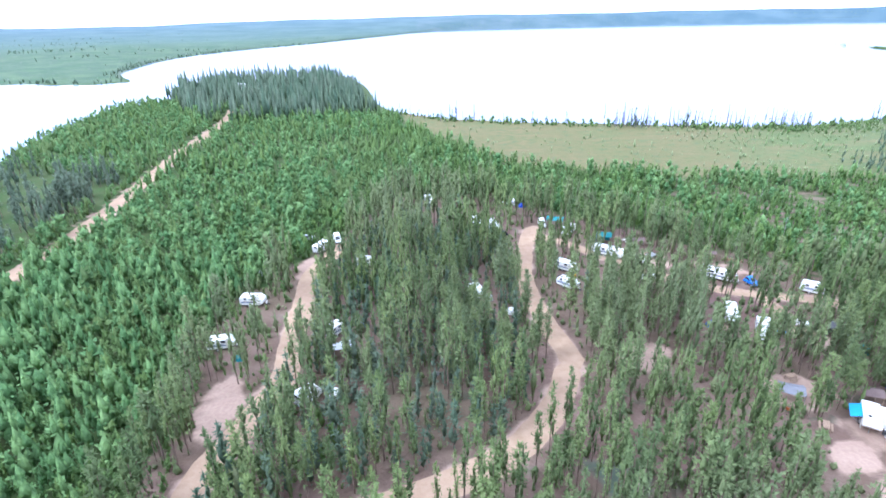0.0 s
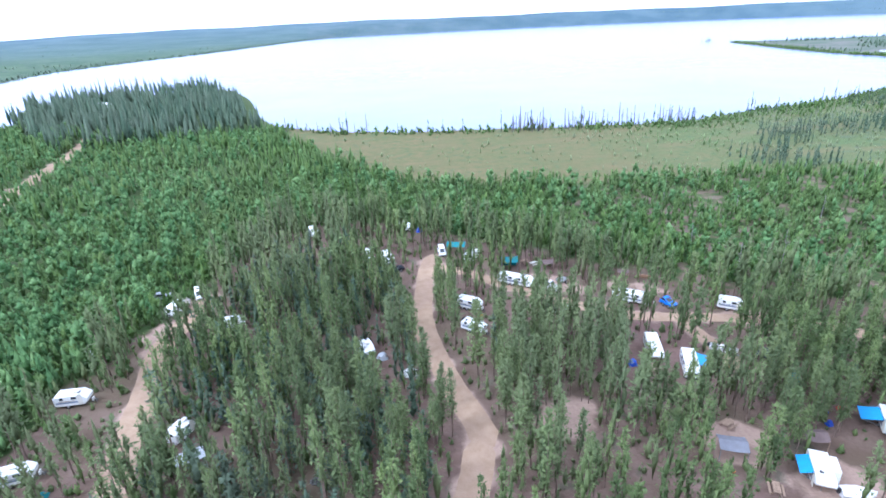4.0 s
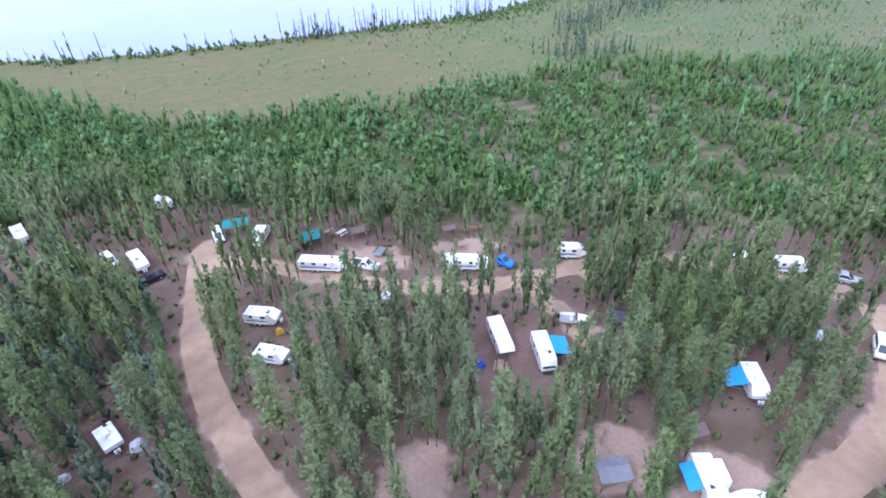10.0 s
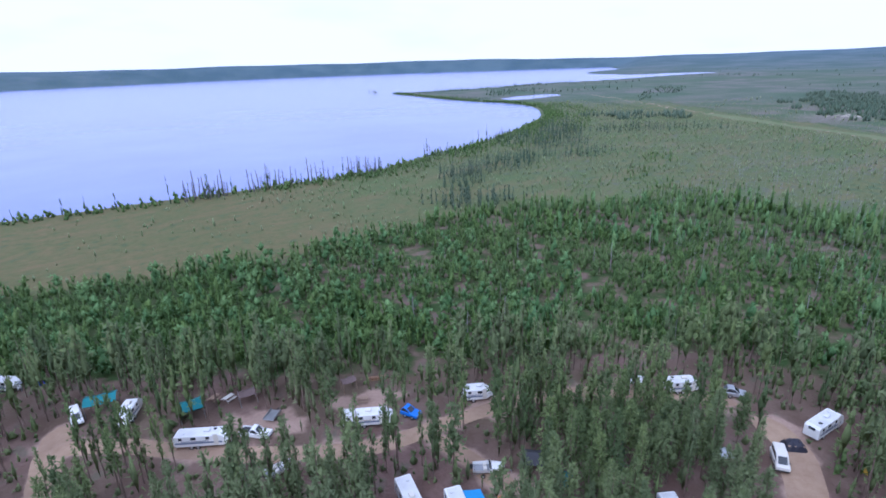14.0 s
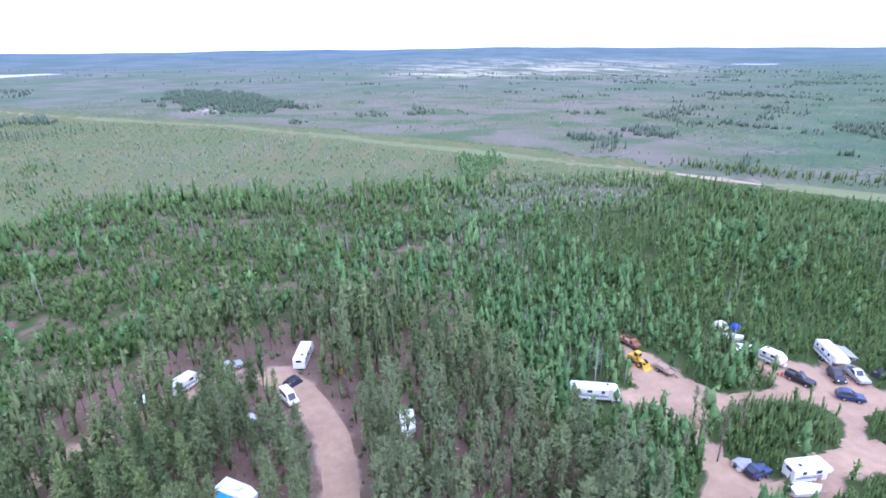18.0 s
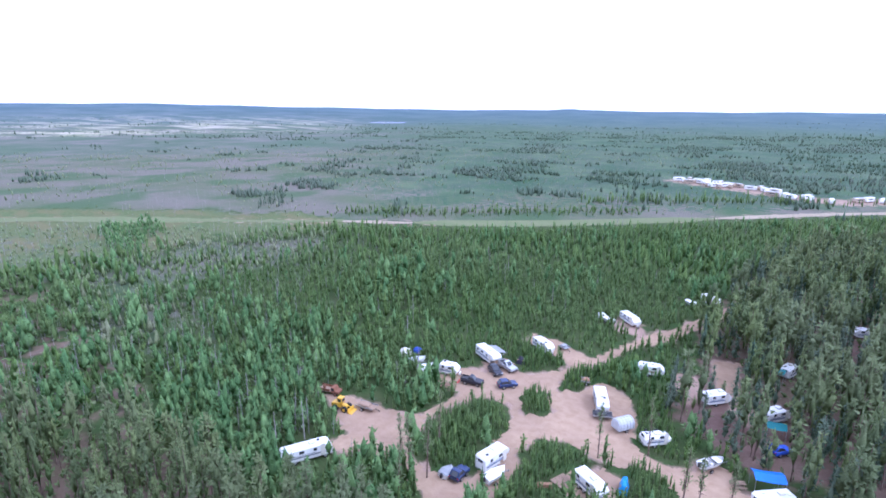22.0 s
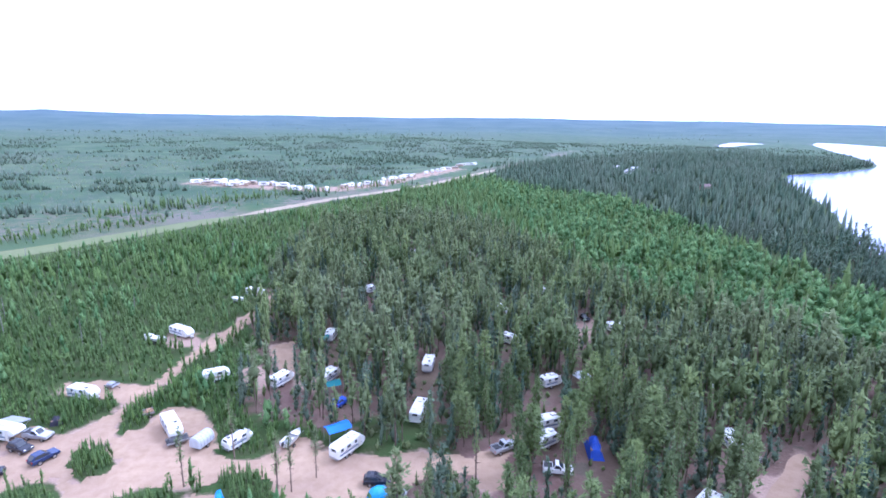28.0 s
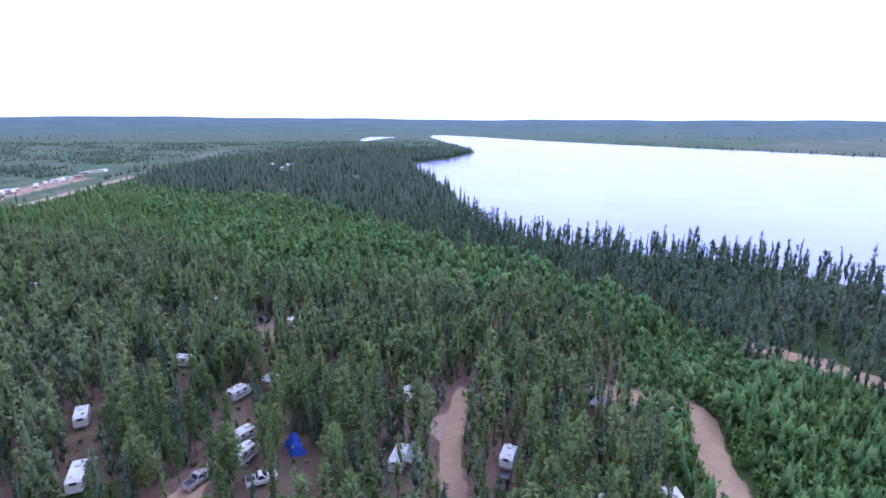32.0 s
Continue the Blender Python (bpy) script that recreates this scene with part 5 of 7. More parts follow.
tent(59.2, -118.6, 0, 1.1, 1.3, "white", "small white tent near young pines")
trailer(42.6, -148.0, 150, 8.4, "white motorhome at the wood's edge", "motor", seed=32)
boat(46.0, -143.0, 150, 4.0, "white boat beside a motorhome", "white")
trailer(37.2, -97.2, -155, 6.6, "white travel trailer with brown trim", seed=33, stripe="tan")
boat(18.7, -75.6, -116, 4.2, "white open boat on a trailer")
trailer(9.8, -72.6, -129, 7.8, "white travel trailer by the sandy track", seed=34, H=3.1)
shelter(11.6, -75.9, -150, 3.9, 2.6, "blue", "bright blue tarpaulin shelter behind a trailer", h=2.4, rise=0.45)
picnic_table(14.6, -74.0, 40)
car(5.0, -65.0, 178, "dark blue-black sport utility vehicle on the sandy track", "suv", "carblack", 4.6)
tent(4.8, -62.2, -141, 1.35, 1.6, "sky", "light blue and white tent beside the track", "white")
utility_trailer(1.8, -61.8, -110, 2.6, "small trailer loaded with a dark quad bike", "dark", "steel")
trailer(24.4, -95.0, -123, 6.6, "white travel trailer under pines", seed=35)
trailer(17.6, -116.2, -101, 5.8, "small white trailer with teal cover", seed=36)
shelter(18.8, -112.6, 0, 2.6, 2.4, "teal", "teal canopy among pines", "gazebo", 2.1, 0.6)
trailer(15.4, -96.2, -120, 6.2, "white trailer with pinkish tarpaulin", seed=37)
shelter(14.2, -91.2, -159, 2.8, 2.4, "teal", "faded teal canopy beneath pines", "gazebo", 2.0, 0.6)
car(12.4, -86.6, -122, "deep blue car beneath pines", "suv", "deepblue", 4.0)
trailer(-1.6, -82.4, -107, 8.2, "white motorhome among tall pines", "motor", seed=38)
trailer(-4.2, -100.4, -102, 7.2, "white travel trailer deep in the pines", seed=39)
car(-14.4, -71.6, -154, "silver pickup with a black load bed", "pickup", "silver", 5.5)
car(-21.2, -65.8, 166, "white pickup with four doors", "pickup", "white", 5.3)
trailer(-23.2, -77.4, -165, 5.6, "white trailer beside other trailers", seed=40)
trailer(-21.4, -72.6, -150, 5.8, "white trailer with a dark window band", seed=41)
bundle(-28.4, -70.6, 80, 4.8, 2.4, 2.3, "deepblue", "tarp_bundle", "large deep blue tarpaulin over a camper", "camp gear")
shelter(-33.8, -90.4, 118, 4.2, 3.2, "awning", "pale grey sloping roof on posts", h=2.4, rise=0.4)
trailer(-27.4, -91.6, -159, 5.6, "white trailer half hidden in pines", seed=42)
trailer(-50.6, -70.4, 85, 6.0, "white travel trailer beside a sandy clearing", seed=43)
utility_trailer(-51.8, -66.6, 40, 2.4, "small white cargo trailer", "white")
trailer(-38.6, -56.8, -143, 7.2, "white motorhome with a dark roof hatch", "motor", seed=44, awning="grey", awning_side=-1)
bundle(-59.3, -90.2, 90, 1.8, 1.5, 1.4, "white", "tarp_bundle", "white cargo box under pines", "camp gear")
trailer(-25.0, -131.0, 108, 6.0, "white trailer far back in the pines", seed=45)
trailer(-41.4, -146.0, 117, 6.2, "white trailer at the back of the campground", seed=46)
car(-46.0, -125.4, 110, "black and white quad at the lane's end", "suv", "carblack", 3.2)
trailer(-23.4, -112.0, 130, 5.6, "white trailer shaded by pines", seed=47)
trailer(-51.2, -118.4, -166, 6.0, "white trailer behind dense pines", seed=48)
car(-46.6, -43.4, -150, "dark pickup on brown needle litter", "pickup", "carblack", 5.3)
trailer(-51.2, -46.6, -150, 5.8, "white trailer with a bright blue end", seed=49, stripe="sky")
shelter(-64.4, -50.8, 174, 3.4, 2.8, "charcoal", "dark tarpaulin shelter in the pines", h=2.2, rise=0.5)
shelter(-73.2, -45.9, 10, 3.6, 2.8, "greycanvas", "grey tarpaulin shelter in the pines", h=2.2, rise=0.5)
trailer(-52.4, -32.0, 135, 5.4, "white trailer beside brown litter", seed=50)
trailer(-60.6, -26.0, 51, 4.8, "small white trailer under pines", seed=51)
trailer(-21.0, -192.6, -171, 6.6, "white trailer far back in the pines", seed=52)
trailer(-23.2, -171.4, 116, 7.0, "white trailer far back in the pines", seed=53)
trailer(-3.0, -193.4, -136, 6.0, "white trailer far back in the pines", seed=54)
trailer(10.0, -150.0, 30, 6.0, "white trailer far back in the pines", seed=55)
trailer(6.0, -215.0, -150, 6.0, "white trailer at the wood's far edge", seed=56)


# ---- trailers and cabins far off
def far_trailer(x, y, head, L, wall, roof, z=0.0):
    root = thing("parked_trailer", x, y, head, "pale trailer in a crowded distant campground", "camping trailer", "distant trailers", 0, z)
    part("body", hull([(-L / 2, 0.5), (L / 2 - 0.4, 0.5), (L / 2, 1.5), (L / 2 - 0.5, 2.9), (-L / 2 + 0.2, 2.9), (-L / 2, 2.6)], 1.25), wall, root)
    part("roof", box(L - 1.2, 2.2, 0.1, -0.2, 0, 2.9, 0.03), roof, root)
    for s in (-1, 1):
        part("window", box(L * 0.5, 0.05, 0.6, 0, s * 1.26, 1.6, 0.01), "glass", root)
        wheel(root, -0.3, s * 1.1)
    return root


def cabin(x, y, head, L, W, wall, roof, label, z=0.0):
    root = thing("cabin", x, y, head, label, "cabin", "", 0, z)
    part("wall", box(L, W, 2.7, 0, 0, 0, 0.02), wall, root)
    bm = bmesh.new()
    e = 0.45
    v = [bm.verts.new(p) for p in ((-L / 2 - e, -W / 2 - e, 2.5), (L / 2 + e, -W / 2 - e, 2.5), (L / 2 + e, 0, 4.3), (-L / 2 - e, 0, 4.3), (-L / 2 - e, W / 2 + e, 2.5), (L / 2 + e, W / 2 + e, 2.5))]
    for q in ((0, 1, 2, 3), (3, 2, 5, 4), (0, 3, 4), (1, 5, 2), (0, 4, 5, 1)):
        bm.faces.new([v[k] for k in q])
    part("roof", bm, roof, root)
    part("door", box(0.95, 0.08, 2.0, 0.2 * L, -W / 2 - 0.01, 0, 0.02), "wood", root)
    for wx in (-0.25, 0.38):
        part("window", box(1.2, 0.08, 0.9, wx * L, -W / 2 - 0.01, 1.1, 0.02), "glass", root)
        part("window", box(1.2, 0.08, 0.9, wx * L, W / 2 + 0.01, 1.1, 0.02), "glass", root)
    return root


rnd_far = random.Random(77)
for a, b, count in (((156, -418), (112, -400), 13), ((150, -428), (84, -398), 11), ((84, -388), (52, -378), 6), ((42, -392), (16, -424), 6), ((14, -432), (-12, -480), 9), ((-20, -500), (-58, -560), 6), ((-60, -585), (-90, -620), 5)):
    for k in range(count):
        u = (k + 0.5) / count
        far_trailer(a[0] + (b[0] - a[0]) * u + rnd_far.uniform(-3, 3), a[1] + (b[1] - a[1]) * u + rnd_far.uniform(-5, 5), rnd_far.uniform(0, 180), rnd_far.uniform(5.5, 8.5), rnd_far.choice(("white", "white", "cream", "tan")), rnd_far.choice(("roof", "white", "awning")))
cabin(-277, 458, 20, 11, 7, "tan", "awning", "tan lodge on the wooded headland")
cabin(-221, 436, -10, 9, 6, "white", "roof", "white cottage among headland spruces")
for x, y, h, wall, roof in ((-237, -572, 30, "white", "roof"), (-251, -556, 10, "white", "awning"), (-262, -536, 60, "cream", "greycanvas"), (-238, -399, 20, "tan", "brownroof"), (-228, -520, 80, "white", "grey")):
    cabin(x, y, h, 10, 7, wall, roof, "pale cottage in the lakeside spruce wood")
for x, y, r in ((-277, 458, 9), (-221, 436, 8), (-237, -572, 9), (-251, -556, 9), (-262, -536, 9), (-238, -399, 9), (-228, -520, 9)):
    SITES.append((x, y, r))

# ---------------------------------------------------------------- trees
def spray(rnd, base, direction, length, width, droop):
    """One tapering spray of needles: a slanted triangle."""
    d = np.array([direction[0], direction[1], direction[2]])
    side = np.cross(d, (0.3 * rnd.randn(), 0.3 * rnd.randn(), 1.0))
    side /= np.linalg.norm(side) + 1e-9
    tip = base + d * length + np.array((0, 0, -droop * length))
    return [base + side * width, tip, base - side * width]


def lobed(seed, height, radius, bare, lobes, tufts, low=0.6, dome=2.2, spread=0.5, length=0.42, fan=0.3, trunk=0.009, trunk_sides=3, twigs=0, solid=0.8, tall=1.6):
    """Trunk and a rounded, uneven crown: lobes set round the stem, each bristling with small tufts."""
    rnd = np.random.RandomState(seed)
    tv, tf = [], []
    r0 = height * trunk
    lean = rnd.randn(2) * height * 0.018
    for zz, rr, k in ((0, r0 * 1.25, 0), (0.5 * height, r0 * 0.8, 0.4), (0.95 * height, r0 * 0.15, 1)):
        for s in range(trunk_sides):
            a = 2 * math.pi * s / trunk_sides
            tv.append((rr * math.cos(a) + lean[0] * k, rr * math.sin(a) + lean[1] * k, zz))
    for ring in range(2):
        for s in range(trunk_sides):
            a, b = ring * trunk_sides + s, ring * trunk_sides + (s + 1) % trunk_sides
            tf += [(a, b, b + trunk_sides), (a, b + trunk_sides, a + trunk_sides)]
    for i in range(twigs):   # dead lower branches
        z = height * (0.14 + (bare + 0.1) * rnd.rand())
        a, L, n = rnd.rand() * 6.283, radius * (0.35 + 0.5 * rnd.rand()), len(tv)
        tv += [(0, 0, z + 0.05), (0, 0, z - 0.05), (L * math.cos(a), L * math.sin(a), z + L * (0.35 - 0.6 * rnd.rand()))]
        tf.append((n, n + 1, n + 2))
    cv, cf = [], []
    ch = height * (1 - bare)
    for i in range(lobes):
        u = (i + 0.5 + 0.5 * (rnd.rand() - 0.5)) / lobes
        R = radius * (low + (1 - low) * min(1.0, 2.4 * u)) * (1 - u ** dome) ** 0.55
        a = i * 2.4 + rnd.rand()
        off = R * spread * (0.4 + 0.8 * rnd.rand())
        c = np.array((off * math.cos(a) + lean[0] * u, off * math.sin(a) + lean[1] * u, height * bare + ch * u * 0.95))
        full = (R - 0.45 * off) * (0.8 + 0.35 * rnd.rand())
        rh = full * solid
        rv = ch / lobes * (0.52 + 0.3 * rnd.rand()) * (1 + (tall - 1) * (1 - u))
        n = len(cv)
        for s in range(4):
            w = a + 1.571 * s + 0.5 * (rnd.rand() - 0.5)
            k = rh * (0.75 + 0.5 * rnd.rand())
            cv.append(c + np.array((k * math.cos(w), k * math.sin(w), 0.35 * rv * (rnd.rand() - 0.5))))
        cv += [c + np.array((0.2 * rh * rnd.randn(), 0.2 * rh * rnd.randn(), rv * 1.05)), c - np.array((0, 0, rv * 0.8))]
        for s in range(4):
            cf += [(n + s, n + (s + 1) % 4, n + 4), (n + (s + 1) % 4, n + s, n + 5)]
        for j in range(tufts):
            w, e = a + j * 2.4 + rnd.rand(), -0.8 + 2.0 * rnd.rand()
            d = np.array((math.cos(w) * math.cos(e), math.sin(w) * math.cos(e), math.sin(e)))
            base = c + d * np.array((full, full, rv)) * (0.3 + 0.6 * rnd.rand() ** 0.7)
            d = d + np.array((0, 0, 0.35)) + 0.45 * rnd.randn(3)
            d /= np.linalg.norm(d)
            L = radius * length * (0.6 + 0.7 * rnd.rand())
            n2 = len(cv)
            cv += spray(rnd, base, d, L, L * fan * (0.7 + 0.6 * rnd.rand()), 0.05)
            cf.append((n2, n2 + 1, n2 + 2))
    return np.array(tv), tf, np.array(cv), cf


def dead_tree(seed, height):
    """A bare grey snag with a few stub limbs."""
    rnd = np.random.RandomState(seed)
    tv, tf = [], []
    r0 = 0.016 * height + 0.05

    def rod(a, b, ra, rb):
        n = len(tv)
        ax = np.array(b) - a
        s = np.cross(ax, (0.3, 0.2, 1.0) if abs(ax[2]) < 0.9 * np.linalg.norm(ax) else (1, 0, 0))
        s /= np.linalg.norm(s)
        t = np.cross(ax, s)
        t /= np.linalg.norm(t)
        for p, r in ((a, ra), (b, rb)):
            for k in range(3):
                w = 2.094 * k
                tv.append(np.array(p) + s * r * math.cos(w) + t * r * math.sin(w))
        for k in range(3):
            tf.append((n + k, n + (k + 1) % 3, n + 3 + (k + 1) % 3, n + 3 + k))

    lean = rnd.randn(2) * 0.03 * height
    rod(np.zeros(3), np.array((*lean, height)), r0, r0 * 0.35)
    for i in range(7):
        u = 0.35 + 0.6 * rnd.rand()
        a = rnd.rand() * 6.28
        L = height * 0.13 * (1.15 - u) * 1.8
        base = np.array((lean[0] * u, lean[1] * u, height * u))
        rod(base, base + np.array((math.cos(a) * L, math.sin(a) * L, L * (0.2 - 0.5 * rnd.rand()))), r0 * 0.4, r0 * 0.12)
    return np.array(tv), tf


def mesh_from(name, verts, tris, mat, tint=None):
    me = bpy.data.meshes.new(name)
    verts = np.asarray(verts, np.float32)
    tris = np.asarray(tris, np.int32)
    me.vertices.add(len(verts))
    me.vertices.foreach_set("co", verts.ravel())
    me.loops.add(tris.size)
    me.loops.foreach_set("vertex_index", tris.ravel())
    me.polygons.add(len(tris))
    me.polygons.foreach_set("loop_start", np.arange(len(tris), dtype=np.int32) * tris.shape[1])
    if tint is not None:
        a = me.attributes.new("tint", "FLOAT", "POINT")
        a.data.foreach_set("value", np.asarray(tint, np.float32))
    me.materials.append(mat)
    me.update(calc_edges=True)
    return me


def wood(name, protos, pos, scale, mat, label, category, part="crown", rnd_seed=1, flat=1.0):
    """One mesh of many crowns (or trunks): protos are (verts, faces) of equal face width."""
    rnd = np.random.RandomState(rnd_seed)
    which = rnd.randint(0, len(protos), len(pos))
    ang = rnd.rand(len(pos)) * 2 * math.pi
    tone = rnd.rand(len(pos))
    vs, fs, ts, base = [], [], [], 0
    for k, (pv, pf) in enumerate(protos):
        pick = np.nonzero(which == k)[0]
        if not len(pick):
            continue
        pf = np.asarray(pf)
        c, s = np.cos(ang[pick]), np.sin(ang[pick])
        sc = scale[pick]
        fat = sc * (0.78 + 0.5 * rnd.rand(len(pick)) ** 1.4) * flat
        v = np.empty((len(pick), len(pv), 3))
        v[:, :, 0] = (c[:, None] * pv[:, 0] - s[:, None] * pv[:, 1]) * fat[:, None] + pos[pick, 0, None]
        v[:, :, 1] = (s[:, None] * pv[:, 0] + c[:, None] * pv[:, 1]) * fat[:, None] + pos[pick, 1, None]
        v[:, :, 2] = pv[:, 2] * sc[:, None] + pos[pick, 2, None]
        f = pf[None] + (base + np.arange(len(pick)) * len(pv))[:, None, None]
        vs.append(v.reshape(-1, 3))
        fs.append(f.reshape(-1, pf.shape[1]))
        ts.append(np.repeat(tone[pick], len(pv)))
        base += v.shape[0] * v.shape[1]
    me = mesh_from(name, np.vstack(vs), np.vstack(fs), mat, np.concatenate(ts))
    return me


def stuff(name, crowns, trunks, pos, scale, mat, trunk_mat, label, category, seed=1):
    """Many trees as one thing: crowns and, where they show, trunks."""
    root = tagged(new(name), label, category, "", "stuff")
    me = wood("crowns", crowns, pos, scale, mat, "", "", rnd_seed=seed)
    ob = new("crowns", me)
    ob.parent = root
    tagged(ob, kind="stuff")
    if trunks:
        me = wood("trunks", trunks, pos, scale, trunk_mat, "", "", rnd_seed=seed)
        ob = new("trunks", me)
        ob.parent = root
        tagged(ob, kind="stuff")
    return root


def scatter(seed, poly, spacing, jitter=0.48):
    """Jittered points in a polygon."""
    rnd = np.random.RandomState(seed)
    p = np.array(poly, float)
    lo, hi = p.min(0), p.max(0)
    xs, ys = np.arange(lo[0], hi[0], spacing), np.arange(lo[1], hi[1], spacing)
    g = np.stack(np.meshgrid(xs, ys), -1).reshape(-1, 2)
    g = g + (rnd.rand(len(g), 2) - 0.5) * 2 * jitter * spacing
    return g[inside(p, g)]


def patchy(q, scale, seed):
    """Smooth noise from 0 to 1 over the plan."""
    r = np.random.RandomState(seed)
    out = np.zeros(len(q))
    for k in range(7):
        a, ph, f = r.rand() * 6.28, r.rand() * 6.28, (0.6 + r.rand() * 1.3) / scale
        out += np.sin((q[:, 0] * math.cos(a) + q[:, 1] * math.sin(a)) * f * 6.28 + ph)
    return np.clip(0.5 + out / 7.5, 0, 1)


def clump(seed, cx, cy, rx, ry, turn, spacing):
    a = np.arange(24) * 2 * math.pi / 24
    w = 1 + 0.25 * np.sin(3 * a + seed) + 0.15 * np.sin(5 * a + 2 * seed)
    t = radians(turn)
    x, y = rx * w * np.cos(a), ry * w * np.sin(a)
    return scatter(seed, np.column_stack([cx + x * math.cos(t) - y * math.sin(t), cy + x * math.sin(t) + y * math.cos(t)]), spacing)


def with_z(q):
    return np.column_stack([q, np.maximum(heights(q)[0], -0.1)])


KEEP_CLEAR = []   # centre x, y, radius of the spots where vehicles and shelters stand
for sx, sy, sr in SITES:
    KEEP_CLEAR.append((sx, sy, sr))
    if sr > 2.2:   # the open parking bay in front of each pitch, on the side of the camp's middle
        far_off = max(math.hypot(sx, sy + 5), 1.0)
        for step, rad in (((3.2, 1.0), (6.4, 0.85), (9.6, 0.72), (12.4, 0.5)) if sy > 0 else ((3.0, 0.85), (6.0, 0.65), (9.0, 0.45)) if far_off < 90 else ((3.0, 0.95), (6.5, 0.8), (10.0, 0.7), (13.5, 0.5))):
            KEEP_CLEAR.append((sx - step * sx / far_off, sy - step * (sy + 5) / far_off, rad * min(sr, 3.2)))


for sx, sy, sr in ((-43, -116, 2.6), (-41, -110, 2.6), (-38.5, -104, 2.4), (-36, -98, 2.2), (-34, -93, 1.8), (-28, -67, 3.4), (-26.8, -64, 3.4), (-25.4, -61, 3.2), (-24, -58, 3.0), (-22.8, -55, 2.6), (-19, -64, 2.4), (-17.5, -61, 2.0), (-13, -67.5, 2.6), (-12, -64, 2.6), (-11, -60.5, 2.6), (-8, -62, 2.6), (-9.5, -57, 2.2), (29.5, 2.0, 3.2), (32.2, 3.6, 3.2), (33.5, 6.5, 2.8), (26.5, -1.0, 2.6), (30.5, 6.0, 2.6), (-60.0, 24.0, 2.0)):   # the lane to the back clearing, and open sand before two pitches
    KEEP_CLEAR.append((sx, sy, sr))


for sx, sy in ((-277, 458), (-221, 436), (-237, -572), (-251, -556), (-262, -536), (-238, -399), (-228, -520)):   # gaps in the wood before the cottages
    far_off = math.hypot(sx, sy)
    for step in range(6, 44, 5):
        KEEP_CLEAR.append((sx * (1 - step / far_off), sy * (1 - step / far_off), 4.2))


def clear_of_camp(q, track=0.9, pad=0.15, spots=KEEP_CLEAR):
    ok = (track_field(q) < -track) & (pad_field(q) < pad)
    for cx, cy, r in spots:
        ok &= (q[:, 0] - cx) ** 2 + (q[:, 1] - cy) ** 2 > r * r
    return ok


def off_water(q, gap=1.5):
    return heights(q)[1] > gap


PINE = [lobed(k, 9.6 + 1.4 * (k % 3), 1.15 + 0.18 * (k % 4), 0.22 + 0.05 * (k % 4), 4, 11, 0.65, 2.4, 0.3, 0.5, 0.38, solid=0.5, tall=2.0) for k in range(12)]
PINE_MID = [lobed(160 + k, 9.6 + 1.4 * (k % 3), 1.12 + 0.18 * (k % 4), 0.20 + 0.05 * (k % 5), 6, 34, 0.62, 2.4, 0.34, 0.34, 0.32, solid=0.36, tall=2.1) for k in range(12)]
PINE_NEAR = [lobed(40 + k, 9.4 + 1.4 * (k % 3), 1.12 + 0.18 * (k % 4), 0.20 + 0.05 * (k % 5), 8, 84, 0.6, 2.4, 0.34, 0.29, 0.28, 0.009, 5, 18, 0.26, 2.2) for k in range(12)]
SPRUCE = [lobed(20 + k, 8.6 + 2.2 * (k % 3), 1.55 + 0.3 * (k % 2), 0.05, 5, 17, 0.95, 1.25, 0.22, 0.36, 0.34, 0.010, 3, 0, 0.5, 1.5) for k in range(8)]
SPRUCE_FAR = [lobed(25 + k, 7.6 + 1.6 * (k % 3), 1.55 + 0.3 * (k % 2), 0.0, 1, 9, 0.9, 2.2, 0.25, 0.5, 0.36, solid=0.7, tall=1.0) for k in range(8)]
SPIRE = [lobed(26 + k, 9.5 + 1.2 * (k % 3), 0.95, 0.06, 4, 10, 0.95, 1.2, 0.2, 0.5, 0.34, 0.010, 3, 0, 0.5, 1.4) for k in range(4)]
YOUNG = [lobed(30 + k, 3.6 + 0.7 * (k % 3), 0.92 + 0.12 * (k % 3), 0.0, 2, 10, 0.9, 2.2, 0.25, 0.5, 0.4, solid=0.5, tall=1.6) for k in range(10)]
YOUNG_FAR = [lobed(60 + k, 4.0 + 0.8 * (k % 3), 1.1 + 0.12 * (k % 2), 0.0, 1, 8, 0.9, 2.2, 0.25, 0.6, 0.45, solid=0.6, tall=1.0) for k in range(8)]
ROUND = [lobed(130 + k, 3.2 + 0.6 * (k % 3), 1.2 + 0.18 * (k % 3), 0.0, 2, 13, 0.85, 2.8, 0.35, 0.45, 0.4, solid=0.5, tall=1.5) for k in range(10)]
SLIM = [lobed(150 + k, 2.6 + 0.4 * (k % 3), 0.55 + 0.1 * (k % 2), 0.0, 1, 13, 0.9, 2.2, 0.3, 0.6, 0.36, solid=0.5, tall=1.0) for k in range(8)]
ASPEN = [lobed(70 + k, 5.0 + 0.9 * (k % 3), 1.25 + 0.2 * (k % 3), 0.06, 2, 10, 0.8, 3.0, 0.4, 0.38, 0.5, solid=0.66, tall=1.5) for k in range(8)]
PUFF = [lobed(170 + k, 4.8 + 0.8 * (k % 3), 1.6 + 0.25 * (k % 3), 0.1, 3, 13, 0.8, 3.2, 0.45, 0.3, 0.5, solid=0.62, tall=1.2) for k in range(8)]
SHRUB = [lobed(80 + k, 1.0 + 0.25 * (k % 3), 0.55, 0.0, 1, 5, 0.9, 2.0, 0.2, 0.7, 0.3) for k in range(5)]
BUSH = [lobed(90 + k, 2.6, 1.2, 0.0, 2, 6, 0.8, 2.6, 0.6, 0.4, 0.4) for k in range(5)]
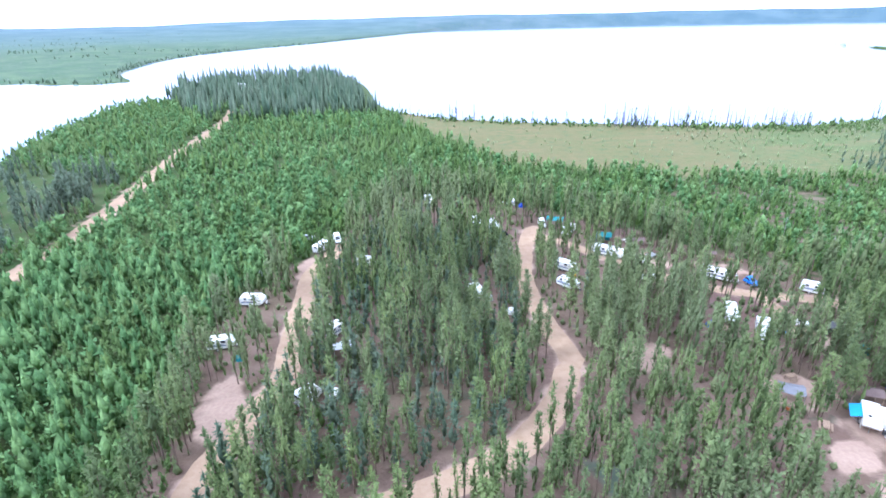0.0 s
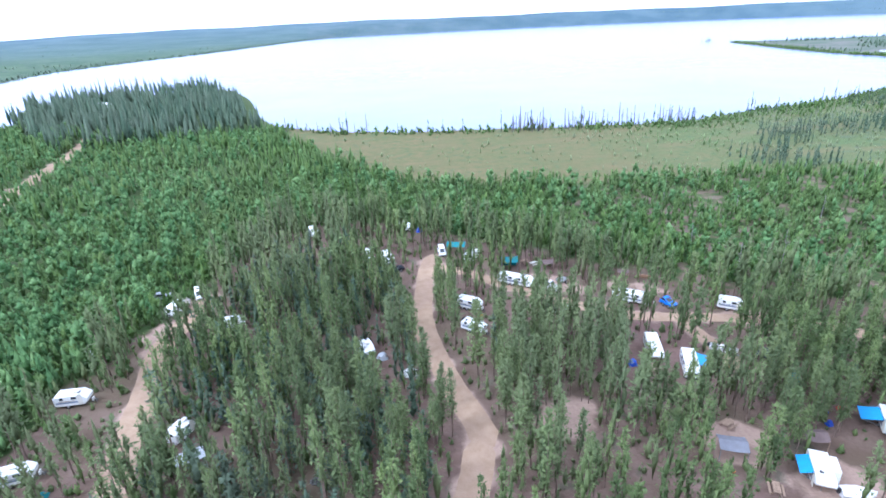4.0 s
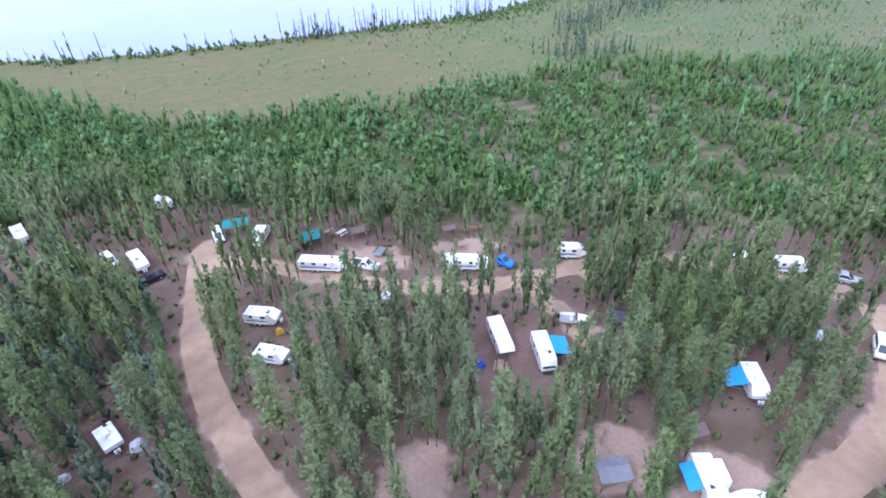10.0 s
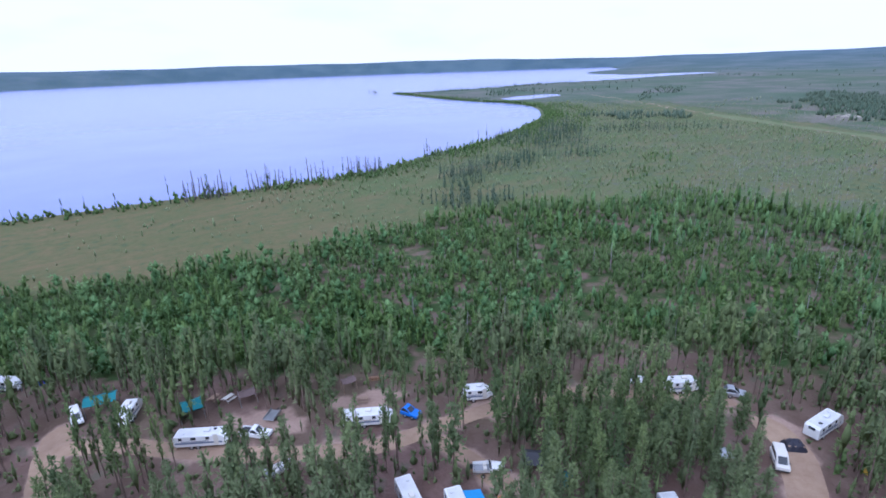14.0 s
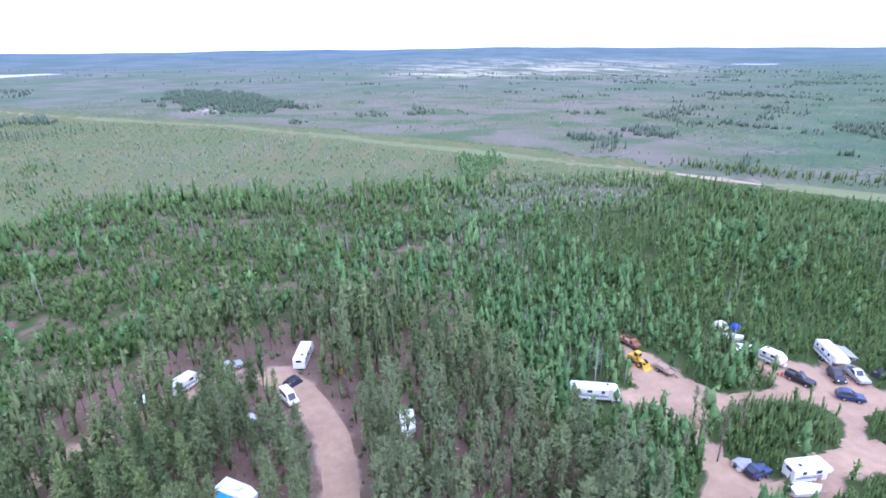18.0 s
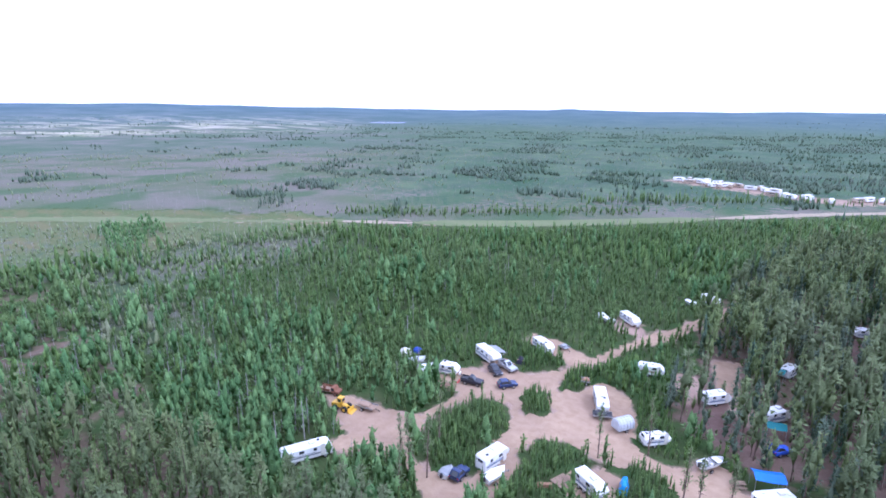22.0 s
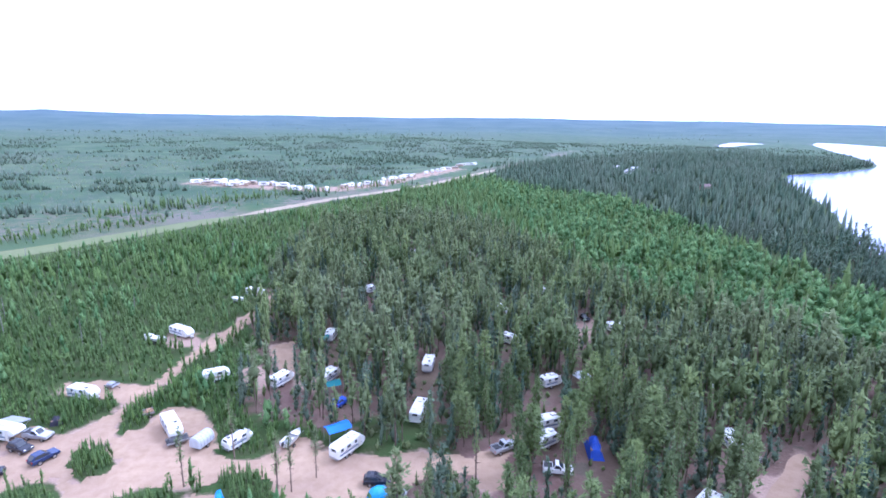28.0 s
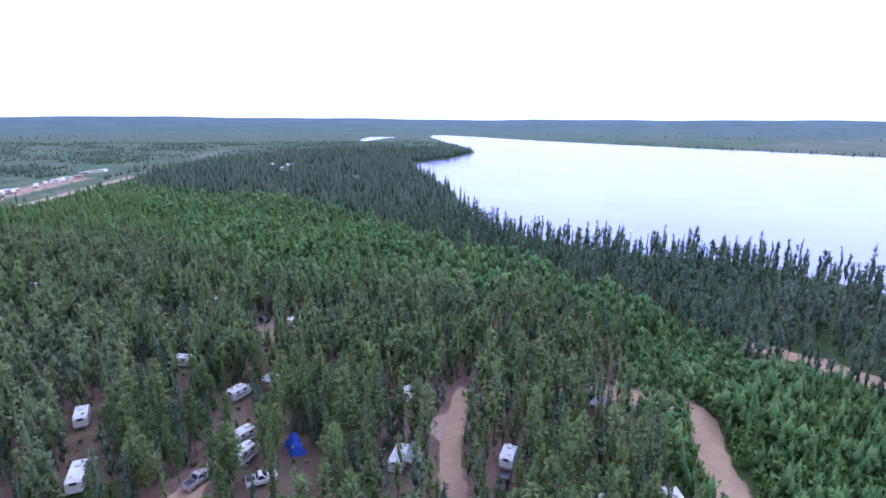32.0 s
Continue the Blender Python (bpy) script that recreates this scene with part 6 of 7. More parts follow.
LOW = [lobed(120 + k, 0.75 + 0.15 * (k % 3), 0.8, 0.0, 1, 6, 0.9, 2.5, 0.3, 0.6, 0.3) for k in range(5)]
SAPLING = [lobed(140 + k, 3.6 + 0.8 * (k % 3), 0.85 + 0.2 * (k % 3), 0.05, 1, 13, 0.85, 2.0, 0.4, 0.5, 0.34, solid=0.5, tall=1.0) for k in range(8)]
FAR_TREE = [lobed(100 + k, 6.5, 2.4, 0.02, 1, 3, 0.8, 2.0, 0.3, 0.5, 0.3) for k in range(4)]
SNAG = [dead_tree(110 + k, 9.0 + k) for k in range(5)]
POLE = [(np.array([(0.05, 0, 0), (-0.03, 0.042, 0), (-0.03, -0.042, 0), (0.2 * math.sin(k), 0.2 * math.cos(k), 4.0 + 0.5 * k), (0.02, 0.02, 2.0), (0.55 * math.cos(2 * k), 0.55 * math.sin(2 * k), 2.6), (0.02, 0.02, 2.25)]), [(0, 1, 3), (1, 2, 3), (2, 0, 3), (4, 5, 6)]) for k in range(5)]


def crowns(p):
    return [(c, f) for _, _, c, f in p]


def trunks(p):
    return [(t, [q for g in f for q in ((g[:3], (g[0], g[2], g[3])) if len(g) == 4 else (g,))]) for t, f, _, _ in p]


# old pines of the campground: the ones by the tracks are things of their own
old = np.vstack([scatter(1, OLD_N, 2.55), scatter(2, OLD_S, 2.7)])
old = old[patchy(old, 22, 3) > 0.30]
old = np.vstack([old, scatter(6, [(14, 20), (60, 8), (66, 24), (58, 40), (36, 50), (14, 46)], 4.0)])   # closer stand between the eastern tracks
old = old[clear_of_camp(old)]
rnd0 = np.random.RandomState(5)
near_rank = np.minimum(np.hypot(old[:, 0] + 8, old[:, 1] - 38), np.hypot(old[:, 0] + 22, old[:, 1] + 74))
near_rank = np.minimum(near_rank, np.hypot(old[:, 0] - 52, old[:, 1] - 14) * 1.15)
order = np.argsort(near_rank)
lone = np.array([(50.1, -43.2), (46.5, -44.8), (49.6, -50.3), (16.6, -64.1), (31.6, -66.0), (18.1, -62.6), (13.7, -66.9), (26.5, -72.0), (-9.0, -65.0), (47.0, -42.0), (44.8, -38.0)])
singles, rest = old[order[:286]], old[order[286:]]
protos = []
for k, (tv, tf, cv, cf) in enumerate(PINE_NEAR):
    root = tagged(new("pine_tree"), "slender pine with a bare lower trunk on brown needle litter", "tree", "campground pines")
    me = mesh_from("trunk", tv, tf, M["bark"])
    part_ob = new("trunk", me)
    part_ob.parent = root
    me = mesh_from("crown", cv, cf, M["pine"], np.full(len(cv), (k + 0.5) / len(PINE_NEAR)))
    part_ob = new("crown", me)
    part_ob.parent = root
    protos.append(root)
for k, (x, y) in enumerate(singles):
    s = 0.78 + 0.42 * rnd0.rand()
    m = pose(x, y, -0.05, 0, 0, rnd0.rand() * 360)
    proto = protos[k % len(protos)]
    if k < len(protos):
        proto.matrix_basis = m @ Matrix.Diagonal((s, s, s, 1))
    else:
        t = copy_thing(proto, m)
        w = s * (0.78 + 0.55 * rnd0.rand()) * (0.82 if y > -20 else 1.0)
        t.scale = (w, w, s * (0.9 + 0.2 * rnd0.rand()))
SPARSE = [lobed(190 + k, 10.5 + 0.8 * k, 0.95, 0.42, 6, 34, 0.6, 2.0, 0.4, 0.34, 0.3, 0.009, 6, 44, 0.2, 1.6) for k in range(3)]
thin_pines = []
for k, (tv, tf, cv, cf) in enumerate(SPARSE):
    root = tagged(new("pine_tree"), "tall thin half-dead pine with a sparse crown in the yard", "tree", "yard pines")
    for name, me in (("trunk", mesh_from("trunk", tv, tf, M["bark"])), ("crown", mesh_from("crown", cv, cf, M["pine"], np.full(len(cv), 0.3 + 0.2 * k)))):
        part_ob = new(name, me)
        part_ob.parent = root
    thin_pines.append(root)
for k, (x, y) in enumerate(lone):
    m, s = pose(x, y, -0.05, 0, 0, 77 * k), 0.8 + 0.3 * rnd0.rand()
    if k < 3:
        thin_pines[k].matrix_basis = m @ Matrix.Diagonal((s, s, s, 1))
    else:
        copy_thing(thin_pines[k % 3], m).scale = (s, s, s)
rest_size = 0.72 + 0.5 * rnd0.rand(len(rest))
by_track = np.hypot(rest[:, 0], rest[:, 1]) < 74
for side_pick, slim, seed in ((rest[:, 1] > -20, 0.8, 11), (rest[:, 1] <= -20, 1.0, 27)):
    for near_pick, trees in ((by_track, PINE_MID), (~by_track, PINE)):
        pick = side_pick & near_pick
        stuff("pine_wood", [(c * (slim, slim, 1), f) for c, f in crowns(trees)], trunks(trees), with_z(rest[pick]), rest_size[pick], M["pine"], M["bark"], "grey-green old pines standing close round the camp sites", "trees", seed)

# dark spruces mixed into the western pitches
mixed = scatter(31, [(-52, -10), (-44, 85), (-9, 84), (-9, 4)], 3.5)
mixed = np.vstack([mixed, scatter(32, OLD_S, 3.6), [(3.0, 43.5), (4.2, 42.0), (9, 47), (60, 22), (54, 24)]])
mixed = mixed[clear_of_camp(mixed, 0.6, 0.3)]
stuff("dark_spruces", crowns(SPRUCE), trunks(SPRUCE), with_z(mixed), 0.55 + 0.3 * rnd0.rand(len(mixed)), M["spruce"], M["bark"], "dark blue-green spruces among the old pines", "trees", 29)

# young bright pines and aspens round the campground
LAND_NEAR = [(-128, -470), (-60, -440), (20, -370), (80, -285), (130, -215), (178, -166), (206, -140), (206, -60), (202, 48), (204, 88), (176, 100), (148, 126), (117, 134), (66, 135), (33, 142), (0, 155), (-28, 192), (-50, 240), (-66, 284), (-100, 270), (-150, 292), (-205, 330), (-256, 345), (-258, 300), (-232, 198), (-216, 155), (-140, 130), (-131, 60), (-131, -60), (-134, -98), (-130, -150), (-138, -200), (-132, -315), (-128, -470)]
bands = []
for seed, spacing, lo, hi in ((3, 1.3, 0, 112), (63, 1.65, 112, 170), (64, 2.25, 170, 1e4)):
    g = scatter(seed, LAND_NEAR, spacing)
    rr = np.hypot(g[:, 0], g[:, 1])
    bands.append(g[(rr >= lo) & (rr < hi)])
young = np.vstack(bands)
shade = signed(DARK, young)
young = young[(shade < 1.0) | ((young[:, 1] > 10) & (np.random.RandomState(18).rand(len(young)) < 0.55))]
inn = np.maximum(signed(OLD_N, young), signed(OLD_S, young))
in_thicket = thicket_field(young) > -0.6
road_d = line_distance(HIGHWAY, young)
keep = (inn < -1.0) & ~in_thicket
keep &= clear_of_camp(young, 0.5, 0.05, [(a, c, r * 0.9) for a, c, r in SITES]) & off_water(young, 3) & (road_d > 13)
young, road_d = young[keep], road_d[keep]
rnd1 = np.random.RandomState(8)
gap = patchy(young, 26, 9) + 0.55 * (patchy(young, 8, 19) - 0.5) + 0.12 * rnd1.randn(len(young))
ne = (young[:, 0] > 40) & (young[:, 1] > -25)
tongue = signed(BOG_TONGUE, young) + 7 * rnd1.randn(len(young)) > 0
thin = np.where(ne, gap > 0.33, gap > 0.02) & (~tongue | (gap > 0.68))
young, road_d = young[thin], road_d[thin]
yr = np.hypot(young[:, 0], young[:, 1])
share = 0.05 + 0.30 * np.clip(patchy(young, 60, 21) * 2 - 1, 0, 1)
north = (young[:, 1] > 60) & (young[:, 0] < 110)
share = np.where(north, share + 0.16, share)
share = np.where((young[:, 0] < -62) & (young[:, 1] > -30), share + 0.40 * patchy(young, 30, 22) + 0.25, share)
grove = (young[:, 0] < -60) & (young[:, 1] < -30)
share = np.where(grove, share + 0.85, share)
share = np.where((young[:, 0] > 35) & (young[:, 0] < 90) & (young[:, 1] > -62) & (young[:, 1] < -20), share + 0.40, share)
share = share + 0.3 * (np.hypot((young[:, 0] - 108) / 48, (young[:, 1] + 26) / 34) < 1)
asp = (rnd1.rand(len(young)) < share) & (rnd1.rand(len(young)) < 0.75)
grey = np.clip(1.25 - np.hypot((young[:, 0] - 112) / 50, (young[:, 1] + 22) / 40), 0, 1) + 0.12 * (young[:, 0] > 60)
grey = rnd1.rand(len(young)) < 0.13 * grey
tall = np.clip(1.1 - 0.3 * patchy(young, 60, 31), 0.6, 1.2)
tall = np.where(young[:, 1] < -60, tall * np.where(young[:, 0] < 0, 1.3, 0.92), tall)
tall = np.where(north | (young[:, 0] < -60), tall * 1.08, tall)
tall *= np.clip((road_d - 4) / 22, 0.55, 1)
meadow = np.clip((young[:, 0] - 45) / 25, 0, 1) * np.clip((-80 - young[:, 1]) / 20, 0, 1)
tall *= 1 + 0.15 * meadow - 0.2 * meadow * patchy(young, 28, 33)
near_y = yr < 170
yard_edge = (young[:, 1] < -34) & (young[:, 0] > -5) & (yr < 112)
tall = np.where(yard_edge, tall * 0.92, tall)
bushy = ((young[:, 1] > -30) | (young[:, 0] < -40)) & (yr < 170) & (rnd1.rand(len(young)) < 0.72)
spaced = bushy & (rnd1.rand(len(young)) < 0.22)   # broad crowns stand farther apart
puff = asp & ~grey & (grove | north) & (rnd1.rand(len(young)) < 0.42)
lost = asp & ~grey & (grove | north) & ~puff   # the wide crowns take their room
a1, a2, a3 = ~asp & ~grey & near_y & ~bushy, asp & ~grey & ~spaced & ~puff & ~lost, ~asp & ~grey & ~near_y
a4 = ~asp & ~grey & bushy & ~spaced


def mixed_size(k):
    """Mostly middling trees, with saplings and a few tall ones."""
    return 0.5 + 0.5 * rnd1.rand(k) + 0.4 * rnd1.rand(k) ** 5


stuff("young_pine_wood", crowns(YOUNG), None, with_z(young[a1]), tall[a1] * mixed_size(a1.sum()), M["young"], None, "dense bright green young pines", "trees", 12)
stuff("young_pine_wood", crowns(ROUND), None, with_z(young[a4]), tall[a4] * mixed_size(a4.sum()), M["young"], None, "bushy green young pines with brown gaps between", "trees", 26)
stuff("young_pine_wood", [(c * (1.3, 1.3, 1), f) for c, f in crowns(YOUNG_FAR)], None, with_z(young[a3]), tall[a3] * mixed_size(a3.sum()), M["young"], None, "dense green young pines farther off", "trees", 13)
stuff("aspen_grove", crowns(ASPEN), None, with_z(young[a2]), tall[a2] * (0.55 + 0.65 * rnd1.rand(a2.sum())), M["aspen"], M["snag"], "light green young aspens among the pines", "trees", 14)

stuff("aspen_grove", crowns(PUFF), None, with_z(young[puff]), tall[puff] * (0.55 + 0.55 * rnd1.rand(puff.sum())), M["aspen"], None, "round light green aspens standing crown to crown", "trees", 35)

bright = clump(36, 238, -62, 28, 11, -20, 2.4)
stuff("aspen_grove", crowns(ROUND), None, with_z(bright), 0.5 + 0.5 * rnd1.rand(len(bright)), M["aspen"], None, "bright green bushes at the edge of the young wood", "trees", 37)

# low bushes and saplings under the old pines
low = np.vstack([scatter(71, OLD_N, 2.3), scatter(72, OLD_S, 2.7)])
low = low[clear_of_camp(low, 0.3, -0.05, SITES) & (patchy(low, 13, 73) > 0.26)]
stuff("undergrowth", crowns(LOW), None, with_z(low), 0.4 + 0.9 * rnd1.rand(len(low)) ** 2, M["under"], None, "low green bushes on needle litter", "shrubs", 74)
# bushy young growth under the western pines
bushy_w = scatter(81, [(-62, -20), (-66, 45), (-58, 64), (-46, 84), (-28, 88), (-30, 40), (-34, 4), (-46, -22)], 2.3)
bushy_w = np.vstack([bushy_w, scatter(84, [(34, -32), (62, -25), (76, -23), (92, -15), (98, 8), (86, 12), (60, -1), (40, -6)], 2.1)])
bushy_w = bushy_w[clear_of_camp(bushy_w, 0.7, 0.05) & (patchy(bushy_w, 15, 82) > 0.34)]
stuff("young_growth", crowns(ROUND), None, with_z(bushy_w), 0.3 + 0.65 * rnd1.rand(len(bushy_w)), M["young"], None, "bushy green young trees under the pines", "trees", 83)
# thickets of bushy young pine left standing in the yard
thick = np.vstack([scatter(300 + k, poly, 0.8) for k, poly in enumerate(THICKETS)])
for sx, sy, sr in SITES:
    thick = thick[np.hypot(thick[:, 0] - sx, thick[:, 1] - sy) > min(sr * 0.8, 2.2)]
edge_in = np.clip(thicket_field(thick) / 2.0, 0, 1)
stuff("pine_thicket", crowns(SLIM), None, with_z(thick), (0.55 + 0.55 * rnd1.rand(len(thick))) * (0.6 + 0.4 * edge_in), M["young"], None, "dense low thickets of young pine in the sandy yard", "trees", 79)
sap = np.vstack([scatter(75, OLD_N, 2.7), scatter(76, OLD_S, 2.7)])
sap = sap[clear_of_camp(sap, 0.6, 0.0) & (patchy(sap, 17, 77) > 0.30)]
stuff("pine_saplings", crowns(SAPLING), None, with_z(sap), 0.32 + 0.85 * rnd1.rand(len(sap)) ** 1.4, M["under"], None, "olive green pine saplings under the old trees", "trees", 78)
sn = young[grey]
me = wood("dead_trunks", [(v, [q for a, b, c, d in f for q in ((a, b, c), (a, c, d))]) for v, f in SNAG], with_z(sn), 0.22 + 0.36 * rnd1.rand(len(sn)) ** 1.5, M["snag"], "", "", rnd_seed=15)
tagged(new("dead_tree_stand", me), "bare grey dead saplings among green scrub", "dead trees", "", "stuff")

# dark spruce along the lake and on the headland
dark = np.vstack([scatter(4, DARK, 3.3), scatter(5, HEAD, 3.9), clump(7, -140, 113, 26, 12, 115, 3.2)])
dark = dark[(patchy(dark, 45, 27) > 0.16) | (np.hypot(dark[:, 0], dark[:, 1]) < 330)]
dark = dark[off_water(dark, 2) & (track_field(dark) < -1.2)]
dark = dark[(dark[:, 1] < 10) | (dark[:, 1] > 200) | (patchy(dark, 24, 34) > 0.25 + 0.45 * np.clip((dark[:, 1] - 20) / 120, 0, 1))]
dark = dark[clear_of_camp(dark, -50, 50)]
head_in = signed(HEAD, dark) > -2
rnd6 = np.random.RandomState(6)
dark_scale = (0.5 + 0.55 * rnd6.rand(len(dark))) * np.where(head_in, 1.2, np.where((dark[:, 1] > -190) & (dark[:, 1] < 150), 1.08, 0.92)) * (0.8 + 0.4 * patchy(dark, 25, 28))
close = np.hypot(dark[:, 0], dark[:, 1]) < 265
stuff("spruce_wood", crowns(SPRUCE) + crowns(PINE), trunks(SPRUCE) + trunks(PINE), with_z(dark[close]), dark_scale[close], M["spruce"], M["bark"], "dark spruce wood along the lake shore", "trees", 16)
stuff("spruce_wood", crowns(SPRUCE_FAR), None, with_z(dark[~close]), dark_scale[~close], M["spruce"], None, "dark spruce wood on headland and far shore", "trees", 24)
spire = dark[(rnd6.rand(len(dark)) < np.where(heights(dark)[1] < 16, 0.35, 0.05)) & (dark[:, 1] < 260)]
stuff("spruce_spires", crowns(SPIRE), None, with_z(spire), (0.5 + 0.42 * rnd6.rand(len(spire))) * np.where(spire[:, 1] > -190, 1.0, 0.9), M["spruce"], None, "thin pointed spruces standing above the shore wood", "trees", 25)

# marsh shrubs, the bushy shore and its dead trees
ms = scatter(7, MARSH, 2.9)
rm = np.random.RandomState(9)
wet = 0.55 * patchy(ms, 60, 12) + 0.35 * patchy(ms, 16, 13) + 0.4 * np.clip((ms[:, 0] - 60) / 160, 0, 1) - 0.25 * np.clip((ms[:, 0] - 420) / 100, 0, 1) - 0.2 * np.clip((70 - ms[:, 0]) / 60, 0, 1)
ms = ms[off_water(ms, 4) & (wet + 0.22 * rm.randn(len(ms)) > 0.66)]
stuff("marsh_scrub", crowns(SHRUB), None, with_z(ms), 0.5 + 1.0 * rm.rand(len(ms)) ** 2, M["shrub"], None, "low olive scrub scattered over the marsh", "shrubs", 17)
shore_line = smooth_line([(-66, 284), (-28, 257), (21, 241), (60, 235), (120, 225), (156, 224), (200, 239), (266, 256), (314, 276), (406, 323), (440, 348), (485, 392), (520, 440), (536, 500), (536, 560), (568, 690), (616, 862)], 2.2)
rnd2 = np.random.RandomState(10)
sh = np.vstack([shore_line + rnd2.randn(*shore_line.shape) * 3.2 for _ in range(3)])
east = shore_line[shore_line[:, 0] > 90]
sh = np.vstack([sh] + [east + np.array((0.3, -1.0)) * (4 + 5 * k) + rnd2.randn(*east.shape) * 5.0 for k in range(2)])
sh = sh[off_water(sh, 0.8)]
stuff("shore_bushes", crowns(BUSH), None, with_z(sh), 0.4 + 1.0 * rnd2.rand(len(sh)) ** 1.5, M["young"], None, "dark green bushes along the lake shore", "shrubs", 18)
thin = np.array([(cx + rnd2.randn() * sp, cy + rnd2.randn() * 2.0) for cx, cy, cnt, sp in ((-28, 255, 3, 6), (66, 231, 12, 7), (95, 228, 9, 8), (142, 224, 12, 6), (205, 234, 6, 9), (270, 258, 6, 12), (20, 240, 4, 12)) for _ in range(cnt)])
stuff("shore_spruces", crowns(SPIRE), None, with_z(thin), 0.45 + 0.6 * rnd2.rand(len(thin)), M["spruce"], None, "thin dark spruces standing among dead trees on the shore", "trees", 217)
SNAG_T = [(v, [q for a, b, c, d in f for q in ((a, b, c), (a, c, d))]) for v, f in SNAG]
snags = []
for cx, cy, count, spread in ((-24, 255, 5, 9), (66, 231, 18, 9), (95, 228, 16, 11), (119, 228, 9, 6), (142, 224, 20, 9), (205, 234, 5, 10), (270, 258, 5, 14), (-50, 272, 4, 8)):
    u = np.linspace(-1, 1, count) * spread
    snags += [(cx + a + rnd2.randn() * 0.8, cy + rnd2.randn() * 1.6 - 0.1 * a) for a in u]
for k, (x, y) in enumerate(snags):
    v, f = SNAG_T[k % 5]
    me = mesh_from("dead_tree", v * (1.5, 1.5, 1.0) * (0.4 + 0.55 * rnd2.rand()), f, M["deadwood"])
    ob = tagged(new("dead_tree", me), "tall bare dead tree on the lake shore", "dead tree", "dead trees on the shore")
    ob.location = (x, y, -0.1)

# clumps of spruce and rows of trees in the bog and the distance
bog = np.vstack([clump(201, 200, 186, 34, 13, 12, 3.2), clump(202, 138, 141, 20, 9, -25, 2.8), clump(206, 160, 172, 30, 10, 48, 3.4), clump(207, 250, 178, 26, 9, -25, 3.4), clump(203, 296, 232, 50, 26, 25, 3.6), clump(204, 375, 205, 62, 16, -40, 4.6), clump(208, 272, -145, 20, 8, -40, 3.6), clump(205, 350, 268, 50, 12, 30, 5)])
bog = bog[off_water(bog, 3) & (rnd2.rand(len(bog)) < 0.8)]
stuff("bog_spruce_clump", [(c * (1.6, 1.6, 1), f) for c, f in crowns(SPIRE)], None, with_z(bog), 0.3 + 0.4 * rnd2.rand(len(bog)), M["spruce"], None, "dark thin spruces in clumps on the bog", "trees", 19)
belt = np.vstack([scatter(211, [(100, 222), (200, 237), (300, 270), (400, 322), (480, 392), (520, 440), (570, 420), (480, 320), (370, 250), (270, 215), (190, 208), (130, 208)], 3.0), clump(212, 205, 92, 30, 16, -20, 2.6), clump(213, 250, 130, 40, 10, 20, 3.2)])
belt = belt[off_water(belt, 3) & (patchy(belt, 40, 214) + 0.5 * patchy(belt, 12, 215) > 0.62)]
stuff("shore_wood", crowns(YOUNG_FAR), None, with_z(belt), 0.25 + 0.5 * rnd2.rand(len(belt)) ** 1.5, M["young"], None, "green belt of small trees behind the lake shore", "trees", 216)
far_list = []
for seed, wood_edge, spacing in ((228, WOOD_EAST, 3.6), (229, WOOD_NORTH, 3.4)):
    g = scatter(seed, wood_edge, spacing)
    far_list.append(g[signed(wood_edge, g) > 62 * patchy(g * (0.5, 1), 34, seed) - 14])
for k, (cx, cy, rx, ry, turn, sp) in enumerate(((430, -300, 70, 16, -55, 6), (385, -357, 46, 14, -60, 6), (205, -178, 30, 5, -42, 5), 
        (150, -330, 60, 14, -55, 7), (60, -360, 60, 9, -55, 6), (0, -440, 50, 10, -55, 6), (-20, -640, 150, 30, -20, 8), (892, -40, 30, 14, -80, 7), (800, 420, 150, 24, 20, 9), (720, 790, 90, 22, 0, 8), (930, 800, 130, 26, 5, 9), (560, 610, 16, 60, 5, 7), (700, 640, 90, 20, 20, 8))):
    far_list.append(clump(230 + k, cx, cy, rx, ry, turn, sp))
far_t = np.vstack(far_list)
far_t = far_t[patchy(far_t, 45, 227) + 0.4 * patchy(far_t, 14, 226) > 0.52]
far_t = far_t[off_water(far_t, 4) & (line_distance(HIGHWAY, far_t) > 9)]
camp_rows = [(156, -418), (112, -400), (84, -388), (52, -378), (42, -392), (16, -424), (-12, -480), (-58, -560), (-90, -620)]
far_t = far_t[line_distance(camp_rows, far_t) > 24]
stuff("far_spruce_wood", crowns(FAR_TREE), None, with_z(far_t), 0.3 + 0.45 * rnd2.rand(len(far_t)), M["farwood"], None, "dark strips of distant spruce wood", "trees", 20)
# patchy woods of the plain to the south and south-east
rw = np.random.RandomState(61)
wa, wr = np.radians(24 - 176 * rw.rand(70000)), 330 + 1000 * rw.rand(70000) ** 1.15
fw = np.column_stack([wr * np.cos(wa), wr * np.sin(wa)])
fw = fw[(patchy(fw * (0.6, 1.5), 120, 62) + 0.4 * patchy(fw, 38, 63) > 0.90 + 0.27 * np.clip((np.degrees(np.arctan2(fw[:, 1], fw[:, 0])) + 48) / 30, 0, 1) - 0.22 * np.clip((-65 - np.degrees(np.arctan2(fw[:, 1], fw[:, 0]))) / 20, 0, 1)) & (line_distance(HIGHWAY, fw) > 12) & (line_distance(camp_rows, fw) > 22) & off_water(fw, 5)]
side_e = signed([(487, 184), (313, -31), (203, -141), (134, -208), (89, -271), (-15, -408), (-62, -487), (-300, -900), (1500, -2800), (2800, -1000)], fw)
fw = fw[(side_e > 12) | (fw[:, 1] < -470)]
fw = fw[signed(DARK, fw) < 0]
stuff("plain_woods", crowns(FAR_TREE), None, with_z(fw), 0.26 + 0.38 * rw.rand(len(fw)), M["farwood"], None, "patchy green woods on the plain beyond the road", "trees", 64)
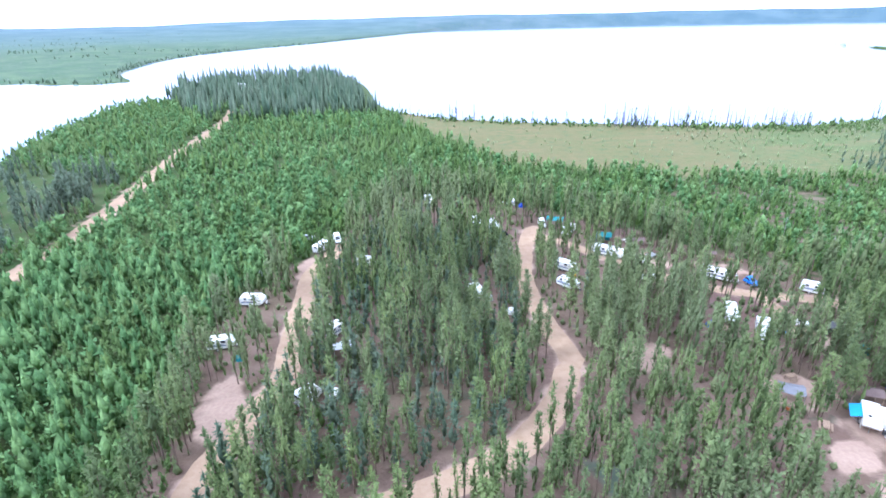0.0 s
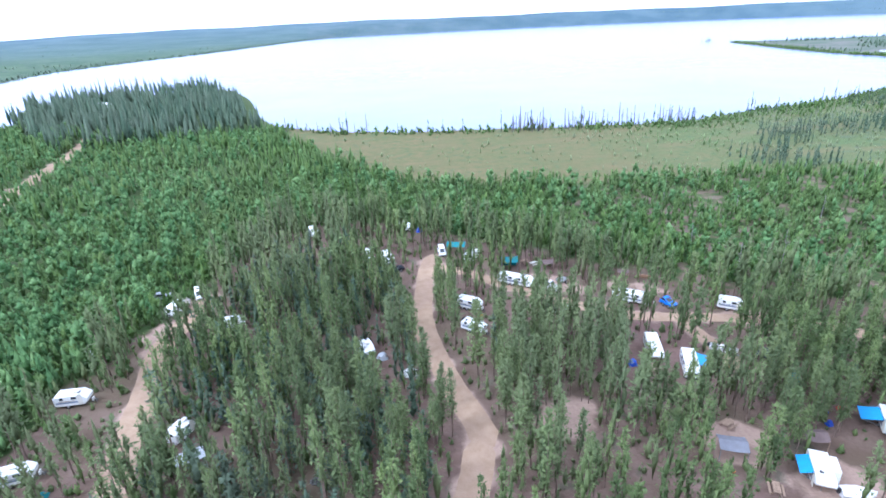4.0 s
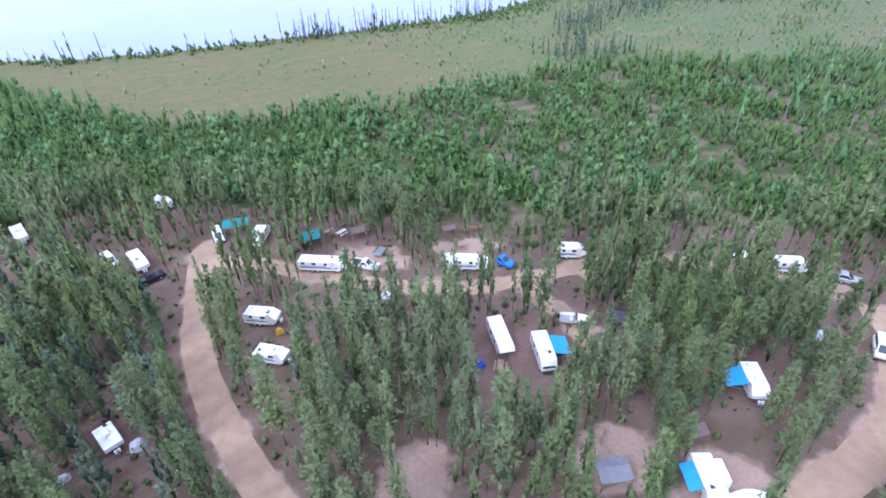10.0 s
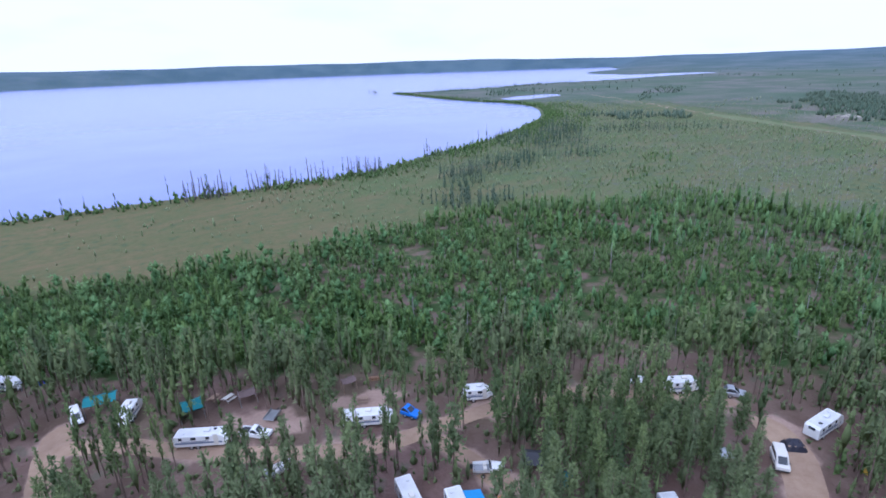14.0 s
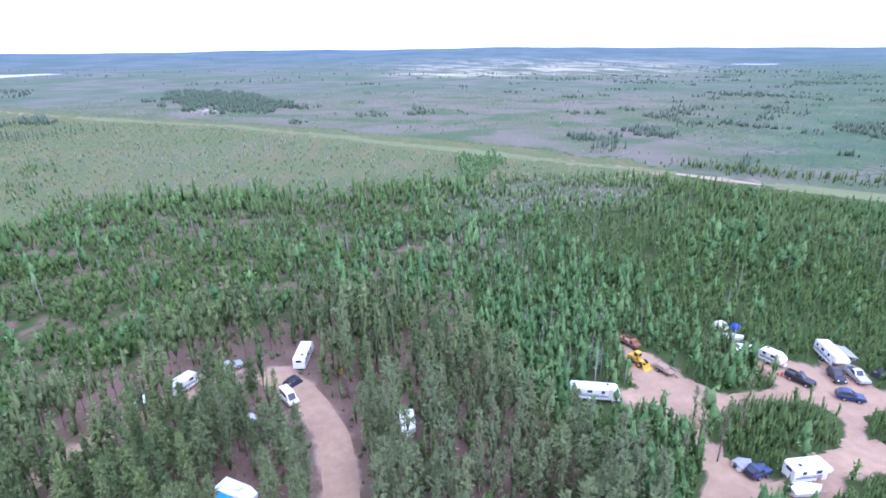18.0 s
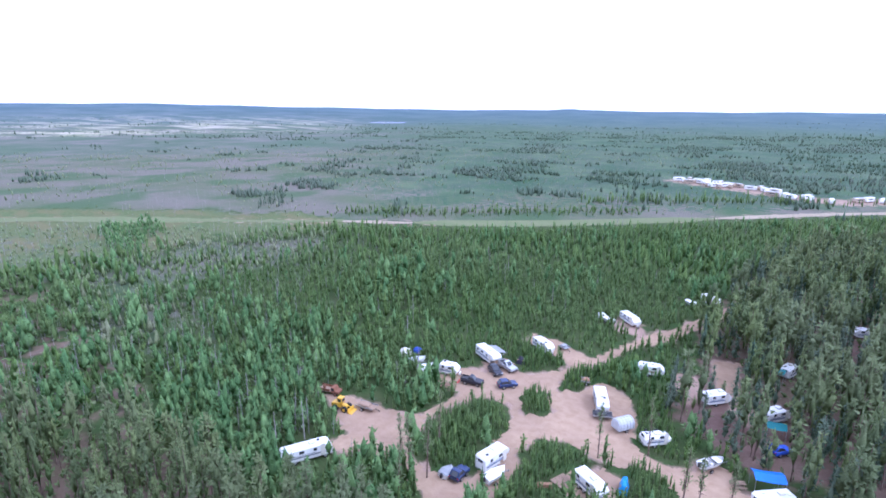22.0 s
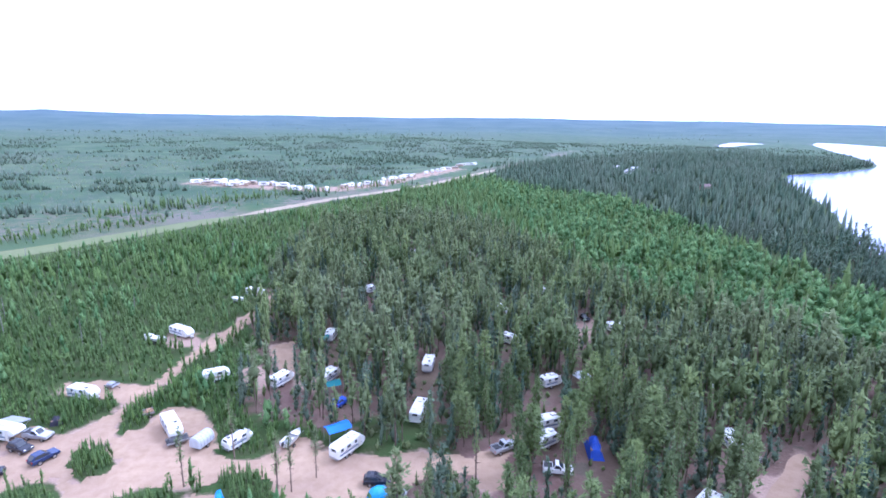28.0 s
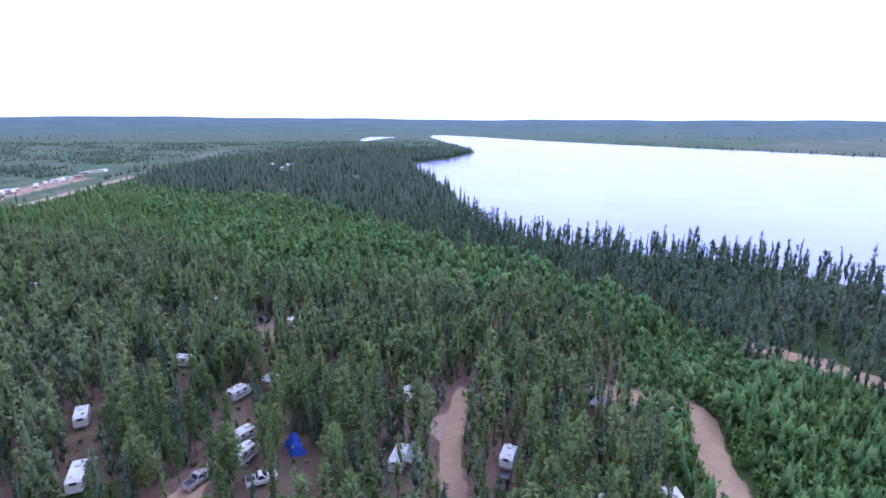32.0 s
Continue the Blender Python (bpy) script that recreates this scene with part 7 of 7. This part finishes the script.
strip = smooth_line([(150, -275), (118, -308), (84, -345), (52, -372), (22, -402), (0, -432)], 2.2)
strip = np.vstack([strip + rw.randn(*strip.shape) * 3.5 for _ in range(3)])
strip = strip[(line_distance(HIGHWAY, strip) > 13) & (line_distance(camp_rows, strip) > 9)]
stuff("roadside_spruces", crowns(SPRUCE_FAR), None, with_z(strip), 0.3 + 0.32 * rw.rand(len(strip)), M["young"], None, "low green tree belt between road and distant trailers", "trees", 65)
behind = smooth_line([(216, -156), (188, -184), (152, -226), (120, -266)], 2.2)
behind = np.vstack([behind + rw.randn(*behind.shape) * 5 for _ in range(6)])
behind = behind[line_distance(HIGHWAY, behind) > 9]
stuff("roadside_spruces", crowns(YOUNG_FAR), None, with_z(behind), 0.35 + 0.5 * rw.rand(len(behind)), M["young"], None, "dark green trees along the far side of the road", "trees", 66)
scrub = scatter(67, BOG_TONGUE, 2.3)
stuff("bog_scrub", crowns(SHRUB), None, with_z(scrub), 0.6 + 1.4 * rw.rand(len(scrub)) ** 2, M["shrub"], None, "grey-green scrub on open bog", "shrubs", 68)
E_BOG = [(487, 184), (415, 77), (313, -31), (240, -103), (203, -141), (178, -163), (134, -208), (89, -271), (42, -340), (-15, -408), (-62, -487), (300, -700), (900, -500), (950, 100), (700, 350)]
eb = scatter(9, E_BOG, 7.0)
eb = eb[(line_distance(HIGHWAY, eb) > 10) & (patchy(eb, 120, 41) + 0.4 * patchy(eb, 35, 43) > 0.72) & (np.hypot(eb[:, 0], eb[:, 1]) < 760)]
stuff("bog_scrub", crowns(SHRUB), None, with_z(eb), 0.4 + 1.2 * rnd2.rand(len(eb)) ** 2, M["shrub"], None, "patches of green scrub over the far bog", "shrubs", 21)
# burnt grey poles standing in the bog
pb = np.vstack([scatter(91, E_BOG, 8.5), scatter(92, [(130, 60), (205, 90), (330, 110), (420, 120), (313, -31), (203, -141), (150, -120), (100, -60)], 4.3)])
pb = pb[(line_distance(HIGHWAY, pb) > 10) & (patchy(pb, 110, 93) > 0.36) & (np.hypot(pb[:, 0], pb[:, 1]) < 620)]
me = wood("poles", POLE, with_z(pb), 0.5 + 0.8 * rnd2.rand(len(pb)), M["snag"], "", "", rnd_seed=94)
tagged(new("burnt_poles", me), "thin grey dead poles standing over the bog", "dead trees", "", "stuff")
ring = []
for k in range(110):
    r = 900 + 2000 * rnd2.rand() ** 1.2
    a = rnd2.rand() * 2 * math.pi
    along = a + math.pi / 2 + 0.3 * rnd2.randn()
    for i in range(int(16 + 22 * rnd2.rand())):
        u, w = rnd2.randn() * (30 + 0.05 * r), rnd2.randn() * (8 + 0.012 * r)
        ring.append((r * math.cos(a) + u * math.cos(along) - w * math.sin(along), r * math.sin(a) + u * math.sin(along) + w * math.cos(along)))
ring = np.array(ring)
ring = ring[off_water(ring, 8) & (np.hypot(ring[:, 0], ring[:, 1]) > 560)]
# tree line of the far shores
edge = np.vstack([smooth_line(LAKE[52:72], 11)])
out = np.vstack([edge * (1 + 0.012 * (k + 1)) for k in range(3)])
out = out + rnd2.randn(*out.shape) * 6
out = out[off_water(out, 3)]
ring = np.vstack([ring, out])
stuff("distant_wood", crowns(FAR_TREE), None, with_z(ring), 0.4 + 0.5 * rnd2.rand(len(ring)), M["farwood"], None, "distant mixed forest beyond lake and bog", "trees", 22)
isle = np.array([(598 + rnd2.randn() * 5, 908 + rnd2.randn() * 5) for _ in range(9)])
stuff("islet_spruces", crowns(SPRUCE), None, np.column_stack([isle, np.full(9, -0.1)]), 0.4 + 0.45 * rnd2.rand(9), M["spruce"], None, "a few dark spruces on a tiny islet", "trees", 23)

# bring the plan to true size
for ob in list(scene.objects):
    if ob.parent is None and ob.type in {"MESH", "EMPTY"}:
        ob.matrix_basis = Matrix.Scale(SIZE, 4) @ ob.matrix_basis
